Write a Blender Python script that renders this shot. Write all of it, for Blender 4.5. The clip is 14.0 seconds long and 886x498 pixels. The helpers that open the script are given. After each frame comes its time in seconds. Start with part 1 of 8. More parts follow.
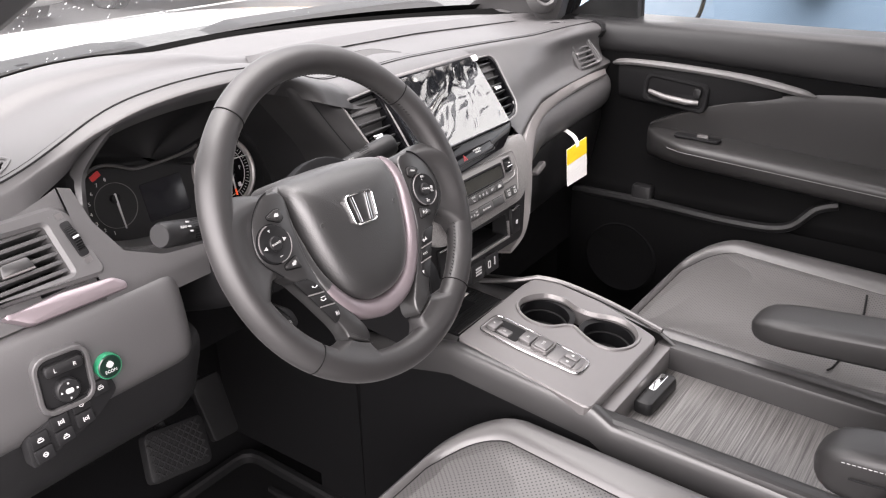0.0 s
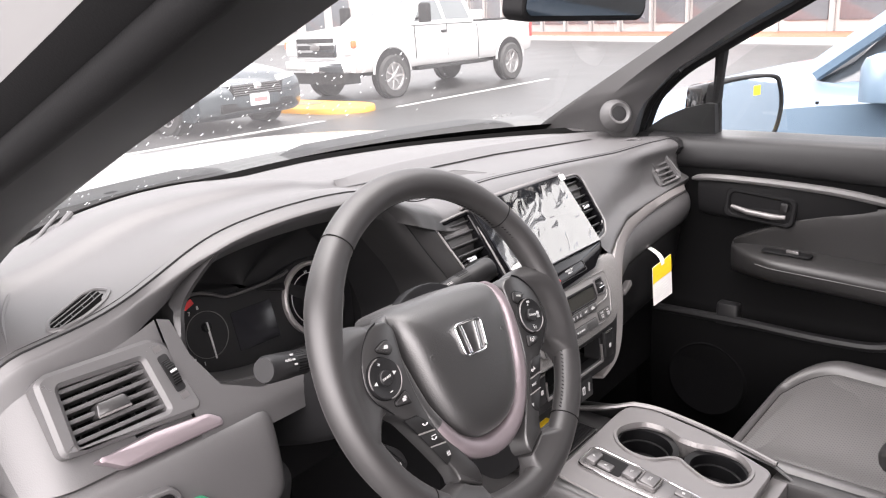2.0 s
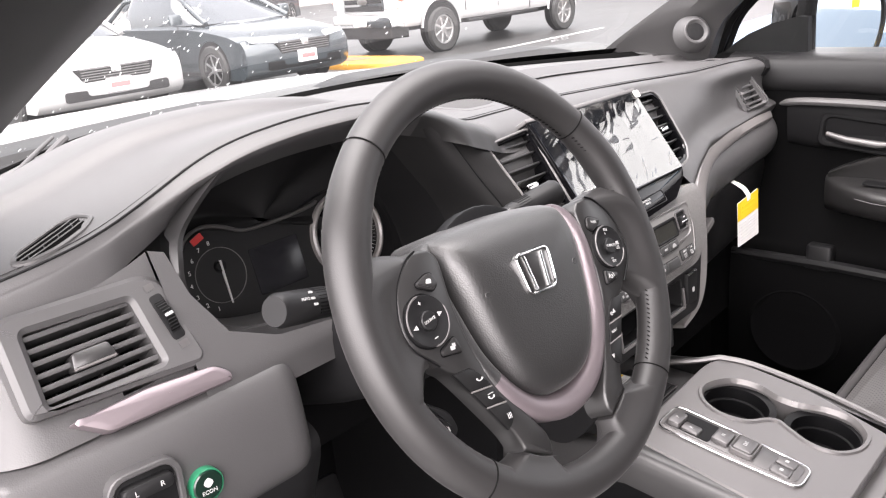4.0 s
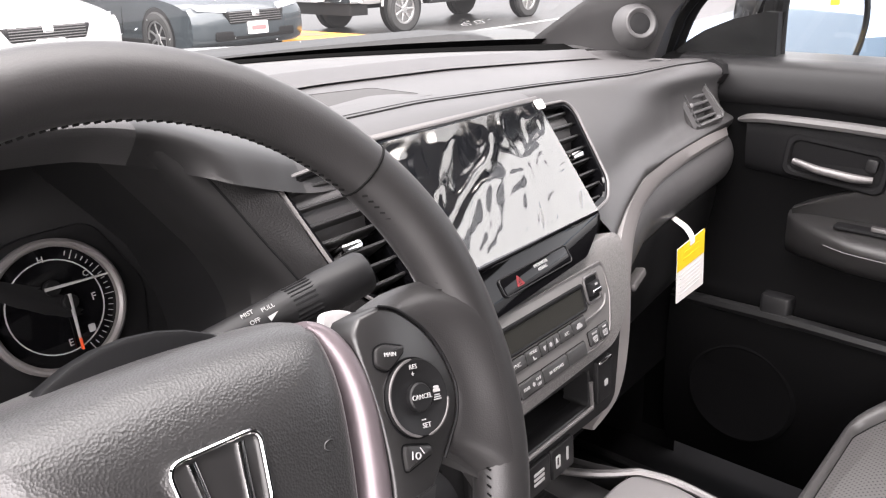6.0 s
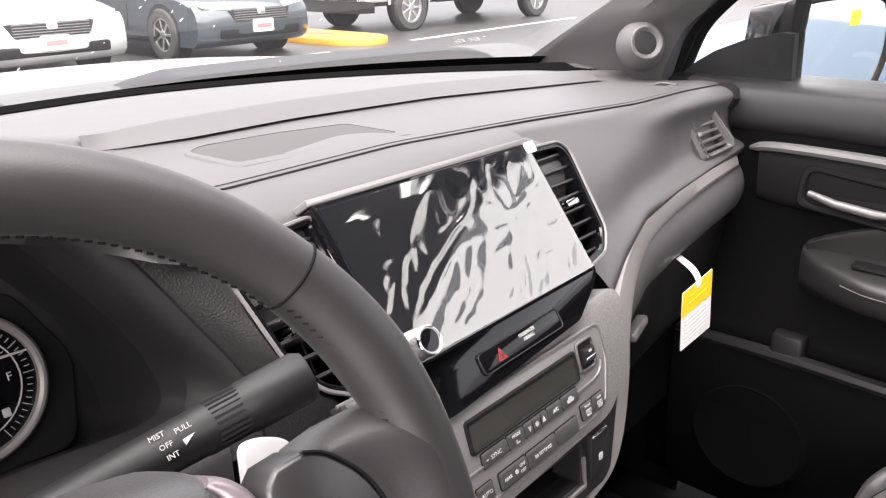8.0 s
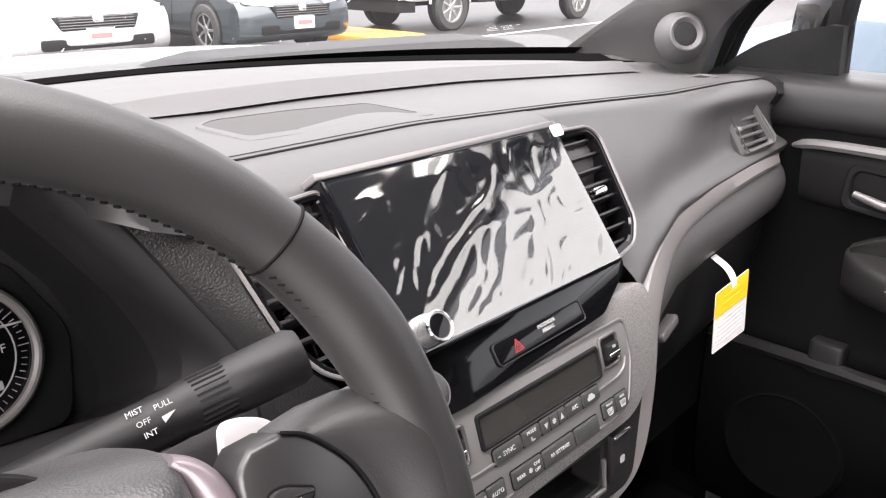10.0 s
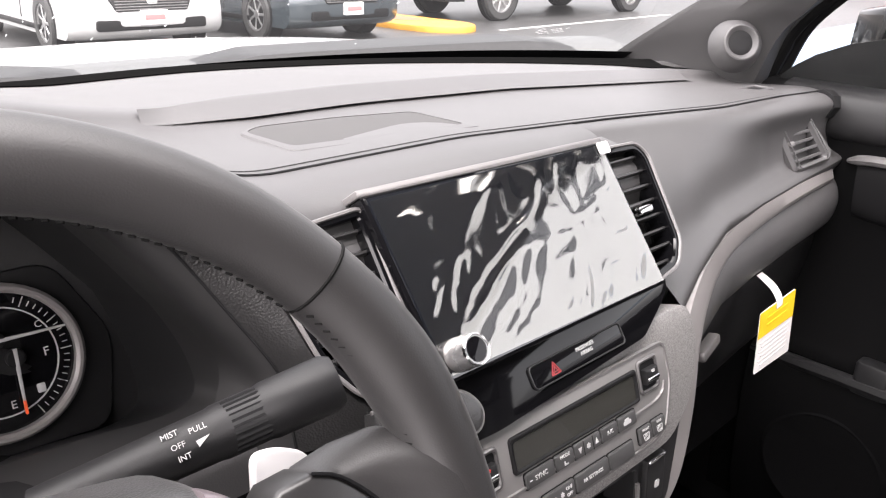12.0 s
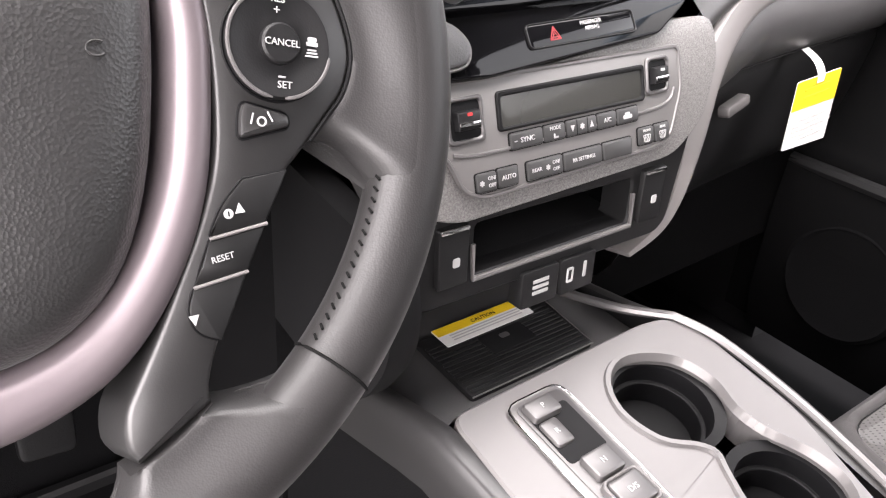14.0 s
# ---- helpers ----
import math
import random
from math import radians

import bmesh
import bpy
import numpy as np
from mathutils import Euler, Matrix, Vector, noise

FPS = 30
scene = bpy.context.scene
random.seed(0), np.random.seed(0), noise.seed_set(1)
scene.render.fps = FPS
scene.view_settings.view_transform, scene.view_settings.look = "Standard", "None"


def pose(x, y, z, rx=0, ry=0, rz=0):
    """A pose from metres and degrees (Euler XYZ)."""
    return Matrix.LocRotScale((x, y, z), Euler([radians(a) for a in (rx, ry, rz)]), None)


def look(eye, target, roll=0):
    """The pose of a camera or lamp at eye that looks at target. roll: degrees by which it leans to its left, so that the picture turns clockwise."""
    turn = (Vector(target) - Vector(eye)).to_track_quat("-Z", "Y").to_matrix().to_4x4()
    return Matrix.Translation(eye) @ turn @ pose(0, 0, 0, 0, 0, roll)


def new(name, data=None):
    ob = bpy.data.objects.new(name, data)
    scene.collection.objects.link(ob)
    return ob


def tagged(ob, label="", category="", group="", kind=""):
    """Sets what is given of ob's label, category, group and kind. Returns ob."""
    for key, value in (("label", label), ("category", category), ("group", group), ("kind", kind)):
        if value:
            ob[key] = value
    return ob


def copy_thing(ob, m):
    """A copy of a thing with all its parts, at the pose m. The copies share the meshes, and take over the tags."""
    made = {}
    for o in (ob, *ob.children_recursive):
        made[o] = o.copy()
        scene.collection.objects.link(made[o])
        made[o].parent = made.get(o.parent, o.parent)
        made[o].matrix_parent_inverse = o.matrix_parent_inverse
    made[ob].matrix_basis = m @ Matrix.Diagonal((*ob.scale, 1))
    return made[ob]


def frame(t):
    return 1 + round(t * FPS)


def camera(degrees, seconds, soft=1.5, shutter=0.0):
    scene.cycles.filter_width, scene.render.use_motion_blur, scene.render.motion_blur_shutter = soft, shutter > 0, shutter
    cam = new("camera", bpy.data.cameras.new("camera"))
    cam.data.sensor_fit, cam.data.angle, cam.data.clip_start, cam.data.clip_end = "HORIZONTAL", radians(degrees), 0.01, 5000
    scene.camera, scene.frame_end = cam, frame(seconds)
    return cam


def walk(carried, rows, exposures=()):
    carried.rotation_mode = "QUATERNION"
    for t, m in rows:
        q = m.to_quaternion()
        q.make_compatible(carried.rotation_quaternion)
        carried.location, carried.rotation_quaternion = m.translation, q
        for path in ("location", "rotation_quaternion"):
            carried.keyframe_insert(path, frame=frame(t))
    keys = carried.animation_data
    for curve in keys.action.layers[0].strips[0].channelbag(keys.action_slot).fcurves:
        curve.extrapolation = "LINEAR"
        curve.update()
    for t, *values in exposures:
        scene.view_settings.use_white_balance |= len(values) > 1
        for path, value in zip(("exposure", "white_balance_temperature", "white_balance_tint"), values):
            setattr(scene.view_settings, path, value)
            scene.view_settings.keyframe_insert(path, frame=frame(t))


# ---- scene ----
cam = camera(58.3, 14.0, soft=1.2)
PATH = [
    (0, (-0.949, -0.553, 1.461), (0.499, 0.541, 0.622), -1.4),
    (0.5, (-0.977, -0.56, 1.452), (0.443, 0.563, 0.6), -1.2),
    (1, (-0.988, -0.519, 1.42), (0.427, 0.625, 0.59), -1.8),
    (1.5, (-0.985, -0.493, 1.429), (0.48, 0.698, 0.771), -2.9),
    (2, (-0.949, -0.468, 1.458), (0.515, 0.772, 0.892), -3.1),
    (2.5, (-0.911, -0.464, 1.472), (0.473, 0.866, 0.912), -3.6),
    (5, (-0.716, -0.284, 1.324), (0.639, 1.004, 0.612), -5.0),
    (5.5, (-0.604, -0.258, 1.339), (0.788, 0.991, 0.63), -2.8),
    (6, (-0.505, -0.241, 1.338), (0.903, 0.994, 0.636), -1.4),
    (6.5, (-0.458, -0.21, 1.353), (0.944, 1.031, 0.652), -1.0),
    (7, (-0.434, -0.197, 1.348), (0.961, 1.049, 0.64), -0.9),
    (7.5, (-0.423, -0.199, 1.362), (0.975, 1.044, 0.655), -0.9),
    (10, (-0.391, -0.192, 1.336), (0.948, 1.117, 0.632), -0.1),
    (10.5, (-0.378, -0.18, 1.343), (0.931, 1.162, 0.646), 0.3),
    (11, (-0.385, -0.181, 1.35), (0.903, 1.185, 0.66), 0.4),
    (11.5, (-0.382, -0.183, 1.349), (0.893, 1.191, 0.652), 0.6),
    (12, (-0.383, -0.183, 1.353), (0.877, 1.187, 0.623), 1.1),
    (12.5, (-0.382, -0.207, 1.309), (0.846, 1.145, 0.495), 2.2),
    (13, (-0.373, -0.228, 1.233), (0.803, 1.098, 0.305), 3.7),
    (13.5, (-0.367, -0.233, 1.21), (0.757, 1.089, 0.217), 4.6),
    (14, (-0.378, -0.257, 1.215), (0.7, 1.087, 0.2), 4.9),
]
walk(cam, [(t, look(eye, target, roll)) for t, eye, target, roll in PATH],
     [(0.0, 2.6, 6650, 18), (12.5, 2.6, 6650, 18), (13.4, 2.75, 6650, 18), (14.0, 3.15, 6650, 18)])

# ---- world and light: an overcast day ----
world = bpy.data.worlds.new("overcast_sky")
scene.world = world
world.use_nodes = True
wn = world.node_tree
sky = wn.nodes.new("ShaderNodeTexSky")
sky.sky_type, sky.sun_disc = "NISHITA", False
sky.sun_elevation, sky.sun_rotation = radians(66), radians(-132)
sky.dust_density, sky.air_density = 4.0, 1.5
grey = wn.nodes.new("ShaderNodeHueSaturation")
grey.inputs["Saturation"].default_value = 0.12
wn.links.new(sky.outputs[0], grey.inputs["Color"])
wn.links.new(grey.outputs[0], wn.nodes["Background"].inputs[0])
wn.nodes["Background"].inputs[1].default_value = 0.15
sun = new("sun", bpy.data.lights.new("sun", "SUN"))
sun.data.energy, sun.data.angle, sun.data.color = 3.35, radians(130), (1.0, 0.97, 0.94)
sun.matrix_world = look((-2.1, -1.9, 6.5), (0, 0, 1))


# ---- materials ----
def mat(name, color, rough=0.5, metal=0.0, grain=0.0, size=400.0, cells=False, vary=0.08, patch=6.0, coat=0.0, spec=0.5):
    """A painted, moulded or woven surface: colour that varies at two scales, and fine relief."""
    m = bpy.data.materials.new(name)
    m.use_nodes = True
    n, l = m.node_tree.nodes, m.node_tree.links
    b = n["Principled BSDF"]
    b.inputs["Metallic"].default_value = metal
    b.inputs["Coat Weight"].default_value = coat
    b.inputs["Specular IOR Level"].default_value = spec
    tc = n.new("ShaderNodeTexCoord")
    big = n.new("ShaderNodeTexNoise")
    big.inputs["Scale"].default_value, big.inputs["Detail"].default_value = patch, 5
    l.new(tc.outputs["Object"], big.inputs["Vector"])
    mix = n.new("ShaderNodeMix")
    mix.data_type = "RGBA"
    c = Vector(color)
    mix.inputs["A"].default_value = (*(c * (1 - vary)), 1)
    mix.inputs["B"].default_value = (*(c * (1 + vary)), 1)
    l.new(big.outputs["Fac"], mix.inputs["Factor"])
    l.new(mix.outputs["Result"], b.inputs["Base Color"])
    ramp = n.new("ShaderNodeMapRange")
    ramp.inputs["To Min"].default_value, ramp.inputs["To Max"].default_value = max(0, rough - 0.07), rough + 0.07
    l.new(big.outputs["Fac"], ramp.inputs["Value"])
    l.new(ramp.outputs[0], b.inputs["Roughness"])
    if grain:
        fine = n.new("ShaderNodeTexVoronoi" if cells else "ShaderNodeTexNoise")
        fine.inputs["Scale"].default_value = size
        l.new(tc.outputs["Object"], fine.inputs["Vector"])
        bump = n.new("ShaderNodeBump")
        bump.inputs["Strength"].default_value, bump.inputs["Distance"].default_value = grain, min((0.16 if cells else 0.4) / size, 0.02)
        l.new(fine.outputs["Distance" if cells else "Fac"], bump.inputs["Height"])
        l.new(bump.outputs[0], b.inputs["Normal"])
    return m


def perforated(name, color, step):
    """Leather pierced by a close grid of small holes."""
    m = mat(name, color, 0.45, grain=0.25, size=600, cells=True, vary=0.1)
    n, l = m.node_tree.nodes, m.node_tree.links
    b = n["Principled BSDF"]
    tc = n.new("ShaderNodeTexCoord")
    mp = n.new("ShaderNodeMapping")
    mp.inputs["Rotation"].default_value = (0, 0, radians(45))
    l.new(tc.outputs["Object"], mp.inputs["Vector"])
    sep = n.new("ShaderNodeSeparateXYZ")
    l.new(mp.outputs[0], sep.inputs[0])
    waves = []
    for ax in "XY":
        k = n.new("ShaderNodeMath")
        k.operation = "MULTIPLY"
        k.inputs[1].default_value = 2 * math.pi / step
        l.new(sep.outputs[ax], k.inputs[0])
        c = n.new("ShaderNodeMath")
        c.operation = "COSINE"
        l.new(k.outputs[0], c.inputs[0])
        waves.append(c)
    add = n.new("ShaderNodeMath")
    add.operation = "ADD"
    l.new(waves[0].outputs[0], add.inputs[0])
    l.new(waves[1].outputs[0], add.inputs[1])
    hole = n.new("ShaderNodeMapRange")
    hole.inputs["From Min"].default_value, hole.inputs["From Max"].default_value = 1.15, 1.45
    l.new(add.outputs[0], hole.inputs["Value"])
    old = b.inputs["Base Color"].links[0].from_socket
    mix = n.new("ShaderNodeMix")
    mix.data_type = "RGBA"
    mix.inputs["B"].default_value = (0.006, 0.006, 0.006, 1)
    l.new(hole.outputs[0], mix.inputs["Factor"])
    l.new(old, mix.inputs["A"])
    l.new(mix.outputs["Result"], b.inputs["Base Color"])
    return m


def streaked(name, dark, light, scale, rough=0.4, ribs=0.0):
    """Fine streaks across the car, as of brushed or grained film."""
    m = mat(name, dark, rough)
    n, l = m.node_tree.nodes, m.node_tree.links
    b = n["Principled BSDF"]
    tc = n.new("ShaderNodeTexCoord")
    mp = n.new("ShaderNodeMapping")
    mp.inputs["Scale"].default_value = scale
    l.new(tc.outputs["Object"], mp.inputs["Vector"])
    ns = n.new("ShaderNodeTexNoise")
    ns.inputs["Scale"].default_value, ns.inputs["Detail"].default_value = 1.0, 6
    ns.inputs["Roughness"].default_value = 0.65
    l.new(mp.outputs[0], ns.inputs["Vector"])
    r = n.new("ShaderNodeValToRGB")
    r.color_ramp.elements[0].position, r.color_ramp.elements[1].position = 0.35, 0.68
    r.color_ramp.elements[0].color, r.color_ramp.elements[1].color = (*dark, 1), (*light, 1)
    l.new(ns.outputs["Fac"], r.inputs[0])
    l.new(r.outputs[0], b.inputs["Base Color"])
    bump = n.new("ShaderNodeBump")
    bump.inputs["Strength"].default_value, bump.inputs["Distance"].default_value = 0.25, 0.0006
    l.new(ns.outputs["Fac"], bump.inputs["Height"])
    l.new(bump.outputs[0], b.inputs["Normal"])
    return m


def glass(name, tint=(1, 1, 1), rough=0.0, base=0.03, gloss=(1, 1, 1)):
    m = bpy.data.materials.new(name)
    m.use_nodes = True
    n, l = m.node_tree.nodes, m.node_tree.links
    n.remove(n["Principled BSDF"])
    tr, gl, mx = n.new("ShaderNodeBsdfTransparent"), n.new("ShaderNodeBsdfGlossy"), n.new("ShaderNodeMixShader")
    tr.inputs["Color"].default_value = (*tint, 1)
    gl.inputs["Roughness"].default_value = rough
    gl.inputs["Color"].default_value = (*gloss, 1)
    fr = n.new("ShaderNodeLayerWeight")
    pw = n.new("ShaderNodeMath")
    pw.operation, pw.inputs[1].default_value = "POWER", 5.0
    l.new(fr.outputs["Facing"], pw.inputs[0])
    ad = n.new("ShaderNodeMath")
    ad.operation, ad.inputs[1].default_value, ad.inputs[2].default_value = "MULTIPLY_ADD", 0.9, base
    l.new(pw.outputs[0], ad.inputs[0])
    l.new(ad.outputs[0], mx.inputs[0])
    l.new(tr.outputs[0], mx.inputs[1])
    l.new(gl.outputs[0], mx.inputs[2])
    l.new(mx.outputs[0], n["Material Output"].inputs["Surface"])
    return m


PAD = mat("soft_dash_skin", (0.045, 0.0441, 0.0446), 0.46, grain=0.45, size=900, cells=True)
PAD2 = mat("grained_dash_skin", (0.046, 0.045, 0.0457), 0.50, grain=0.35, size=800, cells=True)
DARK = mat("black_moulded_plastic", (0.010, 0.010, 0.0105), 0.44, grain=0.3, size=1200, cells=True, spec=0.3)
BLACK = mat("matt_black_plastic", (0.005, 0.005, 0.0055), 0.65, spec=0.2)
GLOSS = mat("piano_black", (0.003, 0.003, 0.0035), 0.05, vary=0.02, spec=0.28)
SILVER = mat("satin_silver_paint", (0.192, 0.163, 0.174), 0.40, 0.6, vary=0.04)
SATIN = mat("satin_grey_trim", (0.150, 0.144, 0.143), 0.38, 0.45, vary=0.05)
GUN = mat("gunmetal_trim", (0.12, 0.116, 0.116), 0.36, 0.6, vary=0.05)
CHROME = mat("chrome", (0.8, 0.8, 0.8), 0.08, 1.0, vary=0.02)
LEATHER = mat("black_leather", (0.017, 0.0165, 0.0165), 0.43, grain=0.35, size=750, cells=True, vary=0.12)
WHEEL_LEATHER = mat("smooth_wheel_leather", (0.016, 0.0152, 0.0153), 0.46, grain=0.35, size=1200, cells=True, spec=0.65)
PADGRAIN = mat("grained_airbag_cover", (0.012, 0.0117, 0.0118), 0.42, grain=0.9, size=820, cells=True, spec=1.0)
PERF = perforated("perforated_leather", (0.088, 0.0855, 0.0845), 0.0055)
SEAT = mat("seat_leather", (0.060, 0.058, 0.058), 0.36, grain=0.3, size=900, cells=True, vary=0.12, spec=0.65)
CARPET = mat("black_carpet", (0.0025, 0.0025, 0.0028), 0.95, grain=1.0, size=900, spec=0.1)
RUBBER = mat("black_rubber", (0.0045, 0.0045, 0.0048), 0.6, grain=0.3, size=700, spec=0.2)
WHITE_INK = mat("white_print", (0.38, 0.38, 0.38), 0.5)
GREY_INK = mat("grey_print", (0.35, 0.35, 0.35), 0.5)
PALE_INK = mat("faint_print", (0.55, 0.55, 0.54), 0.6)
THREAD = mat("light_grey_thread", (0.42, 0.42, 0.42), 0.8)
BLACK_THREAD = mat("black_thread", (0.005, 0.005, 0.005), 0.8, spec=0.1)
YELLOW = mat("yellow_card", (0.72, 0.49, 0.01), 0.6)
PAPER = mat("white_card", (0.62, 0.61, 0.60), 0.6)
RED = mat("red_plastic", (0.45, 0.03, 0.03), 0.4)
ORANGE = mat("orange_needle_tip", (0.8, 0.10, 0.03), 0.4)
GREEN = mat("green_button", (0.012, 0.13, 0.065), 0.3, coat=0.4)
LCD = mat("dull_lcd", (0.026, 0.026, 0.023), 0.22, coat=0.5)
WOODY = streaked("grained_dark_film", (0.035, 0.033, 0.032), (0.17, 0.165, 0.16), (7, 420, 60), 0.38)
RIBBED = streaked("fine_weave_film", (0.095, 0.092, 0.090), (0.25, 0.243, 0.237), (700, 700, 900), 0.40)
GLASS = glass("window_glass", (0.86, 0.88, 0.87))
SCREEN_GLASS = glass("laminated_windscreen", (0.78, 0.80, 0.79))
def veiled(m, amount):
    """A thin translucent veil that puts the haze of reflected daylight into the glass."""
    n, l = m.node_tree.nodes, m.node_tree.links
    out = n["Material Output"].inputs["Surface"]
    old = out.links[0].from_socket
    mx, df = n.new("ShaderNodeMixShader"), n.new("ShaderNodeBsdfTranslucent")
    df.inputs["Color"].default_value = (0.9, 0.92, 0.93, 1)
    mx.inputs[0].default_value = amount
    l.new(old, mx.inputs[1])
    l.new(df.outputs[0], mx.inputs[2])
    l.new(mx.outputs[0], out)
# haze of reflections over the view, mixed into the pane's material
veiled(SCREEN_GLASS, 0.006)
SPOKE = mat("smooth_spoke_plastic", (0.017, 0.0166, 0.0167), 0.36, grain=0.12, size=1500, cells=True, spec=0.7)
WELL = mat("deep_black_plastic", (0.0035, 0.0035, 0.004), 0.5, spec=0.2)
STRIP = mat("bright_satin_strip", (0.20, 0.189, 0.186), 0.40, 0.3, vary=0.05)
FELT = mat("black_felt", (0.004, 0.004, 0.004), 0.95, spec=0.0)
for m_, amount in ((PADGRAIN, 0.12), (WHEEL_LEATHER, 0.06)):
    b_ = m_.node_tree.nodes["Principled BSDF"]
    b_.inputs["Sheen Weight"].default_value = amount
    b_.inputs["Sheen Roughness"].default_value = 0.35
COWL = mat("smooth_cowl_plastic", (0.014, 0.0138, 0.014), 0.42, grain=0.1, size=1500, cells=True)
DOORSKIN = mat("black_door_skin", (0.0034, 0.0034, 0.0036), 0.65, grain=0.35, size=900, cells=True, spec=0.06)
MIRROR = mat("mirror", (0.85, 0.87, 0.88), 0.02, 1.0, vary=0.01)
HEADLINER = mat("grey_headliner", (0.40, 0.385, 0.37), 0.95, grain=0.4, size=900)
WHITE_PAINT = mat("white_car_paint", (0.31, 0.31, 0.31), 0.22, vary=0.03, coat=0.6, patch=2)
BLUE_PAINT = mat("pale_blue_car_paint", (0.105, 0.15, 0.20), 0.25, 0.1, vary=0.04, coat=0.3, patch=2)
SLATE_PAINT = mat("slate_blue_car_paint", (0.036, 0.045, 0.051), 0.2, 0.3, vary=0.05, coat=0.6, patch=2)
DARK_PAINT = mat("dark_car_paint", (0.03, 0.035, 0.04), 0.2, 0.2, coat=0.5, patch=2)
TYRE = mat("tyre", (0.02, 0.02, 0.02), 0.8)
ALLOY = mat("alloy", (0.5, 0.5, 0.5), 0.3, 0.9)
LAMP = mat("clear_lamp", (0.55, 0.57, 0.6), 0.1, coat=0.8)
CARGLASS = mat("dark_car_glass", (0.03, 0.035, 0.04), 0.05, coat=0.8)


# ---- shape helpers ----
def part(name, bm, material, parent=None, label="", smooth=True):
    me = bpy.data.meshes.new(name)
    bmesh.ops.recalc_face_normals(bm, faces=bm.faces)
    bm.to_mesh(me)
    bm.free()
    if smooth:
        me.shade_smooth()
        me.set_sharp_from_angle(angle=radians(38))
    me.materials.append(material)
    ob = new(name, me)
    ob.parent = parent
    if label:
        ob["label"] = label
    return ob


def thing(name, label, category, group="", m=None, kind=""):
    ob = new(name)
    ob.empty_display_size = 0.05
    if m is not None:
        ob.matrix_world = m
    return tagged(ob, label, category, group, kind)


def local(origin, up, right=(1, 0, 0)):
    """A panel's own axes: x right, y up along the panel, z out of it."""
    x = Vector(right).normalized()
    y = Vector(up)
    y = (y - x * y.dot(x)).normalized()
    z = x.cross(y)
    m = Matrix((x, y, z)).transposed().to_4x4()
    m.translation = origin
    return m


def spline(pts, n=6, closed=False):
    """Catmull-Rom curve through the points."""
    p = np.array(pts, float)
    k, out = len(p), []
    for i in range(k if closed else k - 1):
        if closed:
            a, b, c, d = p[i - 1], p[i], p[(i + 1) % k], p[(i + 2) % k]
        else:
            a, b, c, d = p[max(i - 1, 0)], p[i], p[i + 1], p[min(i + 2, k - 1)]
        for s in np.arange(n) / n:
            out.append(0.5 * (2 * b + (c - a) * s + (2 * a - 5 * b + 4 * c - d) * s * s + (3 * b - a - 3 * c + d) * s ** 3))
    if not closed:
        out.append(p[-1])
    return np.array(out)


def rrect(w, h, r, n=5, cx=0, cy=0):
    pts = []
    for sx, sy, a0 in ((1, 1, 0), (-1, 1, 90), (-1, -1, 180), (1, -1, 270)):
        for i in range(n):
            a = radians(a0 + 90 * i / (n - 1))
            pts.append((cx + sx * (w / 2 - r) + r * math.cos(a), cy + sy * (h / 2 - r) + r * math.sin(a)))
    return np.array(pts)


def rounded(poly, r, n=4):
    """Polygon with its corners rounded."""
    p, out = np.array(poly, float), []
    for i in range(len(p)):
        a, b, c = p[i - 1], p[i], p[(i + 1) % len(p)]
        u, v = a - b, c - b
        k = min(r, 0.45 * np.linalg.norm(u), 0.45 * np.linalg.norm(v))
        s, e = b + u / np.linalg.norm(u) * k, b + v / np.linalg.norm(v) * k
        for t in np.linspace(0, 1, n):
            out.append((1 - t) ** 2 * s + 2 * t * (1 - t) * b + t * t * e)
    return np.array(out)


def circle(r, n=32, cx=0, cy=0, ry=None):
    a = np.arange(n) * 2 * np.pi / n
    return np.stack([cx + r * np.cos(a), cy + (ry or r) * np.sin(a)], 1)


def inset(poly, d):
    p = np.array(poly, float)
    t = np.roll(p, -1, 0) - np.roll(p, 1, 0)
    t /= np.linalg.norm(t, axis=1)[:, None] + 1e-12
    nrm = np.stack([t[:, 1], -t[:, 0]], 1)
    area = 0.5 * np.sum(p[:, 0] * np.roll(p[:, 1], -1) - np.roll(p[:, 0], -1) * p[:, 1])
    return p - nrm * d * (1 if area > 0 else -1)


def rings_bm(rings, cap=True, closed=True, m=None, loop=False):
    """A skin over rings of equally many points."""
    bm = bmesh.new()
    vs = [[bm.verts.new(q) for q in r] for r in rings]
    k = len(vs[0])
    pairs = list(zip(vs, vs[1:])) + ([(vs[-1], vs[0])] if loop else [])
    for a, b in pairs:
        for i in range(k if closed else k - 1):
            j = (i + 1) % k
            bm.faces.new((a[i], a[j], b[j], b[i]))
    if cap and closed and not loop:
        bm.faces.new(vs[0][::-1])
        bm.faces.new(vs[-1])
    if m is not None:
        bm.transform(m)
    return bm


def prism(poly, z0, z1, bevel=0.0, m=None, dome=0.0):
    """A plate with rounded upper edges, in a panel's own axes."""
    p = np.array(poly, float)
    def at(q, z):
        return [(x, y, z) for x, y in q]
    rings = [at(p, z0)]
    if bevel:
        rings += [at(p, z1 - bevel), at(inset(p, bevel * 0.3), z1 - bevel * 0.3), at(inset(p, bevel), z1)]
    else:
        rings += [at(p, z1)]
    if dome:
        c = p.mean(0)
        for k in (0.94, 0.85, 0.74, 0.62, 0.48, 0.32, 0.15, 0.04):
            rings.append(at(c + (inset(p, bevel) - c) * k, z1 + dome * (1 - k * k)))
    return rings_bm(rings, m=m)


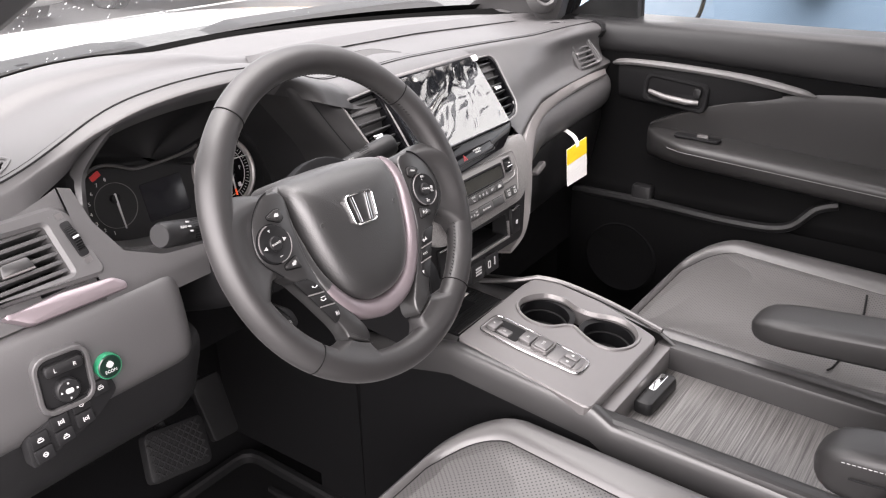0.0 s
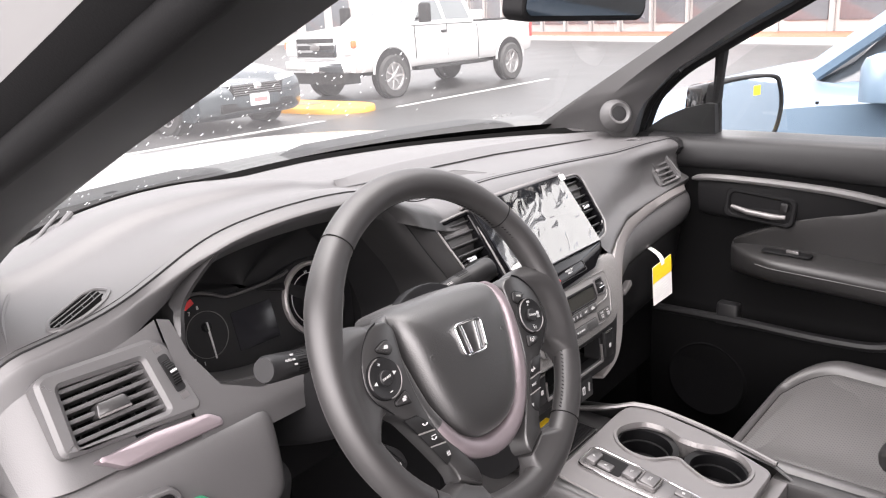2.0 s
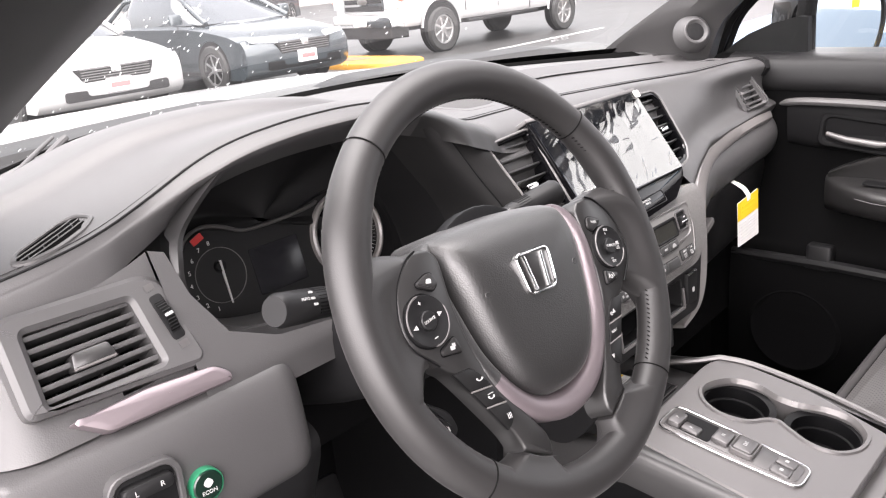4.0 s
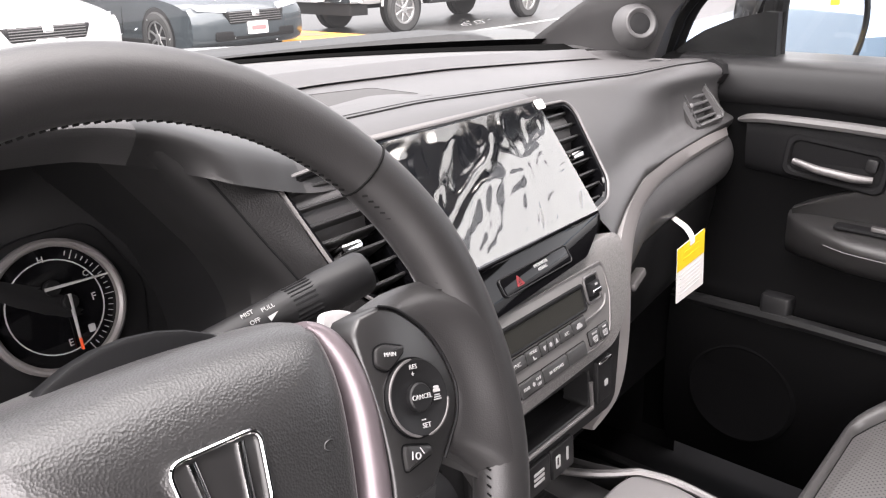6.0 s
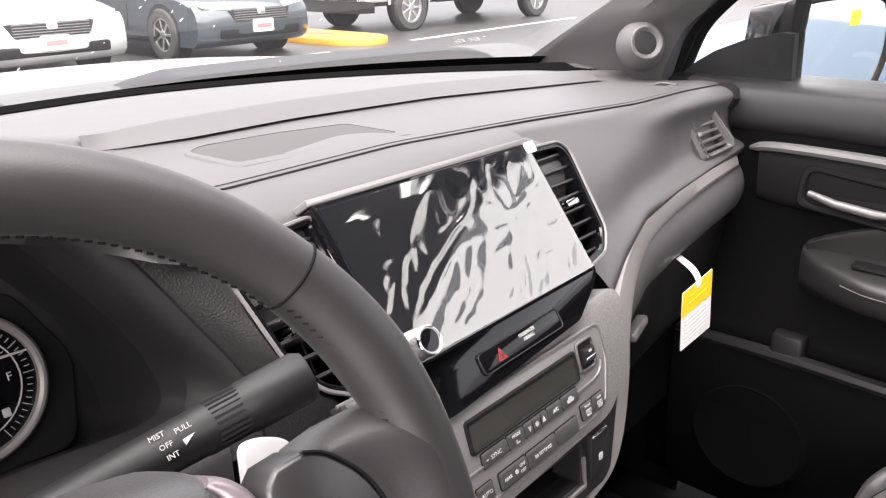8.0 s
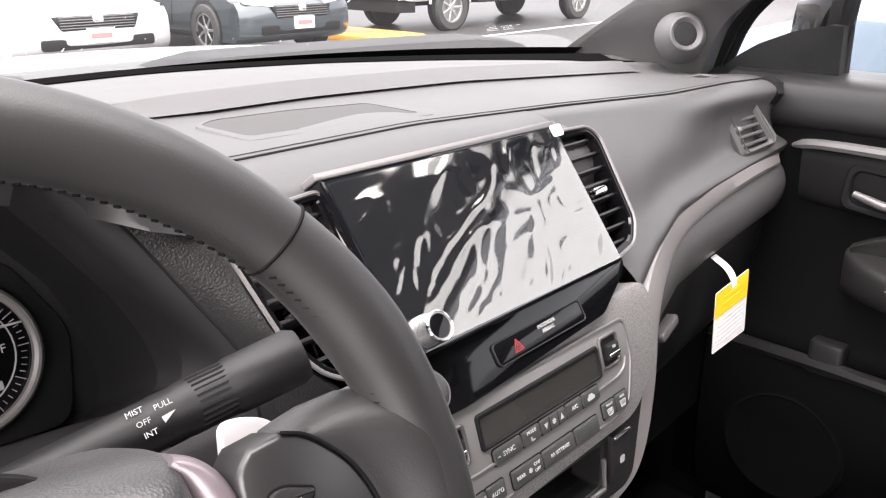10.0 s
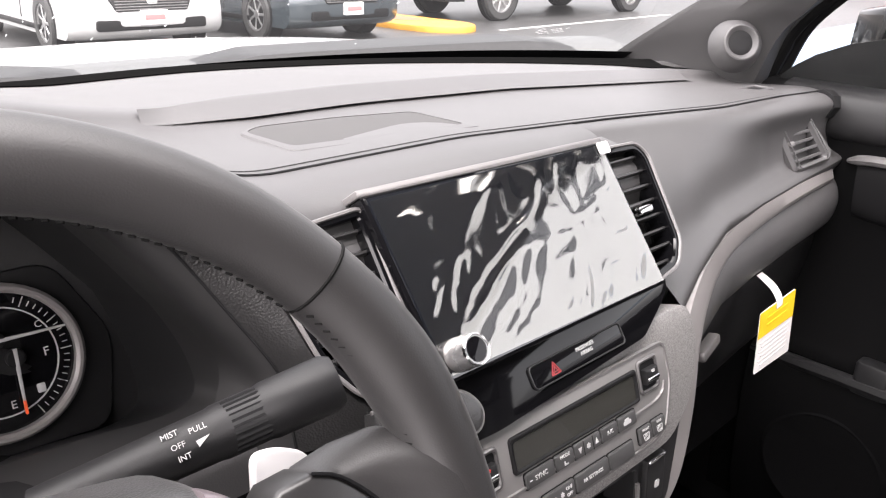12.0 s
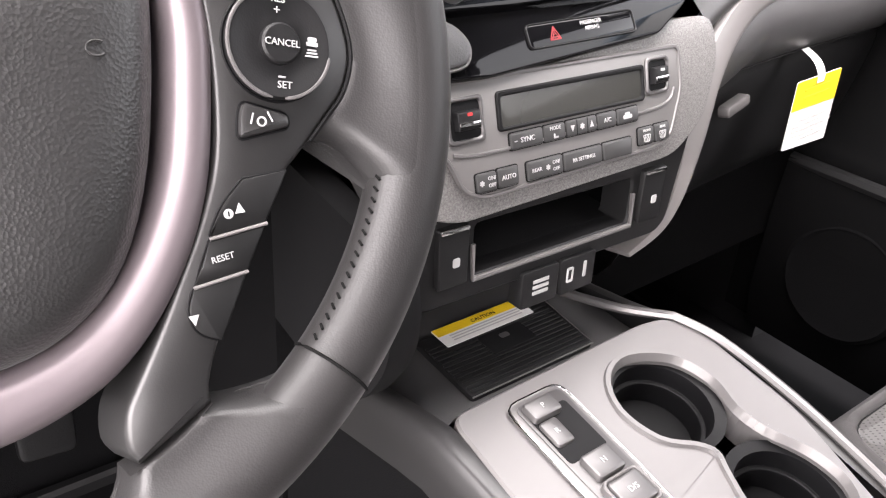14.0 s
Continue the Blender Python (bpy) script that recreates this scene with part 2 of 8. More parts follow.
def hoop(outer, inner, z0, z1, bevel=0.0, m=None):
    """A frame: a plate with a hole of equally many points."""
    def at(q, z):
        return [(x, y, z) for x, y in q]
    o, i = np.array(outer, float), np.array(inner, float)
    b = bevel
    r = [at(o, z0), at(o, z1 - b), at(inset(o, b), z1), at(inset(i, -b), z1), at(i, z1 - b), at(i, z0)] if b else [at(o, z0), at(o, z1), at(i, z1), at(i, z0)]
    return rings_bm(r, m=m, loop=True)


def fan(outer, inner):
    """Two outlines cut at the same angles round the inner one's middle, so that they can be bridged."""
    o, i = np.array(outer, float), np.array(inner, float)
    c = i.mean(0)
    ang = np.sort(np.concatenate([np.arctan2(p[:, 1] - c[1], p[:, 0] - c[0]) for p in (o, i)]))
    ang = ang[np.insert(np.diff(ang) > 1e-3, 0, True)]
    def cut(poly):
        out = []
        for a in ang:
            d_, best = np.array([math.cos(a), math.sin(a)]), 0.0
            for p, q in zip(poly, np.roll(poly, -1, 0)):
                e = q - p
                den = d_[0] * e[1] - d_[1] * e[0]
                if abs(den) > 1e-12:
                    w = p - c
                    s_, u = (w[0] * e[1] - w[1] * e[0]) / den, (w[0] * d_[1] - w[1] * d_[0]) / den
                    if s_ > 0 and -1e-6 <= u <= 1 + 1e-6:
                        best = max(best, s_)
            out.append(c + d_ * best)
        return np.array(out)
    return cut(o), cut(i)


def slab(w, h, z0, z1, bevel=0.001, r=0.002, cx=0, cy=0, m=None):
    return prism(rrect(w, h, r, 4, cx, cy), z0, z1, bevel, m)


def tube(path, radius, n=10, closed=False, m=None, flat=1.0, up=(0, 0, 1)):
    p = np.array(path, float)
    rad = np.broadcast_to(np.array(radius, float), (len(p),))
    rings = []
    for i in range(len(p)):
        a, b = (p[i - 1], p[(i + 1) % len(p)]) if closed else (p[max(i - 1, 0)], p[min(i + 1, len(p) - 1)])
        t = Vector(b - a).normalized()
        s = t.cross(Vector(up))
        if s.length < 1e-3:
            s = t.cross(Vector((1, 0, 0)))
        s.normalize()
        w = s.cross(t)
        rings.append([Vector(p[i]) + (s * math.cos(k) + w * math.sin(k) * flat) * rad[i] for k in np.arange(n) * 2 * math.pi / n])
    return rings_bm(rings, cap=not closed, loop=closed, m=m)


def lathe(profile, n=32, m=None, cap=True):
    rings = [[(r * math.cos(a), r * math.sin(a), z) for a in np.arange(n) * 2 * math.pi / n] for r, z in profile]
    return rings_bm(rings, cap=cap, m=m)


def grid_bm(P, m=None):
    return rings_bm([list(map(tuple, r)) for r in P], cap=False, closed=False, m=m)


def shell(P, off):
    """A sheet of points given thickness along off."""
    P = np.array(P, float)
    Q = P + np.array(off, float)
    rings = []
    for a, b in zip(P, Q):
        rings.append([*map(tuple, a), *map(tuple, b[::-1])])
    return rings_bm(rings)


def join(*bms):
    out = bmesh.new()
    for b in bms:
        me = bpy.data.meshes.new("tmp")
        b.to_mesh(me)
        out.from_mesh(me)
        b.free()
        bpy.data.meshes.remove(me)
    return out


def writing(text, size, m, material, parent, label="", align="CENTER", depth=0.0002, name="lettering", squash=1.0):
    cu = bpy.data.curves.new("text", "FONT")
    cu.body, cu.size, cu.align_x, cu.align_y, cu.extrude = text, size, align, "CENTER", depth
    cu.resolution_u = 2
    tmp = new("tmp_text", cu)
    me = bpy.data.meshes.new_from_object(tmp)
    bpy.data.objects.remove(tmp)
    me.transform(m @ Matrix.Diagonal((squash, 1, 1, 1)))
    me.name = name
    me.materials.append(material)
    ob = new(name, me)
    ob.parent = parent
    if label:
        ob["label"] = label
    return ob


def at(x, y, z=0.0, rz=0.0):
    return pose(x, y, z, 0, 0, rz)


def ease(xs, ys, k=9):
    def f(x):
        q = np.interp(np.asarray(x, float)[..., None] + np.linspace(-0.02, 0.02, k), xs, ys)
        return q.mean(-1)
    return f


XC = 0.012  # the car's middle

def icon(x, y, z, s, parent, kind, m=None):
    """A small white line sign: a ring, a car-like outline or an arc with bars."""
    m = m or Matrix.Identity(4)
    k = kind % 3
    if k == 0:
        bms = [hoop(circle(s * 0.42, 18, x, y), circle(s * 0.30, 18, x, y), z, z + 0.0004), slab(s * 0.5, s * 0.14, z, z + 0.0004, 0, 0.0002, x, y)]
    elif k == 1:
        bms = [hoop(rrect(s, s * 0.5, s * 0.16, 4, x, y - s * 0.1), rrect(s * 0.76, s * 0.28, s * 0.1, 4, x, y - s * 0.1), z, z + 0.0004), slab(s * 0.55, s * 0.13, z, z + 0.0004, 0, 0.0002, x, y + s * 0.34)]
    else:
        bms = [slab(s * 0.14, s * 0.8, z, z + 0.0004, 0, 0.0002, x - s * 0.4, y), slab(s * 0.14, s * 0.8, z, z + 0.0004, 0, 0.0002, x + s * 0.4, y), hoop(rrect(s * 0.42, s * 0.5, s * 0.1, 4, x, y), rrect(s * 0.22, s * 0.28, s * 0.05, 4, x, y), z, z + 0.0004)]
    for b_ in bms:
        b_.transform(m)
    return part("symbol", join(*bms), WHITE_INK, parent)


# ---- the dashboard ----
dash = thing("dashboard", "dark grey soft-touch dashboard with satin silver trim, windscreen above", "dashboard")
XS = [-0.82, -0.70, -0.638, -0.60, -0.555, -0.51, -0.475, -0.42, -0.36, -0.30, -0.25, -0.20, -0.14, 0.05, 0.25, 0.45, 0.60, 0.82]
YS = [0.262, 0.252, 0.242, 0.240, 0.243, 0.240, 0.232, 0.222, 0.215, 0.218, 0.232, 0.250, 0.265, 0.27, 0.27, 0.262, 0.268, 0.285]
ZS = [1.165, 1.186, 1.197, 1.206, 1.222, 1.243, 1.255, 1.263, 1.265, 1.260, 1.246, 1.226, 1.206, 1.204, 1.193, 1.181, 1.176, 1.160]
ZT = [1.172, 1.192, 1.203, 1.210, 1.222, 1.236, 1.244, 1.249, 1.250, 1.244, 1.236, 1.222, 1.210, 1.207, 1.199, 1.186, 1.174, 1.152]
seam_y, seam_z, top_z = ease(XS, YS), ease(XS, ZS), ease(XS, ZT)
xs = np.linspace(-0.80, 0.80, 150)


def front_y(x):
    return 0.74 - 0.20 * ((x - XC) / 0.7) ** 2


def pad_z(x, y):
    """Height of the dash top at a place."""
    a, zs_, zt_ = float(seam_y(x)), float(seam_z(x)), float(top_z(x))
    return float(np.interp(y, [a, a + 0.13], [zs_, zt_]))


def pad_section(x):
    a, zs_, zt_, yf = float(seam_y(x)), float(seam_z(x)), float(top_z(x)), front_y(x)
    b = a + 0.14
    zf = 1.198 - 0.03 * max(0.0, x)
    return spline([(yf + 0.06, zf - 0.05), (yf, zf), (yf - 0.05, zf * 0.55 + zt_ * 0.45 + 0.004), (b + 0.09, zt_ + 0.008), (b + 0.026, zt_ + 0.012), (b + 0.004, zt_ + 0.002), (b - 0.04, zt_ * 0.7 + zs_ * 0.3), (a + 0.03, zs_ + 0.002), (a, zs_)], 4)


def strip_line(x):
    """Cross line of the black strip, which lies on the far slope of the pad."""
    sec = np.array(pad_section(x))[::-1]
    yf = front_y(x)
    ys = [yf + 0.058, yf + 0.03, yf, yf - 0.02, yf - 0.045, yf - 0.07]
    return [(x, y, float(np.interp(y, sec[:, 0], sec[:, 1])) + 0.0035 - (0.002 if k == 5 else 0)) for k, y in enumerate(ys)]


def roll_x(x):
    """How far the driver's end of the dash has turned over at x: new x, drop."""
    q = max(0.0, (-0.690 - x) / 0.05)
    t = min(q, math.pi / 2)
    return (x if q == 0 else -0.690 - 0.05 * math.sin(t)), 0.05 * (1 - math.cos(t)) + 0.05 * max(0.0, q - math.pi / 2)


def rolled(p, u):
    """A point of the dash taken round its end: u = 0 on top, 1 on the face towards the driver."""
    nx, d = roll_x(p[0])
    return (nx, p[1] + d * (0.5 + 0.5 * u), p[2] - d * (1 - u))


part("upper_pad", grid_bm([[rolled((x, y, z), 0) for y, z in pad_section(x)] for x in xs]), PAD, dash, "dark grey grained upper pad")
part("seam", tube([rolled((x, float(seam_y(x)) - 0.001, float(seam_z(x)) + 0.0004), 0) for x in xs], 0.0010, 6), BLACK, dash)
# leading lip under the seam
lip = []
for x in np.linspace(-0.80, 0.19, 110):
    a, z = float(seam_y(x)), float(seam_z(x))
    hood = float(np.interp(x, [-0.60, -0.52, -0.30, -0.22], [0, 1, 1, 0]))
    left = float(np.interp(x, [-0.58, -0.50], [1, 0]))
    mid = float(np.interp(x, [-0.26, -0.18, 0.12, 0.19], [0, 1, 1, 0.3]))
    d = 0.030 - 0.010 * hood - 0.022 * left + 0.024 * mid
    ex = (a - d - 0.012 + 0.008 * left) * (1 - hood) + (a + 0.012) * hood
    sec = spline([(a, z), (a - d * 0.6, z - 0.003 - 0.004 * left), (a - d, z - 0.012), (ex, z - 0.034)], 5)
    lip.append([rolled((x, p, q), 0) for p, q in sec])
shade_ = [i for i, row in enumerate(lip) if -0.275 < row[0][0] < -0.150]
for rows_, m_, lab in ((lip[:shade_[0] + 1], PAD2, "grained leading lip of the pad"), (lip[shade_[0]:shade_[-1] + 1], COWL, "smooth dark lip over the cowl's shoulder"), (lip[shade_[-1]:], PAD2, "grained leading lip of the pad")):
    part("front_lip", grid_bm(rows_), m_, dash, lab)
part("seam", tube([rolled((x, float(seam_y(x)) + 0.008, pad_z(x, float(seam_y(x)) + 0.008) + 0.0006), 0) for x in xs], 0.0006, 5), DARK, dash, "fine second seam line")
part("defroster_strip", grid_bm([strip_line(x) for x in np.linspace(-0.70, 0.70, 80)]), FELT, dash, "black strip along the windscreen")

def step_at(x):
    return float(seam_y(x)) + 0.14
part("pad_step", grid_bm([[(x, step_at(x) + 0.013 + (p - 0.013) * min(1.0, 0.25 + (x + 0.15) / 0.12), float(top_z(x)) + 0.001 + q) for p, q in ((-0.004, 0.0025), (0.004, 0.004), (0.026, 0.0137), (0.034, 0.0135))] for x in np.linspace(-0.15, 0.62, 80)]), PAD2, dash, "coarse dark grained step across the pad")

# speaker grille on the pad
def on_pad(pts, lift):
    return [(x, y, pad_z(x, y) + lift) for x, y in pts]
g_out = rounded([(-0.095, 0.368), (-0.088, 0.299), (0.096, 0.288), (0.080, 0.364), (0.0, 0.378), (-0.074, 0.382)], 0.010, 6)
g_in = rounded([(-0.088, 0.367), (-0.079, 0.312), (0.086, 0.301), (0.076, 0.361), (0.0, 0.374), (-0.070, 0.378)], 0.008, 6)
part("grille_surround", rings_bm([on_pad(g_out, -0.001), on_pad(inset(g_out, 0.002), 0.0016), on_pad(g_in, 0.0018), on_pad(g_in, 0.0)], loop=True), PAD, dash)
part("grille_cloth", rings_bm([on_pad(g_in, -0.002), on_pad(g_in, 0.0013)]), mat("speaker_cloth", (0.030, 0.0295, 0.0295), 0.8, grain=1.0, size=1400, cells=True), dash, "finely pierced dark speaker cloth")
# ridge and crease where the pad meets the pillar's foot on the driver's side
rc = spline([(-0.50, 0.545), (-0.555, 0.495), (-0.600, 0.445), (-0.640, 0.400), (-0.675, 0.345), (-0.697, 0.285), (-0.706, 0.262)], 6)
part("pad_ridge", tube([rolled((x - 0.004, y + 0.006, pad_z(x, y) + 0.001), 0) for x, y in rc], np.interp(np.linspace(0, 1, len(rc)), [0, 0.5, 1], [0.002, 0.0055, 0.0060]), 10), PAD, dash, "rounded ridge at the end of the pad")
part("pad_crease", tube([rolled((x + 0.006, y - 0.004, pad_z(x, y) - 0.0006), 0) for x, y in rc], np.interp(np.linspace(0, 1, len(rc)), [0, 0.4, 1], [0.004, 0.0040, 0.0015]), 8), PAD2, dash, "dark crease along the ridge")
# small slot vent near the passenger's pillar
for k in range(3):
    part("demist_slot", slab(0.020, 0.016, 0, 0.004, 0.001, 0.003, m=at(0.575 + 0.026 * k, 0.315, pad_z(0.6, 0.315) - 0.003)), BLACK, dash)
part("demist_frame", hoop(rrect(0.096, 0.030, 0.006, cx=0.601, cy=0.315), rrect(0.082, 0.019, 0.004, cx=0.601, cy=0.315), 0, 0.003, 0.001, m=at(0, 0, pad_z(0.6, 0.315) - 0.001)), PAD, dash)
# demister at the driver's end, raised leaf
VENT = mat("smooth_vent_plastic", (0.058, 0.057, 0.0578), 0.42, grain=0.15, size=1500, cells=True)
d_out = rounded([(-0.664, 0.262), (-0.655, 0.281), (-0.608, 0.302), (-0.592, 0.296), (-0.587, 0.272), (-0.602, 0.2575), (-0.630, 0.2480), (-0.655, 0.2490)], 0.008, 4)
d_in = inset(d_out, 0.0050)
part("demist_frame", rings_bm([on_pad(d_out, -0.003), on_pad(inset(d_out, 0.001), 0.0024), on_pad(inset(d_in, -0.0012), 0.0034), on_pad(d_in, 0.0024), on_pad(d_in, -0.001)], cap=False), PAD, dash, "raised side demister outlet")
part("demist_well", rings_bm([on_pad(d_in, -0.003), on_pad(inset(d_in, -0.0008), 0.0009)]), FELT, dash, "black opening of the outlet")
for k in (-1, 0, 1):
    part("demist_slat", tube([(x, 0.274 + 0.0085 * k + 0.42 * (x + 0.626), pad_z(x, 0.275) + 0.0016) for x in (-0.655 - 0.001 * k, -0.640, -0.612, -0.597 - 0.001 * k)], 0.0006, 5), VENT, dash)
for k in range(4):
    x, y = -0.648 + 0.0145 * k, 0.265 + 0.0062 * k
    part("demist_slat", tube([(x - 0.002, y - 0.009, pad_z(x, y) + 0.0012), (x + 0.003, y + 0.011, pad_z(x, y) + 0.0012)], 0.0005, 5), DARK, dash)


# side vents at both ends
def side_vent(m, s, label, v_o, v_i, wheel_x):
    """A proud moulded frame round an opening with slats, a tab and a thumbwheel."""
    v_o, v_i = rounded(v_o, 0.009, 6), rounded(v_i, 0.004, 6)
    side_v = part("side_vent", hoop(*fan(v_o, v_i), -0.045, 0.012 if s > 0 else 0.008, 0.004, m=m), VENT, dash, label)
    c, q = v_i.mean(0), inset(v_i, -0.0015)
    part("vent_back", prism(c + (q - c) * 1.02, -0.036, -0.032, m=m), FELT, side_v)
    lo, hi = v_i[:, 1].min(), v_i[:, 1].max()
    for k in range(6):
        y = lo + (hi - lo) * (k + 0.55) / 6
        w = [p + (n - p) * ((y - p[1]) / (n[1] - p[1])) for p, n in zip(v_i, np.roll(v_i, -1, 0)) if (p[1] - y) * (n[1] - y) < 0]
        x0, x1 = min(p[0] for p in w) - 0.001, max(p[0] for p in w) + 0.001
        sl = part("vent_slat", rings_bm([[(x, y + d_, z) for d_, z in ((-0.0022, -0.024), (-0.0012, -0.024), (0.0030, 0.0030), (0.0026, 0.0044), (0.0012, 0.0046), (-0.0010, 0.0034))] for x in (x0, x1)], m=m), VENT, side_v)
    for k in range(4):
        x = c[0] + (k - 1.5) * 0.018
        part("vent_fin", slab(0.0016, hi - lo - 0.004, -0.032, -0.022, 0.0004, 0.0006, x, c[1], m), DARK, side_v)
    if s < 0:
        part("vent_tab", slab(0.012, 0.007, 0.002, 0.009, 0.0015, 0.002, v_i[:, 0].min() + 0.012, c[1] - 0.004, m), SATIN, side_v, "small satin vent tab")
        part("vent_edge", tube([(p[0], p[1], 0.0112) for p in inset(v_i, -0.0035)], 0.0008, 5, True, m), PAD, side_v)
        return
    tx = c[0] - 0.002 * s
    tab = part("vent_tab", prism(rounded([(tx - 0.017, -0.009), (tx + 0.017, -0.009), (tx + 0.014, 0.004), (tx - 0.014, 0.004)], 0.003), -0.004, 0.011, 0.002, m), SPOKE, side_v, "vent tab with a satin edge")
    part("tab_edge", tube([(tx - 0.016, -0.0085, 0.0100), (tx + 0.016, -0.0085, 0.0100)], 0.0014, 6, m=m), SATIN, tab)
    W_ = m @ at(wheel_x, 0.004, 0.005, 8 if s > 0 else -6)
    part("thumbwheel_slot", slab(0.011, 0.040, 0.0065, 0.0078, 0.0005, 0.003, 0, 0, W_), BLACK, side_v)
    wl = part("thumbwheel", rings_bm([[(0.0038 * q_, 0.0165 * math.cos(a), 0.0005 + 0.0125 * math.sin(a)) for q_ in (-1, 1, 1, -1)] for a in np.linspace(0.0, math.pi, 24)], m=W_), RUBBER, side_v)
    for k in range(16):
        a = 0.25 + k * 0.17
        part("wheel_rib", tube([(-0.0038, 0.0165 * math.cos(a), 0.0005 + 0.0127 * math.sin(a)), (0.0038, 0.0165 * math.cos(a), 0.0005 + 0.0127 * math.sin(a))], 0.0005, 4, m=W_), DARK, wl)
    part("thumbwheel_mark", slab(0.007, 0.0024, 0.0125, 0.0138, 0.0003, 0.0008, 0, 0.001, W_), WHITE_INK, wl)
    for y in (0.027, -0.025):
        part("flow_sign", slab(0.008, 0.006, 0.007, 0.0076, 0, 0.001, 0, y, W_), GUN, side_v)


MV = local((-0.597, 0.209, 1.127), (0, 0.50, 0.866))
side_vent(MV, 1, "dark moulded side air vent",
          [(-0.104, -0.031), (0.030, -0.041), (0.036, -0.034), (0.027, 0.034), (0.012, 0.044), (-0.092, 0.046), (-0.102, 0.040)],
          [(-0.087, -0.0265), (0.001, -0.028), (-0.004, 0.027), (-0.084, 0.030)], 0.0175)
side_vent(local((0.618, 0.246, 1.116), (0, 0.50, 0.866)), -1, "dark moulded side air vent",
          [(-0.036, -0.036), (0.064, -0.034), (0.074, -0.022), (0.040, 0.046), (-0.042, 0.046), (-0.046, 0.040)],
          [(-0.027, -0.028), (0.050, -0.027), (0.031, 0.037), (-0.037, 0.038)], 0.049)

# end of the dash and knee panel on the driver's side
def knee_y(x):
    return float(np.interp(x, [-0.80, -0.765, -0.735, -0.49, -0.46, -0.2], [0.285, 0.200, 0.168, 0.164, 0.179, 0.204]))
# darker copy of PAD2: shade on the left-facing end is put into the colour
SHADED_END = mat("shaded_grained_end", (0.022, 0.0215, 0.0219), 0.5, grain=0.35, size=800, cells=True)
lower = []
for x in np.linspace(-0.80, -0.485, 40):
    y = knee_y(x)
    e = 0.02 * max(0, (x + 0.51) / 0.025) ** 2
    lower.append([(roll_x(x)[0], p + e, z) for p, z in spline([(y + 0.03, 1.074), (y + 0.012, 1.073), (y + 0.001, 1.066), (y - 0.007, 1.048), (y - 0.012, 1.02), (y - 0.014, 0.985), (y - 0.002, 0.965), (y + 0.05, 0.93)], 4)])
part("knee_panel", grid_bm(lower[7:]), PAD2, dash, "grained dark knee panel")
part("knee_end", grid_bm(lower[:8]), SHADED_END, dash, "end of the knee panel, shade put into its colour")
low2 = []
for x in np.linspace(-0.80, -0.47, 24):
    y = knee_y(x) + 0.004
    low2.append([(roll_x(x)[0], p, z) for p, z in spline([(y + 0.02, 0.990), (y, 0.975), (y + 0.012, 0.93), (y + 0.05, 0.86), (y + 0.16, 0.80)], 4)])
part("lower_panel", grid_bm(low2), DARK, dash)
endp = []
for x in np.linspace(-0.80, -0.573, 40):
    top = (float(seam_y(x)) - 0.012, float(seam_z(x)) - 0.032)
    k_ = [(top[0] + (0.180 - top[0]) * u, top[1] + (1.076 - top[1]) * u) for u in (0, 0.3, 0.6, 0.9, 1.0)]
    sec = spline(k_, 3)
    endp.append([rolled((x, p, z), i / (len(sec) - 1)) for i, (p, z) in enumerate(sec)])
cut_ = 11
face_bm = grid_bm(endp[cut_ - 1:])
inv_ = MV.inverted()
mids = [(f, inv_ @ f.calc_center_median()) for f in face_bm.faces]
bmesh.ops.delete(face_bm, geom=[f for f, c in mids if -0.093 < c.x < 0.010 and -0.034 < c.y < 0.035], context="FACES")
part("end_face", face_bm, PAD2, dash, "grained fascia round the vent")
part("end_cap", grid_bm(endp[:cut_]), SHADED_END, dash, "cap at the end of the dash, shade put into its colour")
part("trim_strip", prism(rounded([(-0.080, -0.043), (-0.056, -0.061), (0.047, -0.064), (0.048, -0.056), (0.036, -0.046), (-0.02, -0.041)], 0.005, 5), -0.016, 0.012, 0.004, MV, 0.001), SILVER, dash, "pinkish satin silver trim strip")

# mirror switch, eco button and small switches
M = local((-0.647, 0.1485, 1.021), (0, 0.10, 1), (1, -0.03, -0.06))
sw = part("mirror_switch", hoop(rrect(0.058, 0.064, 0.015), rrect(0.048, 0.054, 0.011), -0.02, 0.0012, 0.0010, M), PAD2, dash, "mirror adjusting switch in a recess")
part("plate", prism(rrect(0.050, 0.054, 0.006), -0.02, -0.004, 0.001, M), BLACK, sw)
part("selector", slab(0.040, 0.012, -0.004, 0.004, 0.002, 0.005, 0.001, 0.015, M), DARK, sw)
part("dial", lathe([(0.0125, -0.004), (0.0125, 0.003), (0.011, 0.005), (0.001, 0.0055)], 24, M @ at(0.0, -0.010)), DARK, sw)
for q in ((0.008, 0), (-0.008, 0), (0, 0.008), (0, -0.008)):
    part("mark", slab(0.0018, 0.0018, 0.005, 0.006, 0.0002, 0.0005, q[0], q[1] - 0.010, M), WHITE_INK, sw)
part("mirror_sign", slab(0.008, 0.005, 0.0055, 0.0065, 0.0003, 0.002, 0, -0.010, M), WHITE_INK, sw)
writing("L", 0.006, M @ at(-0.009, 0.015, 0.0043), WHITE_INK, sw)
writing("R", 0.006, M @ at(0.011, 0.015, 0.0043), WHITE_INK, sw)
M = local((-0.601, 0.1485, 1.013), (0, 0.10, 1), (1, -0.03, -0.06)) @ Matrix.Diagonal((0.94, 0.94, 0.8, 1))
ECO_FACE = mat("dark_green_face", (0.002, 0.011, 0.007), 0.3, coat=0.3)
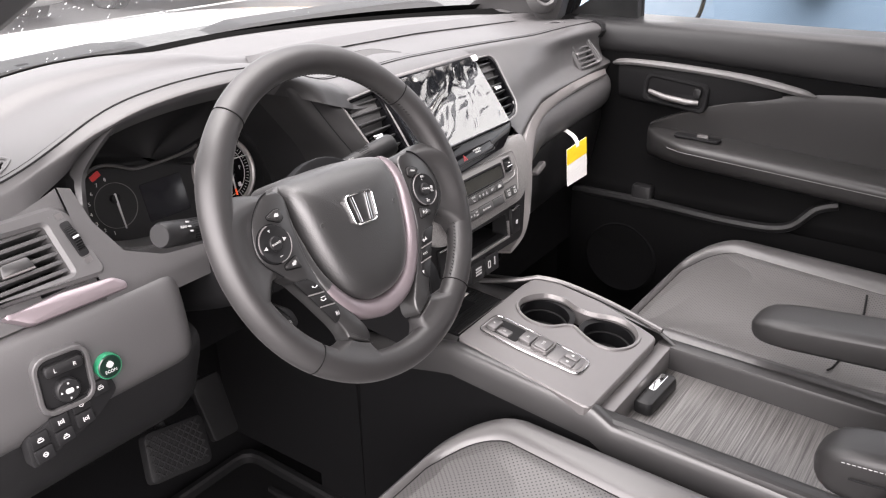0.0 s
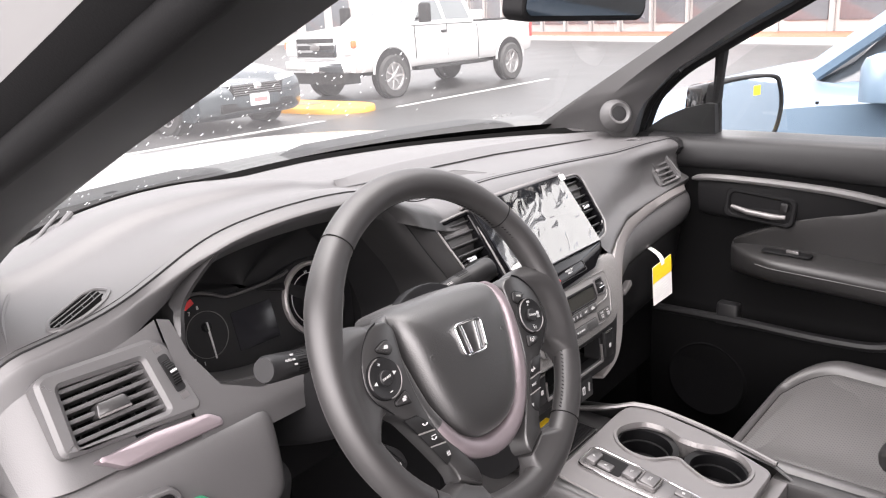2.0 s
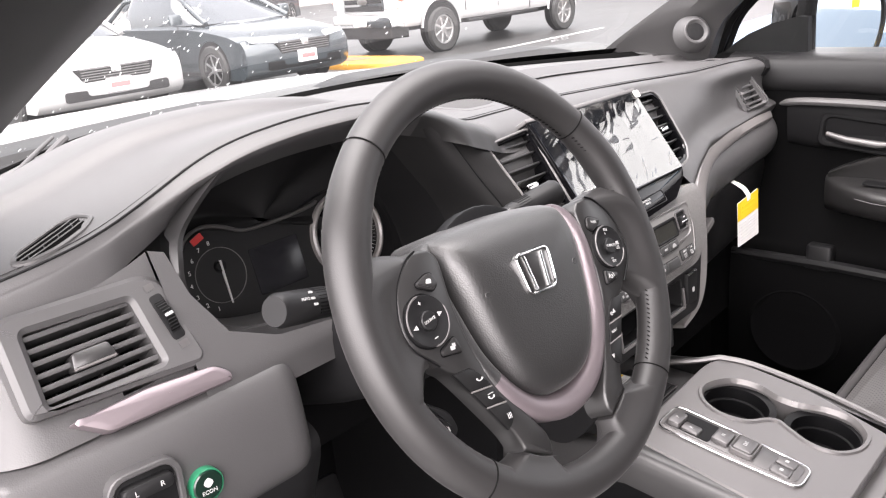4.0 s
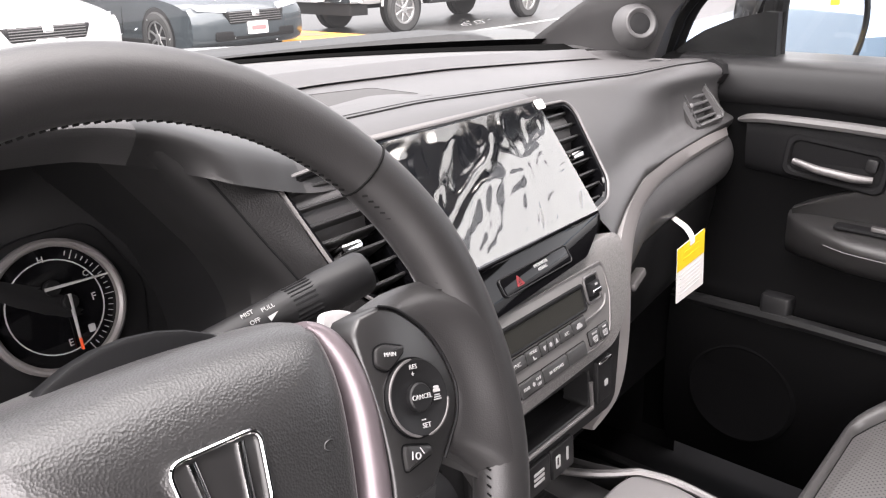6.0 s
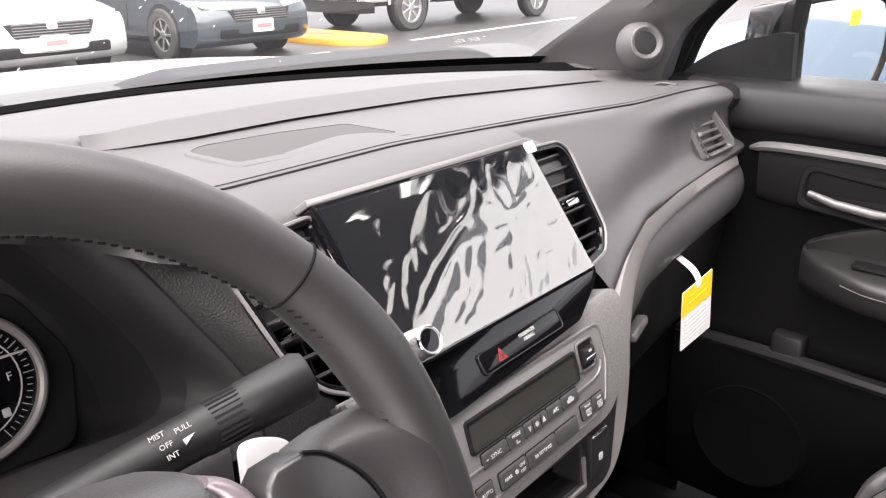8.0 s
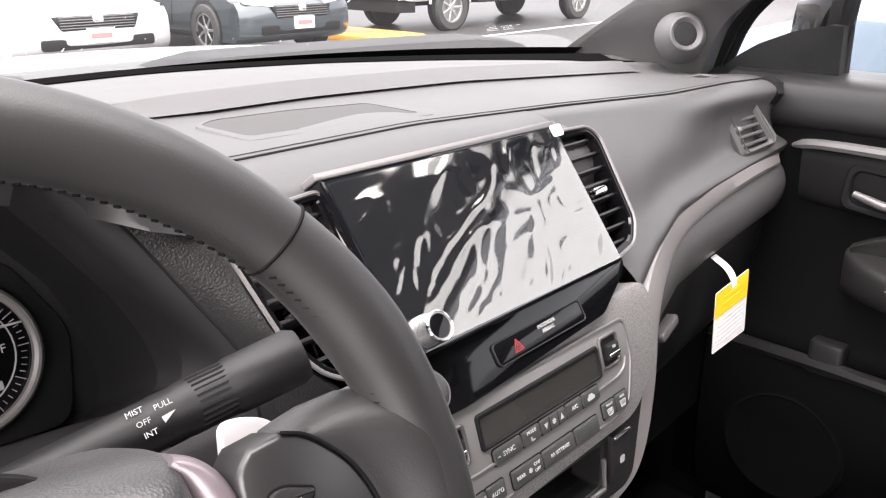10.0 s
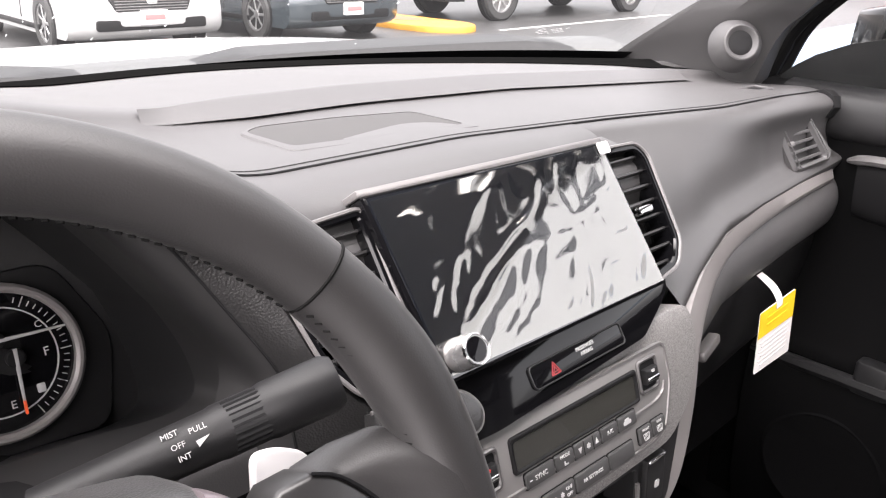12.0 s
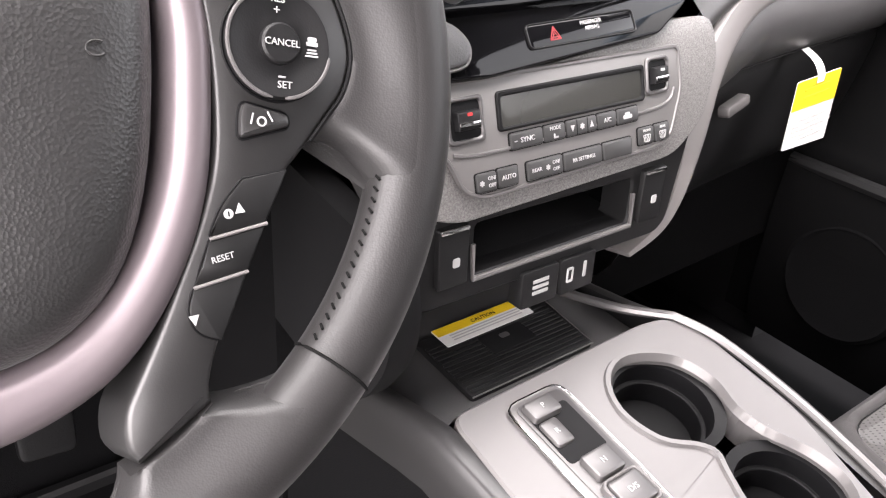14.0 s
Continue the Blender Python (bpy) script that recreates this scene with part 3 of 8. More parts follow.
eco = part("eco_button", lathe([(0.0135, -0.01), (0.0135, 0.003), (0.012, 0.0045), (0.001, 0.005)], 28, M), ECO_FACE, dash, "round dark green eco button")
part("ring", lathe([(0.0148, -0.01), (0.0148, 0.002), (0.0142, 0.0035), (0.0133, 0.0035)], 28, M, False), GREEN, eco, "bright green ring")
writing("ECON", 0.0050, M @ at(0, -0.005, 0.0054), WHITE_INK, eco)
part("leaf_sign", prism(spline([(0, -0.001), (0.0042, 0.0025), (0.0014, 0.0066), (-0.0014, 0.0066), (-0.0042, 0.0025)], 3, True), 0.005, 0.0058, 0, M), WHITE_INK, eco)
M = local((-0.650, 0.148, 0.977), (0, 0.16, 1), (1, -0.03, 0.02))
part("switch_bay", prism(rounded([(-0.050, -0.030), (-0.048, 0.002), (0.048, 0.028), (0.052, 0.006), (0.02, -0.014)], 0.006, 4), -0.015, 0.002, 0.001, M), BLACK, dash)
for i in range(4):
    for j in range(2):
        if (i, j) == (3, 0):
            continue
        b_ = part("switch", slab(0.019, 0.015, 0, 0.0045, 0.001, 0.002, -0.036 + 0.0235 * i, -0.019 + 0.0165 * j + 0.0068 * i, M), BLACK, dash)
        icon(-0.036 + 0.0235 * i, -0.019 + 0.0165 * j + 0.0068 * i, 0.0047, 0.0062, b_, i + j, M)

# ---- instrument cluster ----
O = np.array([(-0.550, 0.214, 1.172), (-0.534, 0.224, 1.197), (-0.487, 0.217, 1.238), (-0.425, 0.212, 1.253), (-0.345, 0.207, 1.255), (-0.285, 0.208, 1.246), (-0.254, 0.214, 1.212), (-0.216, 0.206, 1.158), (-0.190, 0.190, 1.112), (-0.198, 0.183, 1.088), (-0.270, 0.194, 1.085), (-0.40, 0.204, 1.086), (-0.490, 0.207, 1.094), (-0.530, 0.210, 1.108), (-0.550, 0.212, 1.140)])
Oc = spline(O, 6, True)
cen = np.array([-0.385, 0, 1.14])
def scaled(k, dy, kx=None, dz=0.0):
    q = Oc.copy()
    q[:, 0] = cen[0] + (q[:, 0] - cen[0]) * (kx or k)
    kz = np.where((q[:, 2] < cen[2]) & (0.5 < k < 1.0), 1 + (1 - k) * 3.6, k)
    q[:, 2] = cen[2] + dz + (q[:, 2] - cen[2]) * kz
    q[:, 1] += dy
    return [tuple(p) for p in q]
def flange():
    """The cowl's outer edge, lying in the plane of the fascia."""
    out = []
    for x, y, z in scaled(1.05, 0.0):
        if z > 1.19 or x > -0.21:
            out.append((cen[0] + (x - cen[0]) * 0.99, y + 0.02, cen[2] + (z - cen[2]) * 0.98))
        else:
            out.append((x, 0.1725 + max(0.0, z - 1.076) * 0.483, z))
    return out
part("cluster_well", rings_bm([flange(), scaled(1.03, -0.001), scaled(1.0, 0.0), scaled(0.985, 0.012), scaled(0.93, 0.06)], cap=False), COWL, dash, "deep black instrument cowl")
part("cowl_rear", rings_bm([scaled(0.93, 0.06), scaled(0.80, 0.13, 0.87, -0.012), scaled(0.3, 0.14, 0.3), scaled(0.02, 0.14, 0.02)], cap=False), DARK, dash, "black rear of the instrument cowl")
fasc = []
for x in np.linspace(-0.574, -0.20, 60):
    zl = float(np.interp(x, [-0.574, -0.560, -0.556, -0.536, -0.495, -0.40, -0.27, -0.20], [1.186, 1.181, 1.148, 1.110, 1.092, 1.082, 1.080, 1.082]))
    fasc.append([(x, 0.1705 + max(0.0, z - 1.076) * 0.483, z) for z in np.linspace(1.05, zl, 8)])
part("cluster_fascia", grid_bm(fasc), PAD2, dash, "dark fascia under the cluster")
M = local((-0.372, 0.322, 1.100), (0, 0.26, 0.97))
clu = part("gauge_board", prism(rounded([(-0.128, -0.050), (0.136, -0.062), (0.150, 0.0), (0.122, 0.056), (0.07, 0.056), (0.02, 0.044), (-0.05, 0.042), (-0.092, 0.058), (-0.135, 0.035), (-0.140, 0.0)], 0.014, 5), -0.012, 0.0, 0.002, M), DARK, dash, "dark instrument cluster with round dials")
part("cluster_brow", tube([(x, y, 0.003) for x, y in spline([(-0.122, 0.040), (-0.112, 0.052), (-0.098, 0.0575), (-0.083, 0.0565), (-0.066, 0.050), (-0.050, 0.0425), (-0.025, 0.0410), (0.0, 0.0415), (0.035, 0.0440), (0.050, 0.048)], 5)], [0.0006] + [0.0020] * 44 + [0.0008], 8, m=M), GUN, clu, "grey wavy trim line")
def dial(cx, cy, r, big):
    rim = part("dial_ring", hoop(circle(r, 48, cx, cy), circle(r - 0.006, 48, cx, cy), 0.0, 0.008, 0.002, M), STRIP if big else GUN, clu, "satin dial ring")
    part("dial_face", prism(circle(r - 0.006, 48, cx, cy), -0.002, 0.0006, 0, M), GLOSS, clu, "glossy black dial face")
    part("dial_line", hoop(circle(r * 0.70, 40, cx, cy), circle(r * 0.70 - 0.0009, 40, cx, cy), 0.0, 0.0012, 0, M), GREY_INK, clu)
    return rim
dial(0.079, 0.001, 0.0505, True)
DIM = mat("dim_print", (0.10, 0.10, 0.10), 0.5)
part("dial_line", hoop(circle(0.0285, 40, -0.086, 0.006), circle(0.0280, 40, -0.086, 0.006), 0, 0.0012, 0, M), DIM, clu)
for k in range(8):
    a = radians(246 - k * 21.4)
    writing(str(k + 1), 0.0064, M @ at(-0.086 + 0.0345 * math.cos(a), 0.006 + 0.0345 * math.sin(a), 0.001), PALE_INK, clu)
part("red_zone", slab(0.014, 0.007, 0.0, 0.0015, 0.0003, 0.001, 0, 0, M @ at(-0.100, 0.0475, 0.0, 22)), RED, clu)
for k in range(22):
    a = radians(-65 + k * 6.2)
    part("tick", slab(0.0035 if k % 5 else 0.007, 0.0005, 0.0005, 0.0015, 0, 0.0003, 0.040, 0, M @ at(0.079, 0.001, 0, math.degrees(a))), WHITE_INK, clu)
def needle(cx, cy, L, deg, tip):
    nd = part("needle", prism([(-0.006, -0.0013), (L, -0.0006), (L, 0.0006), (-0.006, 0.0013)], 0.004, 0.0062, 0.0004, M @ at(cx, cy, 0, deg)), GREY_INK, clu, "pale needle")
    part("hub", lathe([(0.006, 0.0), (0.006, 0.005), (0.005, 0.006), (0.001, 0.006)], 20, M @ at(cx, cy)), BLACK, clu)
    if tip:
        part("needle_tip", slab(0.009, 0.0016, 0.004, 0.0066, 0.0003, 0.0005, L - 0.004, 0, M @ at(cx, cy, 0, deg)), ORANGE, nd)
needle(-0.0855, 0.015, 0.039, -90, False)
needle(0.0885, 0.002, 0.036, -93, True)
needle(0.0795, 0.0155, 0.041, -2, False)
writing("E", 0.0075, M @ at(0.0815, -0.0275, 0.001), WHITE_INK, clu)
writing("F", 0.0080, M @ at(0.107, 0.000, 0.001), WHITE_INK, clu)
writing("C", 0.0065, M @ at(0.106, 0.0185, 0.001), WHITE_INK, clu)
writing("H", 0.0065, M @ at(0.078, 0.0370, 0.001), WHITE_INK, clu)
part("fuel_sign", slab(0.005, 0.006, 0.0005, 0.0015, 0.0002, 0.001, 0.099, -0.022, M), WHITE_INK, clu)
part("info_display", slab(0.062, 0.050, 0, 0.0012, 0.0004, 0.002, -0.018, -0.004, M), mat("unlit_display", (0.010, 0.010, 0.012), 0.2), clu)

PANEL_SKIN = mat("coarse_black_skin", (0.008, 0.0078, 0.0079), 0.45, grain=1.0, size=700, cells=True, spec=0.4)
# the cowl's rounded edge and the leather-skinned panel that leads over to the centre vents
rim_c = spline([(-0.318, 0.208, 1.252), (-0.285, 0.208, 1.246), (-0.254, 0.212, 1.212), (-0.216, 0.204, 1.158), (-0.190, 0.188, 1.112), (-0.198, 0.180, 1.084), (-0.205, 0.176, 1.066)], 6)
rim_d = spline([(-0.215, 0.246, 1.226), (-0.200, 0.228, 1.212), (-0.181, 0.198, 1.190), (-0.170, 0.172, 1.150), (-0.160, 0.152, 1.118), (-0.142, 0.140, 1.098), (-0.125, 0.132, 1.072)], 6)
sheet = []
for c_, d_ in zip(rim_c, rim_d):
    inner_ = np.array([cen[0], c_[1] + 0.030, cen[2]]) + (c_ - np.array([cen[0], c_[1], cen[2]])) * np.array([0.955, 1, 0.955])
    row = [inner_, inner_ * 0.5 + c_ * 0.5 + np.array([0, -0.004, 0.001])]
    for u, h in ((0.0, 0.0), (0.07, 0.0035), (0.16, 0.0050), (0.30, 0.0045), (0.50, 0.0050), (0.72, 0.0050), (0.90, 0.0035), (1.0, -0.002)):
        row.append(c_ + (d_ - c_) * u + np.array([0, -0.83, 0.56]) * h)
    sheet.append([tuple(p) for p in row])
part("cowl_edge", grid_bm([q[:6] for q in sheet]), COWL, dash, "smooth rounded edge of the cowl")
part("padded_panel", grid_bm([q[5:] for q in sheet]), PANEL_SKIN, dash, "coarse-grained padded panel")
part("panel_seam", tube([q[5] for q in sheet], 0.0010, 6), BLACK, dash)
ME_ = local((0.004, 0.136, 1.079), (0, 0.56, 0.829))
lobe = spline([(-0.150, 0.012), (-0.120, 0.0110), (-0.098, 0.0065), (-0.083, 0.0010), (-0.0750, -0.0075), (-0.0735, -0.0160), (-0.079, -0.0240), (-0.092, -0.0262), (-0.120, -0.0270), (-0.150, -0.0275)], 4)
part("padded_lobe", prism(lobe, -0.02, 0.0145, 0.004, ME_), PADGRAIN, dash, "rounded grained end of the padded panel")
part("lobe_edge", tube([(x, y, 0.0110) for x, y in lobe], 0.0014, 6, m=ME_), SATIN, dash, "thin satin edging")
# small switches beside the column
M = local((-0.244, 0.184, 1.074), (0, 0.35, 0.94), (1, -0.1, 0.28))
for k in range(2):
    b_ = part("dimmer_switch", slab(0.030, 0.020, -0.01, 0.004, 0.0015, 0.003, -0.016 + 0.034 * k, 0, M), DARK, dash)
    part("symbol", lathe([(0.004, 0.004), (0.004, 0.0046), (0.003, 0.0046)], 14, M @ at(-0.022 + 0.034 * k, 0)), GREY_INK, b_)

# ---- centre stack: vents, screen ----
MS = local((0.004, 0.136, 1.079), (0, 0.56, 0.829))
part("backing_panel", prism(rounded([(-0.180, 0.122), (0.188, 0.123), (0.190, 0.05), (0.172, 0.020), (0.10, -0.030), (-0.09, -0.036), (-0.150, 0.030)], 0.01), -0.045, -0.034, 0, MS), BLACK, dash)
def centre_vent(outer, rim, tabx, taby):
    """Gloss frame with a bright outline, level slats and upright fins behind them."""
    outer = rounded(outer, 0.008, 6)
    inner = inset(outer, rim)
    v = part("centre_vent", hoop(outer, inner, -0.030, 0.010, 0.0015, MS), GLOSS, dash, "gloss black centre vent with chrome edge")
    part("vent_edge", tube([(x, y, 0.0105) for x, y in outer], 0.0016, 6, True, MS), SATIN, v, "satin edge line")
    lo, hi = inner[:, 1].min(), inner[:, 1].max()
    c = inner.mean(0)
    for k in range(8):
        y = lo + (hi - lo) * (k + 0.5) / 8
        w = [p + (n - p) * ((y - p[1]) / (n[1] - p[1])) for p, n in zip(inner, np.roll(inner, -1, 0)) if (p[1] - y) * (n[1] - y) < 0]
        x0, x1 = min(p[0] for p in w) - 0.001, max(p[0] for p in w) + 0.001
        part("vent_slat", rings_bm([[(x, y + d_, z) for d_, z in ((-0.0035, -0.024), (-0.0025, -0.024), (0.0016, 0.003), (0.0010, 0.0046), (-0.0004, 0.0044), (-0.0016, 0.003))] for x in (x0, x1)], m=MS), SPOKE, v)
    for k in range(3):
        part("vent_fin", slab(0.0018, hi - lo - 0.012, -0.030, -0.014, 0.0004, 0.0006, c[0] + (k - 1) * 0.019, c[1], MS), DARK, v)
    part("vent_back", prism(inset(inner, -0.001), -0.033, -0.0305, 0, MS), FELT, v)
    part("vent_tab", slab(0.020, 0.007, -0.002, 0.011, 0.0018, 0.003, tabx, taby, MS), CHROME, v, "chrome vent tab")
centre_vent([(-0.184, 0.127), (-0.1035, 0.132), (-0.100, 0.006), (-0.124, 0.008), (-0.152, 0.024), (-0.168, 0.049)], 0.0055, -0.146, 0.066)
centre_vent([(0.1315, 0.131), (0.187, 0.129), (0.197, 0.117), (0.194, 0.038), (0.178, 0.019), (0.140, 0.012)], 0.0060, 0.166, 0.072)
# lower gloss panel with hazard switch
part("gloss_panel", prism(rounded([(-0.108, 0.02), (0.160, 0.02), (0.156, 0.006), (0.138, -0.006), (0.106, -0.0225), (-0.06, -0.033), (-0.092, -0.032)], 0.005), -0.03, 0.008, 0.002, MS), GLOSS, dash)
MH = MS @ at(0.029, -0.0115, 0.0075, 1)
hz = part("hazard_switch", slab(0.102, 0.0155, 0, 0.002, 0.0008, 0.003, 0, 0, MH), GLOSS, dash, "gloss hazard switch strip")
part("switch_rim", hoop(rrect(0.104, 0.0172, 0.004), rrect(0.1018, 0.0150, 0.003), 0, 0.0026, 0.0004, MH), DARK, hz)
DULL_RED = mat("dull_red_print", (0.22, 0.022, 0.025), 0.5)
tri3 = rounded([(-0.0055, -0.0045), (0.0055, -0.0045), (0, 0.0055)], 0.0012)
part("hazard_sign", hoop(tri3, inset(tri3, 0.0008), 0.002, 0.0024, 0, MH @ at(-0.028, 0)), DULL_RED, hz)
part("hazard_sign", hoop(inset(tri3, 0.0017), inset(tri3, 0.0024), 0.002, 0.0024, 0, MH @ at(-0.028, 0)), DULL_RED, hz)
writing("PASSENGER\nAIRBAG", 0.0040, MH @ at(0.008, 0.0020, 0.0022), WHITE_INK, hz)

screen = thing("touchscreen", "centre touchscreen covered by crinkled clear protective film", "screen", m=MS)
part("bezel", prism(rounded([(-0.096, 0.008), (0.145, 0.010), (0.137, 0.136), (-0.107, 0.138)], 0.003), -0.012, 0.016, 0.002), GLOSS, screen, "gloss black bezel")
part("top_edge", prism(rounded([(-0.109, 0.1365), (0.137, 0.1345), (0.137, 0.1395), (-0.109, 0.1415)], 0.001), -0.012, 0.017, 0.001), SATIN, screen, "pale silver top edge")
part("display", prism(rounded([(-0.093, 0.011), (0.1425, 0.013), (0.134, 0.133), (-0.103, 0.135)], 0.002), 0.0155, 0.0166), mat("dark_display", (0.006, 0.007, 0.009), 0.04, coat=1.0), screen)
film = []
for i in range(90):
    r_ = []
    for j in range(60):
        v = 0.013 + 0.120 * j / 59
        u = -0.0925 + 0.234 * i / 89 - 0.083 * (v - 0.013)
        q = Vector(((u + v) * 15, (v - u) * 30, 0.0))
        q = q + Vector((noise.noise(q * 0.8), noise.noise(q * 0.8 + Vector((5, 2, 9))), 0)) * 0.7
        h = noise.noise(q * 0.3) * 0.8 + 1.1 * max(0.0, 1 - 3.2 * abs(noise.noise(q * 0.75))) ** 2 + 0.6 * max(0.0, 1 - 3 * abs(noise.noise(q * 1.3 + Vector((7, 3, 1))))) ** 2
        edge = min(1, min(i, 89 - i) / 6, min(j, 59 - j) / 6)
        r_.append((u, v, 0.0180 + 0.0008 * h * edge))
    film.append(r_)
FILM = glass("clear_film", (0.9, 0.9, 0.9), 0.08, 0.19, (1.0, 0.97, 0.91))
part("protective_film", grid_bm(film), FILM, screen, "crinkled clear protective film")
part("film_tab", slab(0.014, 0.010, 0.0175, 0.0185, 0, 0.002, 0.134, 0.130), PAPER, screen, "white pull tab")
KNURL = mat("knurled_dark_metal", (0.45, 0.45, 0.45), 0.28, 0.9, grain=0.7, size=1600, cells=True)
kn = part("volume_knob", lathe([(0.0112, 0.016), (0.0112, 0.024), (0.0106, 0.025), (0.0104, 0.035), (0.0098, 0.0365), (0.008, 0.0365), (0.0075, 0.035), (0.001, 0.0345)], 40, at(-0.0795, 0.0235)), KNURL, screen, "knurled chrome volume knob")
part("knob_rim", lathe([(0.0104, 0.0350), (0.0103, 0.0368), (0.0096, 0.0374), (0.0091, 0.0368), (0.0090, 0.0350)], 32, at(-0.0795, 0.0235), False), CHROME, kn, "bright chrome rim")
part("knob_cap", lathe([(0.0090, 0.034), (0.0090, 0.0360), (0.001, 0.0366)], 24, at(-0.0795, 0.0235)), GLOSS, kn)

# ---- climate panel ----
CLIM = mat("grey_climate_plastic", (0.150, 0.146, 0.143), 0.42, 0.1, vary=0.05)
KEYCAP = mat("dark_key_plastic", (0.038, 0.038, 0.038), 0.42, vary=0.05)
MA = local((0.004, 0.115, 1.040), (0, 0.308, 0.951))
part("climate_surround", prism(rounded([(-0.150, 0.036), (0.180, 0.032), (0.188, 0.0), (0.168, -0.046), (0.130, -0.072), (-0.09, -0.078), (-0.120, -0.066), (-0.140, -0.04)], 0.016, 5), -0.03, -0.002, 0.002, MA), RIBBED, dash, "fine woven-look grey trim")
po = rounded([(-0.108, 0.014), (0.130, 0.013), (0.132, -0.020), (0.118, -0.054), (0.10, -0.060), (-0.070, -0.063), (-0.086, -0.056), (-0.094, -0.036), (-0.104, -0.026)], 0.007, 5)
clim = part("climate_panel", prism(po, -0.01, 0.003, 0.001, MA), CLIM, dash, "mid grey climate control panel")
part("panel_line", tube([(x, y, 0.0025) for x, y in po], 0.0017, 6, True, MA), SATIN, clim, "bright edge line")
part("panel_line", tube([(x, y, 0.003) for x, y in spline([(-0.092, -0.031), (-0.06, -0.0345), (0.08, -0.0315), (0.115, -0.028), (0.124, -0.018)], 5)], 0.0014, 6, m=MA), SATIN, clim)
lcd = part("climate_display", hoop(rrect(0.143, 0.0265, 0.003, cx=0.0175, cy=-0.0095), rrect(0.136, 0.0200, 0.002, cx=0.0175, cy=-0.0100), 0, 0.005, 0.001, MA), BLACK, clim)
part("lcd", slab(0.138, 0.021, 0, 0.0035, 0, 0.001, 0.0175, -0.0100, MA), LCD, lcd, "unlit grey-green display")
for cx, cy, w, h, dot in ((-0.080, -0.0105, 0.030, 0.030, RED), (0.104, -0.006, 0.026, 0.028, GREY_INK)):
    t_ = part("temperature_slot", hoop(rrect(w, h, 0.004, cx=cx, cy=cy), rrect(w - 0.006, h - 0.006, 0.003, cx=cx, cy=cy), 0, 0.005, 0.001, MA), GUN, clim)
    part("slot_back", slab(w - 0.004, h - 0.004, 0.001, 0.0034, 0, 0.002, cx, cy, MA), BLACK, t_)
    part("rocker", prism([(cx - w * 0.3, cy - 0.006), (cx + w * 0.3, cy - 0.006), (cx + w * 0.3, cy + 0.006), (cx - w * 0.3, cy + 0.006)], 0.002, 0.009, 0.002, MA), DARK, t_)
    part("rocker_edge", slab(w * 0.55, 0.003, 0.007, 0.0098, 0.0006, 0.001, cx, cy - 0.002, MA), CHROME, t_, "chrome rocker edge")
    part("dot", slab(0.004, 0.002, 0.009, 0.0096, 0, 0.0006, cx, cy + 0.004, MA), dot, t_)
def key(cx, cy, w, h, text, size=0.0062):
    part("key_gap", slab(w + 0.0004, h + 0.0014, 0, 0.0036, 0, 0.002, cx, cy, MA), BLACK, clim)
    k_ = part("key", slab(w - 0.0014, h, 0, 0.0056, 0.0012, 0.0018, cx, cy, MA), KEYCAP, clim)
    if text:
        writing(text, size, MA @ at(cx, cy + (0.0028 if "\n" in text else 0), 0.0058), WHITE_INK, k_)
    return k_
for cx, w, text, size in ((-0.031, 0.030, "SYNC", 0.0050), (-0.0055, 0.021, "MODE", 0.0036), (0.0205, 0.031, "", 0), (0.0462, 0.0204, "A/C", 0.0044), (0.0685, 0.024, "", 0)):
    cy = -0.0307
    k_ = key(cx, cy, w, 0.0112, text if text != "MODE" else "", size)
    if text == "MODE":
        writing(text, size, MA @ at(cx, cy + 0.0030, 0.0058), WHITE_INK, k_)
        part("airflow_sign", join(slab(0.0014, 0.0034, 0.005, 0.0058, 0, 0.0005, cx - 0.001, cy - 0.0024, MA), slab(0.0036, 0.0012, 0.005, 0.0058, 0, 0.0004, cx + 0.0008, cy - 0.0034, MA)), WHITE_INK, k_)
    if cx == 0.0205:
        for s in (-1, 1):
            part("arrow", prism([(cx + s * 0.0095 - 0.002, cy - s * 0.002), (cx + s * 0.0095 + 0.002, cy - s * 0.002), (cx + s * 0.0095, cy + s * 0.0025)][::s], 0.005, 0.0058, 0, MA), WHITE_INK, k_)
            part("key_joint", slab(0.0006, 0.0105, 0.005, 0.0058, 0, 0.0002, cx + s * 0.0052, cy, MA), BLACK, k_)
        part("fan_sign", join(*[slab(0.0044, 0.0013, 0.005, 0.0058, 0, 0.0006, 0, 0, MA @ at(cx, cy, 0, a)) for a in (20, 80, 140)]), WHITE_INK, k_)
    if cx == 0.0685:
        part("car_sign", join(slab(0.0095, 0.0030, 0.005, 0.0058, 0, 0.0012, cx - 0.001, cy - 0.0008, MA), slab(0.0055, 0.0026, 0.005, 0.0058, 0, 0.0012, cx - 0.0012, cy + 0.0012, MA)), WHITE_INK, k_)
    if text == "SYNC":
        part("key_lamp", slab(0.0026, 0.0007, 0.005, 0.0058, 0, 0.0002, cx - 0.0105, cy, MA), GREY_INK, k_)
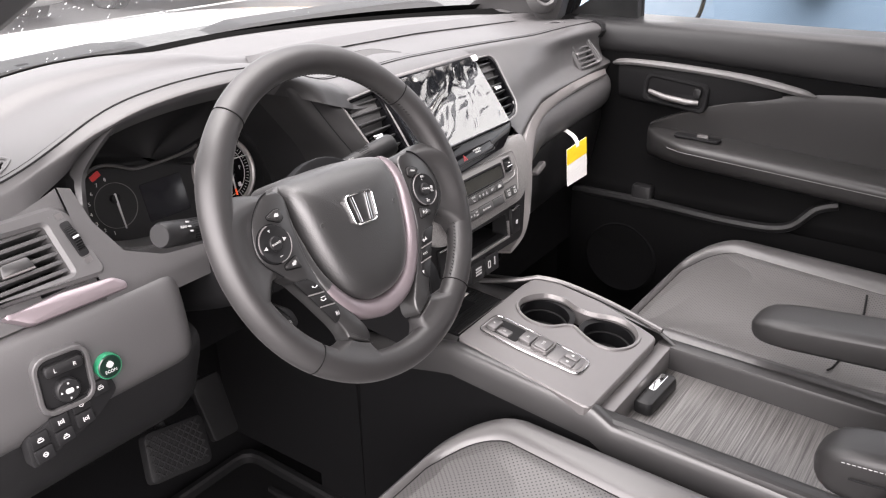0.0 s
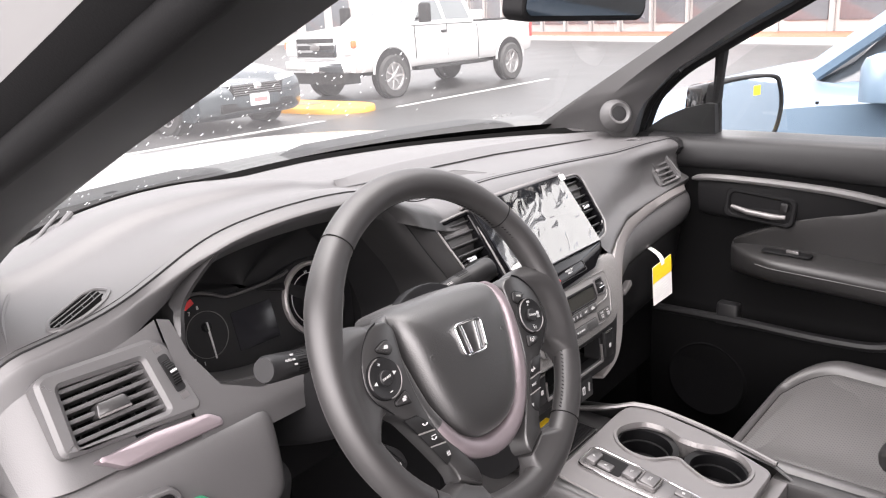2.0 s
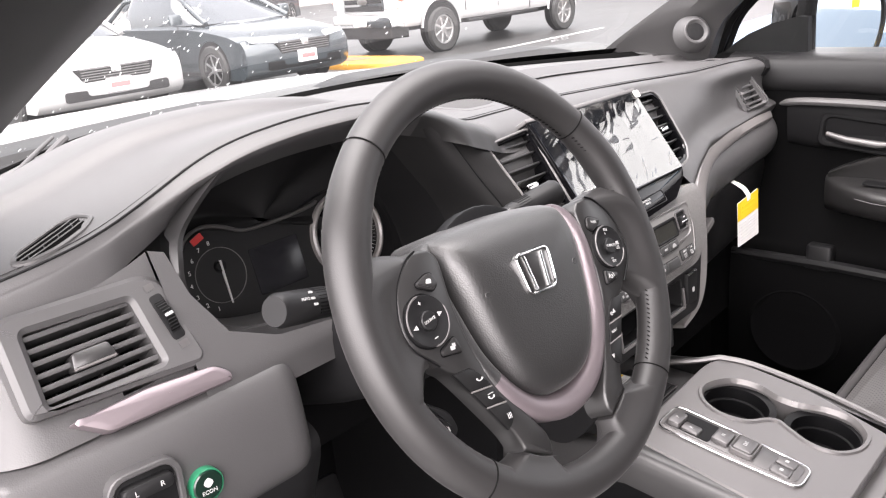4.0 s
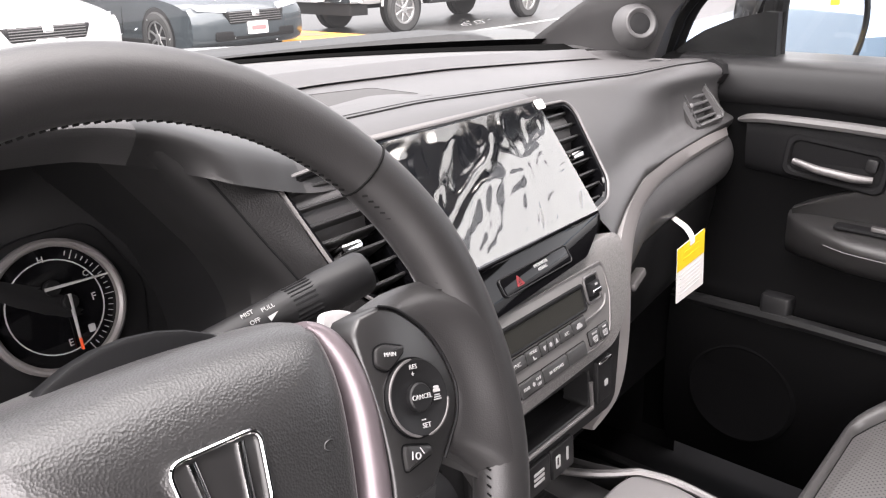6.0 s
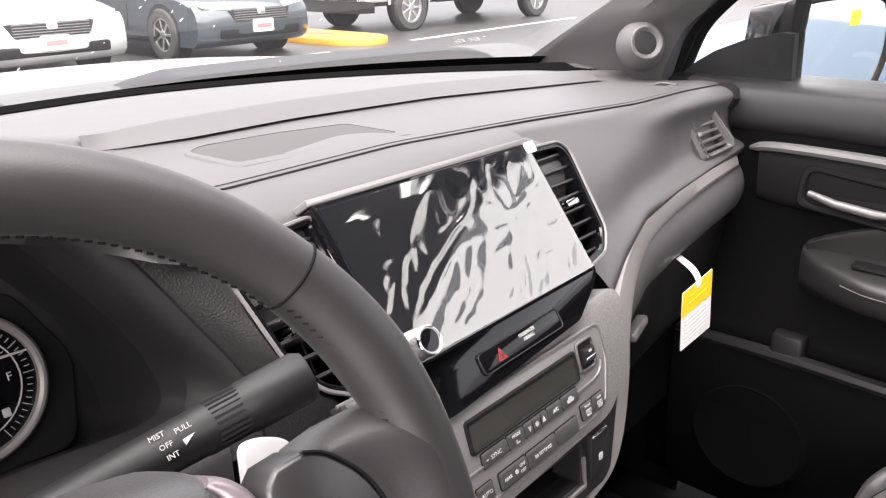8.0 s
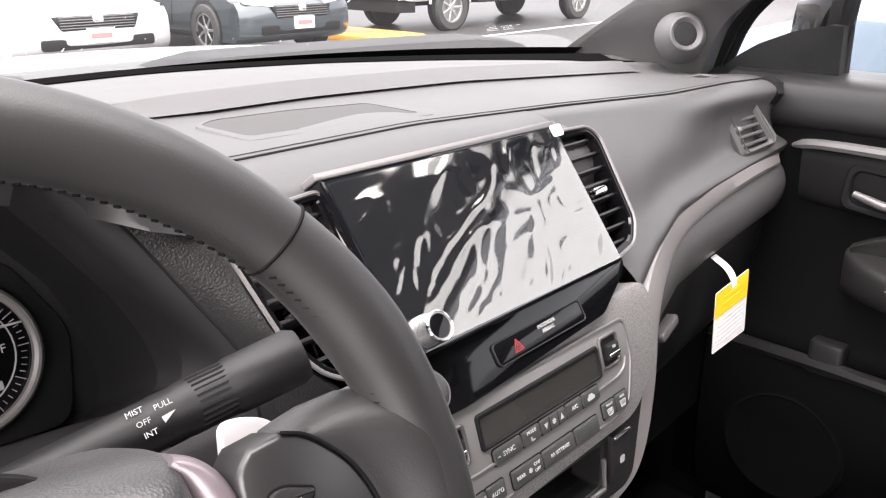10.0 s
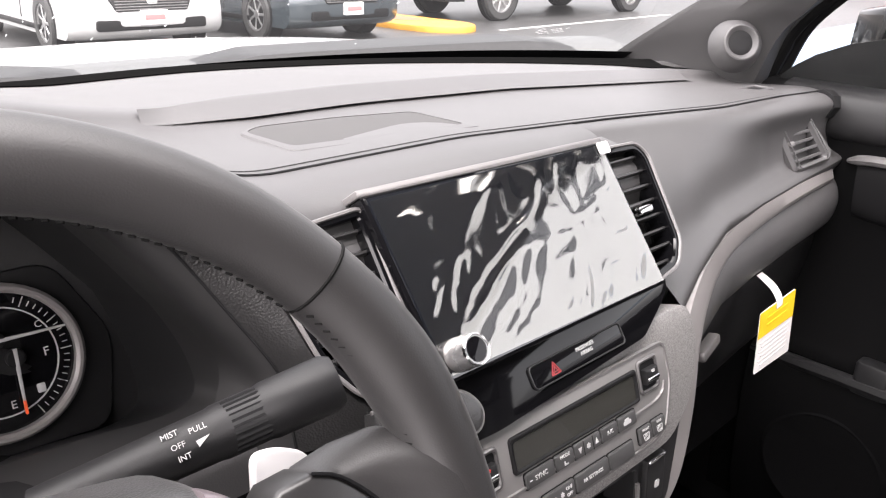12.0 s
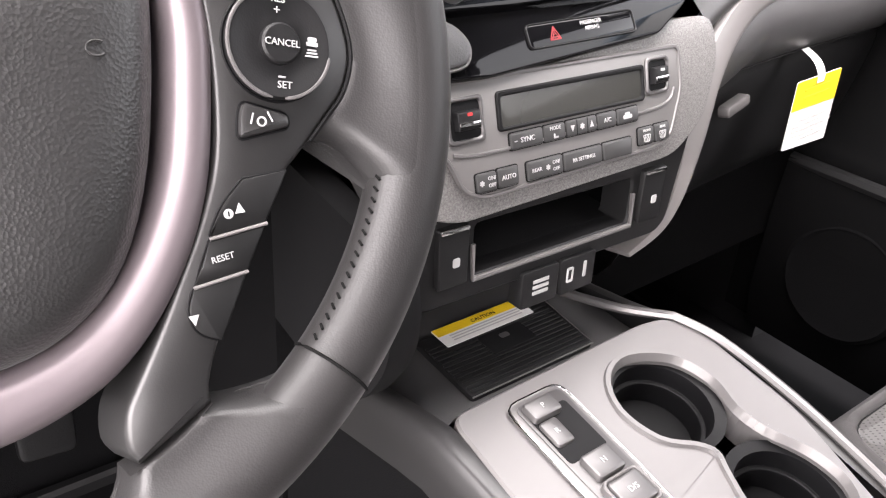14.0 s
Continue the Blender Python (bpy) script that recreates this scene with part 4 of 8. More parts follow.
for cx, cy, w, text, size in ((-0.0685, -0.0530, 0.0178, "", 0), (-0.0500, -0.0528, 0.0192, "AUTO", 0.0044), (-0.0165, -0.0533, 0.0340, "", 0), (0.0202, -0.0535, 0.0392, "RR SETTINGS", 0.0038), (0.0560, -0.0535, 0.0320, "", 0), (0.0878, -0.0492, 0.0178, "FRONT", 0.0027), (0.1058, -0.0490, 0.0182, "REAR", 0.0027)):
    tall = size == 0.0027
    k_ = key(cx, cy, w, 0.0130, "" if tall else text, size)
    if tall:
        writing(text, size, MA @ at(cx, cy + 0.0040, 0.0058), WHITE_INK, k_)
        fan_ = hoop(rounded([(cx - 0.0042, cy + 0.001), (cx + 0.0042, cy + 0.001), (cx + 0.0030, cy - 0.0048), (cx - 0.0030, cy - 0.0048)], 0.0012), inset(rounded([(cx - 0.0042, cy + 0.001), (cx + 0.0042, cy + 0.001), (cx + 0.0030, cy - 0.0048), (cx - 0.0030, cy - 0.0048)], 0.0012), 0.0006), 0.005, 0.0058, 0, MA)
        waves = [tube([(cx + s * 0.0017 + 0.0005 * math.sin(q * 2.2), cy - 0.0040 + 0.0012 * q, 0.0056) for q in range(5)], 0.0003, 4, m=MA) for s in (-1, 0, 1)]
        part("demist_sign", join(fan_, *waves), WHITE_INK, k_)
    if w in (0.0178, 0.0340) and not tall:
        dx = 0.0 if w < 0.02 else 0.004
        writing("ON/", 0.0036, MA @ at(cx + 0.0038 + dx * 1.4, cy + 0.0024, 0.0058), WHITE_INK, k_)
        writing("OFF", 0.0036, MA @ at(cx + 0.0038 + dx * 1.4, cy - 0.0024, 0.0058), WHITE_INK, k_)
        part("fan_sign", join(*[slab(0.0040, 0.0012, 0.005, 0.0058, 0, 0.0005, 0, 0, MA @ at(cx - 0.0045 + dx * 1.6, cy, 0, a)) for a in (20, 80, 140)]), WHITE_INK, k_)
        if w > 0.02:
            writing("REAR", 0.0038, MA @ at(cx - 0.0085, cy, 0.0058), WHITE_INK, k_)

# satin strip from the passenger's end round the stack to the console
tp = spline([(0.720, 0.236, 1.060), (0.60, 0.219, 1.068), (0.45, 0.199, 1.071), (0.34, 0.180, 1.066), (0.262, 0.157, 1.047), (0.210, 0.134, 1.011), (0.182, 0.116, 0.966), (0.167, 0.108, 0.925), (0.152, 0.108, 0.893), (0.124, 0.114, 0.870)], 6)
tw = np.interp(np.linspace(0, 1, len(tp)), [0, 0.2, 0.45, 0.6, 0.75, 1], [0.010, 0.012, 0.016, 0.016, 0.011, 0.003])
def band(path, width, out, deep):
    rings = []
    for i, p in enumerate(path):
        t = Vector(path[min(i + 1, len(path) - 1)] - path[max(i - 1, 0)]).normalized()
        nrm = Vector((-0.15, -0.93, 0.30)).normalized()
        s = nrm.cross(t).normalized()
        w = width[i]
        q = Vector(p)
        rings.append([q - s * w - nrm * deep, q - s * w, q - s * w * 0.7 + nrm * out, q + s * w * 0.5 + nrm * out * 1.1, q + s * w + nrm * out * 0.2, q + s * w - nrm * deep])
    return rings_bm(rings)
part("satin_strip", band(tp, tw, 0.005, 0.03), STRIP, dash, "satin silver strip curving round the stack")

# passenger's side face, soft roll and glovebox
def strip_y(x):
    return float(np.interp(x, [0.15, 0.2, 0.26, 0.34, 0.45, 0.6, 0.75, 0.82], [0.122, 0.142, 0.163, 0.184, 0.203, 0.223, 0.240, 0.264]))
def strip_z(x):
    return float(np.interp(x, [0.15, 0.2, 0.26, 0.34, 0.75], [1.031, 1.046, 1.056, 1.071, 1.062]))
face = []
for x in np.linspace(0.186, 0.80, 60):
    a, z, yt, zt_ = float(seam_y(x)), float(seam_z(x)), strip_y(x), strip_z(x)
    e = 0.03 * max(0, (x - 0.74) / 0.06) ** 2
    k_ = float(np.interp(x, [0.30, 0.52], [1.0, 0.0]))
    face.append([(x, p + e, q) for p, q in spline([(a, z - 0.0005), (a - 0.016, z - 0.003), (a - 0.028, z - 0.014), (a * 0.62 + yt * 0.38 - 0.004 - 0.022 * k_, z * 0.62 + zt_ * 0.38), (a * 0.3 + yt * 0.7 + 0.004 - 0.018 * k_, z * 0.3 + zt_ * 0.7), (yt - 0.006, zt_ + 0.016), (yt + 0.01, zt_ - 0.01)], 5)])
part("passenger_face", grid_bm(face), PAD, dash, "smooth dark passenger-side face")
left_face = []
for x in np.linspace(-0.205, 0.20, 41):
    a, z = float(seam_y(x)), float(seam_z(x))
    left_face.append([(x, p, q) for p, q in spline([(a - 0.028, z - 0.008), (0.215, 1.182), (0.195, 1.165), (0.19, 1.13)], 4)])
part("centre_face", grid_bm(left_face[3:]), PAD2, dash)
roll = []
for x in np.linspace(0.17, 0.80, 60):
    y, z = strip_y(x), strip_z(x)
    e = 0.05 * max(0, (x - 0.72) / 0.08) ** 2
    roll.append([(x, p + e, q) for p, q in spline([(y + 0.02, z - 0.002), (y - 0.004, z - 0.012), (y - 0.016, z - 0.035), (y - 0.012, z - 0.065), (y + 0.006, z - 0.088), (y + 0.03, z - 0.096)], 5)])
part("padded_roll", grid_bm(roll), PAD2, dash, "padded roll under the silver strip")
part("roll_seam", tube([(x, strip_y(x) + 0.003 + 0.05 * max(0, (x - 0.72) / 0.08) ** 2, strip_z(x) - 0.087) for x in np.linspace(0.2, 0.78, 40)], 0.0012, 6), BLACK, dash)
glove = []
for x in np.linspace(0.20, 0.76, 30):
    y, z = strip_y(x) + 0.014, strip_z(x)
    glove.append([(x, p, q) for p, q in spline([(y + 0.02, z - 0.090), (y, z - 0.098), (y + 0.004, z - 0.15), (y + 0.03, z - 0.25), (y + 0.10, z - 0.32)], 4)])
part("glovebox_lid", grid_bm(glove), DARK, dash, "closed black glovebox lid")
part("glovebox_latch", slab(0.050, 0.012, 0, 0.012, 0.003, 0.004, 0, 0, local((0.336, 0.185, 0.949), (0, 0.2, 0.98), (0.97, 0.2, 0.1))), SATIN, dash, "small metal latch")
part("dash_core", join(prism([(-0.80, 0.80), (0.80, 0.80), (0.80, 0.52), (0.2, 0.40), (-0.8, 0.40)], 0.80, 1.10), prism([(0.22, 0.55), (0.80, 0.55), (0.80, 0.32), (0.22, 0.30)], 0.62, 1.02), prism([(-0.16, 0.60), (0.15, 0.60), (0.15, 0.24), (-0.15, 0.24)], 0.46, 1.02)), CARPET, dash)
# lower stack: cubby, seat-heater switches, sockets
ML = local((0.005, 0.101, 0.946), (0, 0.06, 1))
part("lower_fascia", hoop(rounded([(-0.130, 0.040), (0.155, 0.040), (0.142, -0.040), (0.130, -0.050), (-0.112, -0.048), (-0.125, -0.04)], 0.008, 5), rounded([(-0.068, 0.010), (0.090, 0.009), (0.091, -0.005), (0.091, -0.030), (-0.02, -0.030), (-0.069, -0.030)], 0.005, 5), -0.03, 0.0, 0.002, ML), DARK, dash, "black lower stack with open cubby")
part("cubby", prism(rrect(0.20, 0.085, 0.01, cx=0.011, cy=-0.01), -0.13, -0.12, 0, ML), BLACK, dash)
part("cubby_floor", slab(0.19, 0.10, 0, 0.004, 0.001, 0.004, 0.011, 0, local((0, 0.168, 0.911), (0, 1, 0))), BLACK, dash)
part("cubby_sill", tube([(-0.071, -0.004, 0.001), (-0.071, -0.031, 0.003), (0.091, -0.031, 0.003), (0.092, -0.004, 0.001)], 0.0022, 8, m=ML), SATIN, dash, "satin metal sill of the cubby")
for cx in (-0.090, 0.112):
    h_ = part("seat_heater_switch", slab(0.026, 0.046, -0.005, 0.005, 0.0015, 0.002, cx, -0.008, ML), DARK, dash)
    part("switch_edge", slab(0.024, 0.003, 0.004, 0.0062, 0.0006, 0.001, cx, 0.013, ML), CHROME, h_, "chrome switch edge")
    part("seat_sign", slab(0.006, 0.007, 0.005, 0.0056, 0, 0.0015, cx + 0.002, -0.012, ML), WHITE_INK, h_)
for cx in (-0.004, 0.036):
    o_ = part("socket_cover", slab(0.038, 0.032, -0.01, 0.004, 0.0015, 0.003, cx, -0.058, ML), DARK, dash)
    if cx < 0:
        for k in range(3):
            part("print_bar", slab(0.016, 0.0028, 0.004, 0.0046, 0, 0.0004, cx, -0.052 - 0.005 * k, ML), GREY_INK, o_)
    else:
        part("phone_sign", hoop(rrect(0.007, 0.013, 0.0015, cx=cx - 0.009, cy=-0.057), rrect(0.004, 0.009, 0.001, cx=cx - 0.009, cy=-0.057), 0.004, 0.0047, 0, ML), WHITE_INK, o_)
        part("plug_sign", slab(0.003, 0.014, 0.004, 0.0047, 0, 0.0008, cx + 0.007, -0.056, ML), GREY_INK, o_)

# ---- steering column, stalks ----
col = thing("steering_column", "black steering column cover with light and wiper stalks", "steering column")
cp = np.array([(-0.367, 0.10, 1.085), (-0.367, 0.20, 1.035), (-0.367, 0.34, 0.985)])
rings = []
for k, p in enumerate(spline(cp, 4)):
    rings.append([(p[0] + x * (1 + 0.1 * k / 8), p[1], p[2] + z) for x, z in rrect(0.15, 0.110, 0.035, 6)])
part("column_cover", rings_bm(rings), BLACK, col, "black column shroud")
def stalk(a, b, r, name, label):
    a, b = np.array(a, float), np.array(b, float)
    P = [a, a + (b - a) * 0.56, a + (b - a) * 0.58, a + (b - a) * 0.73, a + (b - a) * 0.75, b - (b - a) * 0.03, b]
    s = part(name, tube(P, [r * 0.85, r * 0.95, r, r * 1.0, r * 1.06, r * 1.08, r * 0.92], 20), DARK, col, label)
    d = (b - a)
    for k in range(10):
        ang = k * 0.22 - 0.6
        up = Vector((0, -math.sin(ang + 0.5), math.cos(ang + 0.5)))
        c = Vector(a + d * 0.655) + up * r * 1.0
        part("grip_rib", tube([c - Vector(d) * 0.06, c + Vector(d) * 0.06], 0.0011, 5), BLACK, s)
    return s
wiper = stalk((-0.325, 0.131, 1.123), (-0.196, 0.0935, 1.1555), 0.0130, "wiper_stalk", "black wiper stalk with white lettering")
light = stalk((-0.415, 0.126, 1.116), (-0.555, 0.085, 1.159), 0.0122, "light_stalk", "black light stalk with a round end")
d = Vector((0.129, -0.0375, 0.0325)).normalized()
MW = local(Vector((-0.325, 0.131, 1.123)) + d * 0.060 + Vector((0, -0.70, 0.66)) * 0.0132, Vector((0, 0.66, 0.70)), d)
for text, x, y in (("MIST", -0.004, 0.006), ("OFF", -0.002, 0.0), ("INT", -0.001, -0.0055), ("PULL", 0.008, 0.004)):
    writing(text, 0.0037, MW @ at(x, y, 0.0004 - abs(y) * 0.12), WHITE_INK, wiper)
part("wiper_arrow", prism([(0.006, -0.004), (0.012, -0.0005), (0.0055, -0.001)], 0, 0.0009, 0, MW), WHITE_INK, wiper)
d = Vector((-0.14, -0.041, 0.043)).normalized()
ML2 = local(Vector((-0.415, 0.126, 1.116)) + d * 0.118 + Vector((-0.1, -0.78, 0.6)).normalized() * 0.0150, Vector((0, 0.6, 0.78)), -d)
for k in range(3):
    part("light_sign", slab(0.0045, 0.0018, 0, 0.0007, 0, 0.0006, 0.004, 0.005 - 0.005 * k, ML2), WHITE_INK, light)
writing("AUTO", 0.0036, ML2 @ at(-0.005, 0.0, 0.0005), WHITE_INK, light)

# ---- steering wheel ----
PALE = mat("pale_silver_paint", (0.62, 0.61, 0.61), 0.35, 0.3)
KEY_BLACK = mat("smooth_key_black", (0.009, 0.009, 0.0092), 0.42, vary=0.04, spec=0.4)
WM = pose(-0.367, 0.007, 1.139, 65, 0, 0) @ pose(0, 0, 0, 0, 0, -4)
wheel = thing("steering_wheel", "black leather steering wheel with satin U-shaped trim and thumb switches", "steering wheel", m=WM)
R0 = 0.1695
rings = []
for k in range(120):
    a = 2 * math.pi * k / 120
    deg = math.degrees(a)
    grip = 1 + 0.10 * max(0, 1 - abs((deg - 25) / 18)) + 0.10 * max(0, 1 - abs((deg - 155) / 18))
    rings.append([((R0 + 0.0162 * grip * math.cos(b)) * math.cos(a), (R0 + 0.0162 * grip * math.cos(b)) * math.sin(a), 0.0150 * math.sin(b) * grip) for b in np.arange(20) * 2 * math.pi / 20])
rim = part("rim", rings_bm(rings, loop=True), WHEEL_LEATHER, wheel, "smooth black leather rim")
for deg in (42, 133, 228, 313):
    a = radians(deg)
    c = Vector((math.cos(a), math.sin(a), 0))
    part("rim_seam", tube([c * (R0 + 0.0164 * math.cos(b)) + Vector((0, 0, 0.0152 * math.sin(b))) for b in np.arange(24) * 2 * math.pi / 24], 0.0007, 5, True), BLACK_THREAD, rim)
for lo, hi in ((-46, 41), (43, 132), (134, 227)):
    n_ = 54
    for k in range(n_):
        a = radians(lo + (hi - lo) * (k + 0.5) / n_)
        b0 = math.pi - 0.38 if lo != 43 else math.pi + 0.10
        p = []
        for db, da in ((-0.07, -0.005), (0.07, 0.005)):
            rr = R0 + 0.0166 * math.cos(b0 + db)
            p.append((rr * math.cos(a + da), rr * math.sin(a + da), 0.0154 * math.sin(b0 + db)))
        part("stitch", tube(p, 0.00055, 5), BLACK_THREAD, rim)


# spokes with switch modules: a plate, leather drawn over from the rim above and below it
REST = spline([(0.1060, 0.0450), (0.1164, 0.0405), (0.1295, 0.0276), (0.1365, 0.0148), (0.1400, 0.0016), (0.1402, -0.0104), (0.1352, -0.0221), (0.1272, -0.0304), (0.1188, -0.0386)], 4)
EDGE = spline([(0.1188, -0.0386), (0.1132, -0.0439), (0.1074, -0.0491), (0.0976, -0.0642), (0.0879, -0.0800), (0.0782, -0.0963), (0.0726, -0.1065), (0.0688, -0.1165), (0.0682, -0.1232)], 3)
INNER = spline([(0.0420, -0.1370), (0.0385, -0.1300), (0.0400, -0.1190), (0.0445, -0.1110), (0.0540, -0.0960), (0.0640, -0.0790), (0.0745, -0.0600), (0.0825, -0.0400), (0.0862, -0.0150), (0.0868, 0.0080), (0.0860, 0.0230), (0.0865, 0.0360), (0.0930, 0.0435)], 3)
PLATE = np.concatenate([REST, EDGE[1:], INNER])
FOOT = np.array([np.array([0.0682, -0.1232]) + (np.array([0.0379, -0.1391]) - np.array([0.0682, -0.1232])) * t + np.array([0.002, -0.004]) * math.sin(math.pi * t) * 0.4 for t in np.linspace(0, 1, 19)])


def leather(inner, a0, a1, bow0, bow1, z0):
    """Leather drawn from the rim's crest to the edge of a spoke, rolling under at both ends."""
    top = []
    n_ = len(inner)
    for i, q in enumerate(inner):
        s = i / (n_ - 1)
        a = radians(a0 + (a1 - a0) * s)
        crest = np.array([0.1672 * math.cos(a), 0.1672 * math.sin(a)])
        e0, e1 = max(0.0, 1 - s / 0.2), max(0.0, 1 - (1 - s) / 0.2)
        row = [(q[0], q[1], z0 - 0.006), (q[0], q[1], z0 - 0.0006)]
        for u in np.linspace(0.02, 1, 13):
            bend = (np.array(bow0) * e0 ** 1.5 + np.array(bow1) * e1 ** 1.5) * 4 * u * (1 - u)
            p = q + (crest - q) * u + bend
            z = z0 + (0.0139 - z0) * (u * u * (3 - 2 * u)) ** 1.15 + 0.0006 * min(1, u * 12)
            z -= 0.016 * (e0 ** 2.6 + e1 ** 2.6) * (1 - 0.15 * u)
            row.append((*p, z))
        top.append(row)
    under = [[(x, y, min(z - 0.004, -0.014)) for x, y, z in r] for r in top]
    return [a + b[::-1] for a, b in zip(top, under)]


def sided(pts, side, dx=0.0):
    """A shape of the right spoke, or its mirror image for the other."""
    p = np.array(pts, float)
    if side < 0:
        p = p[::-1] * np.array([-1, 1] + [1] * (p.shape[1] - 2))
    p[:, 0] += dx
    return p


def groove(poly, z, parent, r=0.00055):
    part("joint", tube([(x, y, z) for x, y in poly], r, 5), WELL, parent)


for side in (1, -1):
    hub_dx = 0.0 if side > 0 else -0.003
    low = PLATE.copy()
    for i in range(len(PLATE) - len(INNER), len(PLATE)):
        low[i, 0] -= 0.004 * min(1.0, max(0.0, (-0.092 - PLATE[i, 1]) / 0.022))
    rings = [(low, -0.018), (PLATE, 0.0010), (inset(PLATE, 0.0007), 0.0030), (inset(PLATE, 0.0022), 0.0040)]
    sp = part("spoke", rings_bm([[(x, y, z) for x, y in sided(q, side)] for q, z in rings]), SPOKE, wheel, "smooth black spoke with thumb switches")
    groove(sided(REST, side), 0.0040, sp, 0.0008)
    for curve_, ang, name_, lab in ((REST, ((15, -27), (0.004, 0.006), (0.002, 0.0125)), "thumb_rest", "leather thumb rest drawn over from the rim"), (FOOT, ((-46, -84), (-0.002, -0.003), (0.004, 0.0)), "leather_foot", "leather wrapped over the spoke foot")):
        rows_ = leather(curve_, ang[0][0], ang[0][1], ang[1], ang[2], 0.0042)
        part(name_, rings_bm([[(side * x, y, z) for x, y, z in r] for r in rows_]), WHEEL_LEATHER, wheel, lab)
    cx, cy = (0.1112, -0.0040) if side > 0 else (-0.1180, -0.0050)
    T = at(cx, cy, 0, 10 * side * -1)
    pod = part("switch_pod", lathe([(0.0192, 0.002), (0.0192, 0.0072), (0.0186, 0.0082), (0.0170, 0.0080), (0.0135, 0.0066), (0.0090, 0.0060), (0.001, 0.0060)], 40, T), DARK, sp, "round dished four-way switch")
    groove(circle(0.0198, 40, cx, cy), 0.0042, sp)
    for a0, a1 in ((95, 262), (276, 352)) if side > 0 else ((88, 190), (258, 372)):
        part("pod_arc", tube([(0.0190 * math.cos(radians(a)), 0.0190 * math.sin(radians(a)), 0.0080) for a in np.linspace(a0, a1, 22)], [0.0003] + [0.00075] * 20 + [0.0003], 6, m=T), SATIN, pod, "thin bright arc")
    part("pod_button", lathe([(0.0072, 0.005), (0.0072, 0.0088), (0.0064, 0.0096), (0.001, 0.0098)], 28, T), DARK, pod, "round middle button")
    if side > 0:
        writing("CANCEL", 0.0034, T @ at(0, 0, 0.0099), WHITE_INK, pod)
        writing("RES", 0.0034, T @ at(-0.001, 0.0152, 0.0079), WHITE_INK, pod)
        writing("+", 0.0045, T @ at(-0.001, 0.0116, 0.0069), WHITE_INK, pod)
        writing("SET", 0.0036, T @ at(0.002, -0.0142, 0.0077), WHITE_INK, pod)
        part("minus", slab(0.0026, 0.0006, 0.0066, 0.0072, 0, 0.0002, 0.0012, -0.0113, T), WHITE_INK, pod)
        car_ = [slab(0.0034, 0.0016, 0.0072, 0.0078, 0, 0.0006, 0.0122, 0.0030, T), slab(0.0044, 0.0015, 0.0072, 0.0078, 0, 0.0004, 0.0122, 0.0014, T)]
        part("car_sign", join(*car_), WHITE_INK, pod)
        for k in range(3):
            part("distance_bar", slab(0.0034 + 0.0007 * k, 0.0006, 0.0072, 0.0078, 0, 0.0002, 0.0122, -0.0007 - 0.0011 * k, T), WHITE_INK, pod)
    else:
        writing("SOURCE", 0.0030, T @ at(0, 0, 0.0099), WHITE_INK, pod)
        writing("+", 0.006, T @ at(0, 0.0135, 0.0076), WHITE_INK, pod)
        part("minus", slab(0.0034, 0.0008, 0.0072, 0.0078, 0, 0.0002, 0, -0.0135, T), WHITE_INK, pod)
        for s in (-1, 1):
            part("arrow", prism([(s * 0.0112, -0.0018), (s * 0.0112, 0.0018), (s * 0.0152, 0)][::s], 0.0072, 0.0079, 0, T), WHITE_INK, pod)
    UP_KEY = rounded([(0.0925, 0.0180), (0.0950, 0.0262), (0.1010, 0.0270), (0.1130, 0.0222), (0.1120, 0.0195), (0.0990, 0.0133)], 0.003, 5)
    LOW_KEY = rounded([(0.0950, -0.0225), (0.1110, -0.0285), (0.1110, -0.0328), (0.0918, -0.0352), (0.0932, -0.0270)], 0.0026, 5)
    for i, q in enumerate((UP_KEY, LOW_KEY)):
        q = sided(q, side, hub_dx)
        k_ = part("thumb_key", prism(q, 0.002, 0.0066, 0.0016), SPOKE, sp, "raised rounded thumb key")
        groove(np.concatenate([inset(q, -0.0004), inset(q, -0.0004)[:1]]), 0.0040, sp, 0.0006)
        c = q.mean(0)
        if side > 0 and i == 0:
            writing("MAIN", 0.0031, at(c[0], c[1], 0.0068, -14), WHITE_INK, k_)
        elif side > 0:
            lane = [tube([(c[0] + s * 0.0026, c[1] + 0.0024, 0.0068), (c[0] + s * 0.0040, c[1] - 0.0012, 0.0068)], 0.00035, 4) for s in (-1, 1)]
            part("lane_sign", join(hoop(circle(0.0018, 16, c[0], c[1] - 0.0008), circle(0.0012, 16, c[0], c[1] - 0.0008), 0.0066, 0.0070), *lane), WHITE_INK, k_)
        elif i == 0:
            part("voice_sign", prism(rounded([(c[0] - 0.003, c[1] - 0.001), (c[0] - 0.0008, c[1] + 0.0022), (c[0] + 0.003, c[1] + 0.0016), (c[0] + 0.0026, c[1] - 0.0018)], 0.0012), 0.0066, 0.0070, 0), WHITE_INK, k_)
        else:
            part("page_sign", join(slab(0.0042, 0.0030, 0.0066, 0.0070, 0, 0.0003, c[0] - 0.0006, c[1] - 0.0004), slab(0.0030, 0.0026, 0.0066, 0.0070, 0, 0.0003, c[0] + 0.0012, c[1] + 0.0012)), WHITE_INK, k_)
    # three flush keys between bright dividers, in one oval-ended field
    K_IN = np.array([(0.0911, -0.0488), (0.0830, -0.0562), (0.0779, -0.0638), (0.0765, -0.0665)])
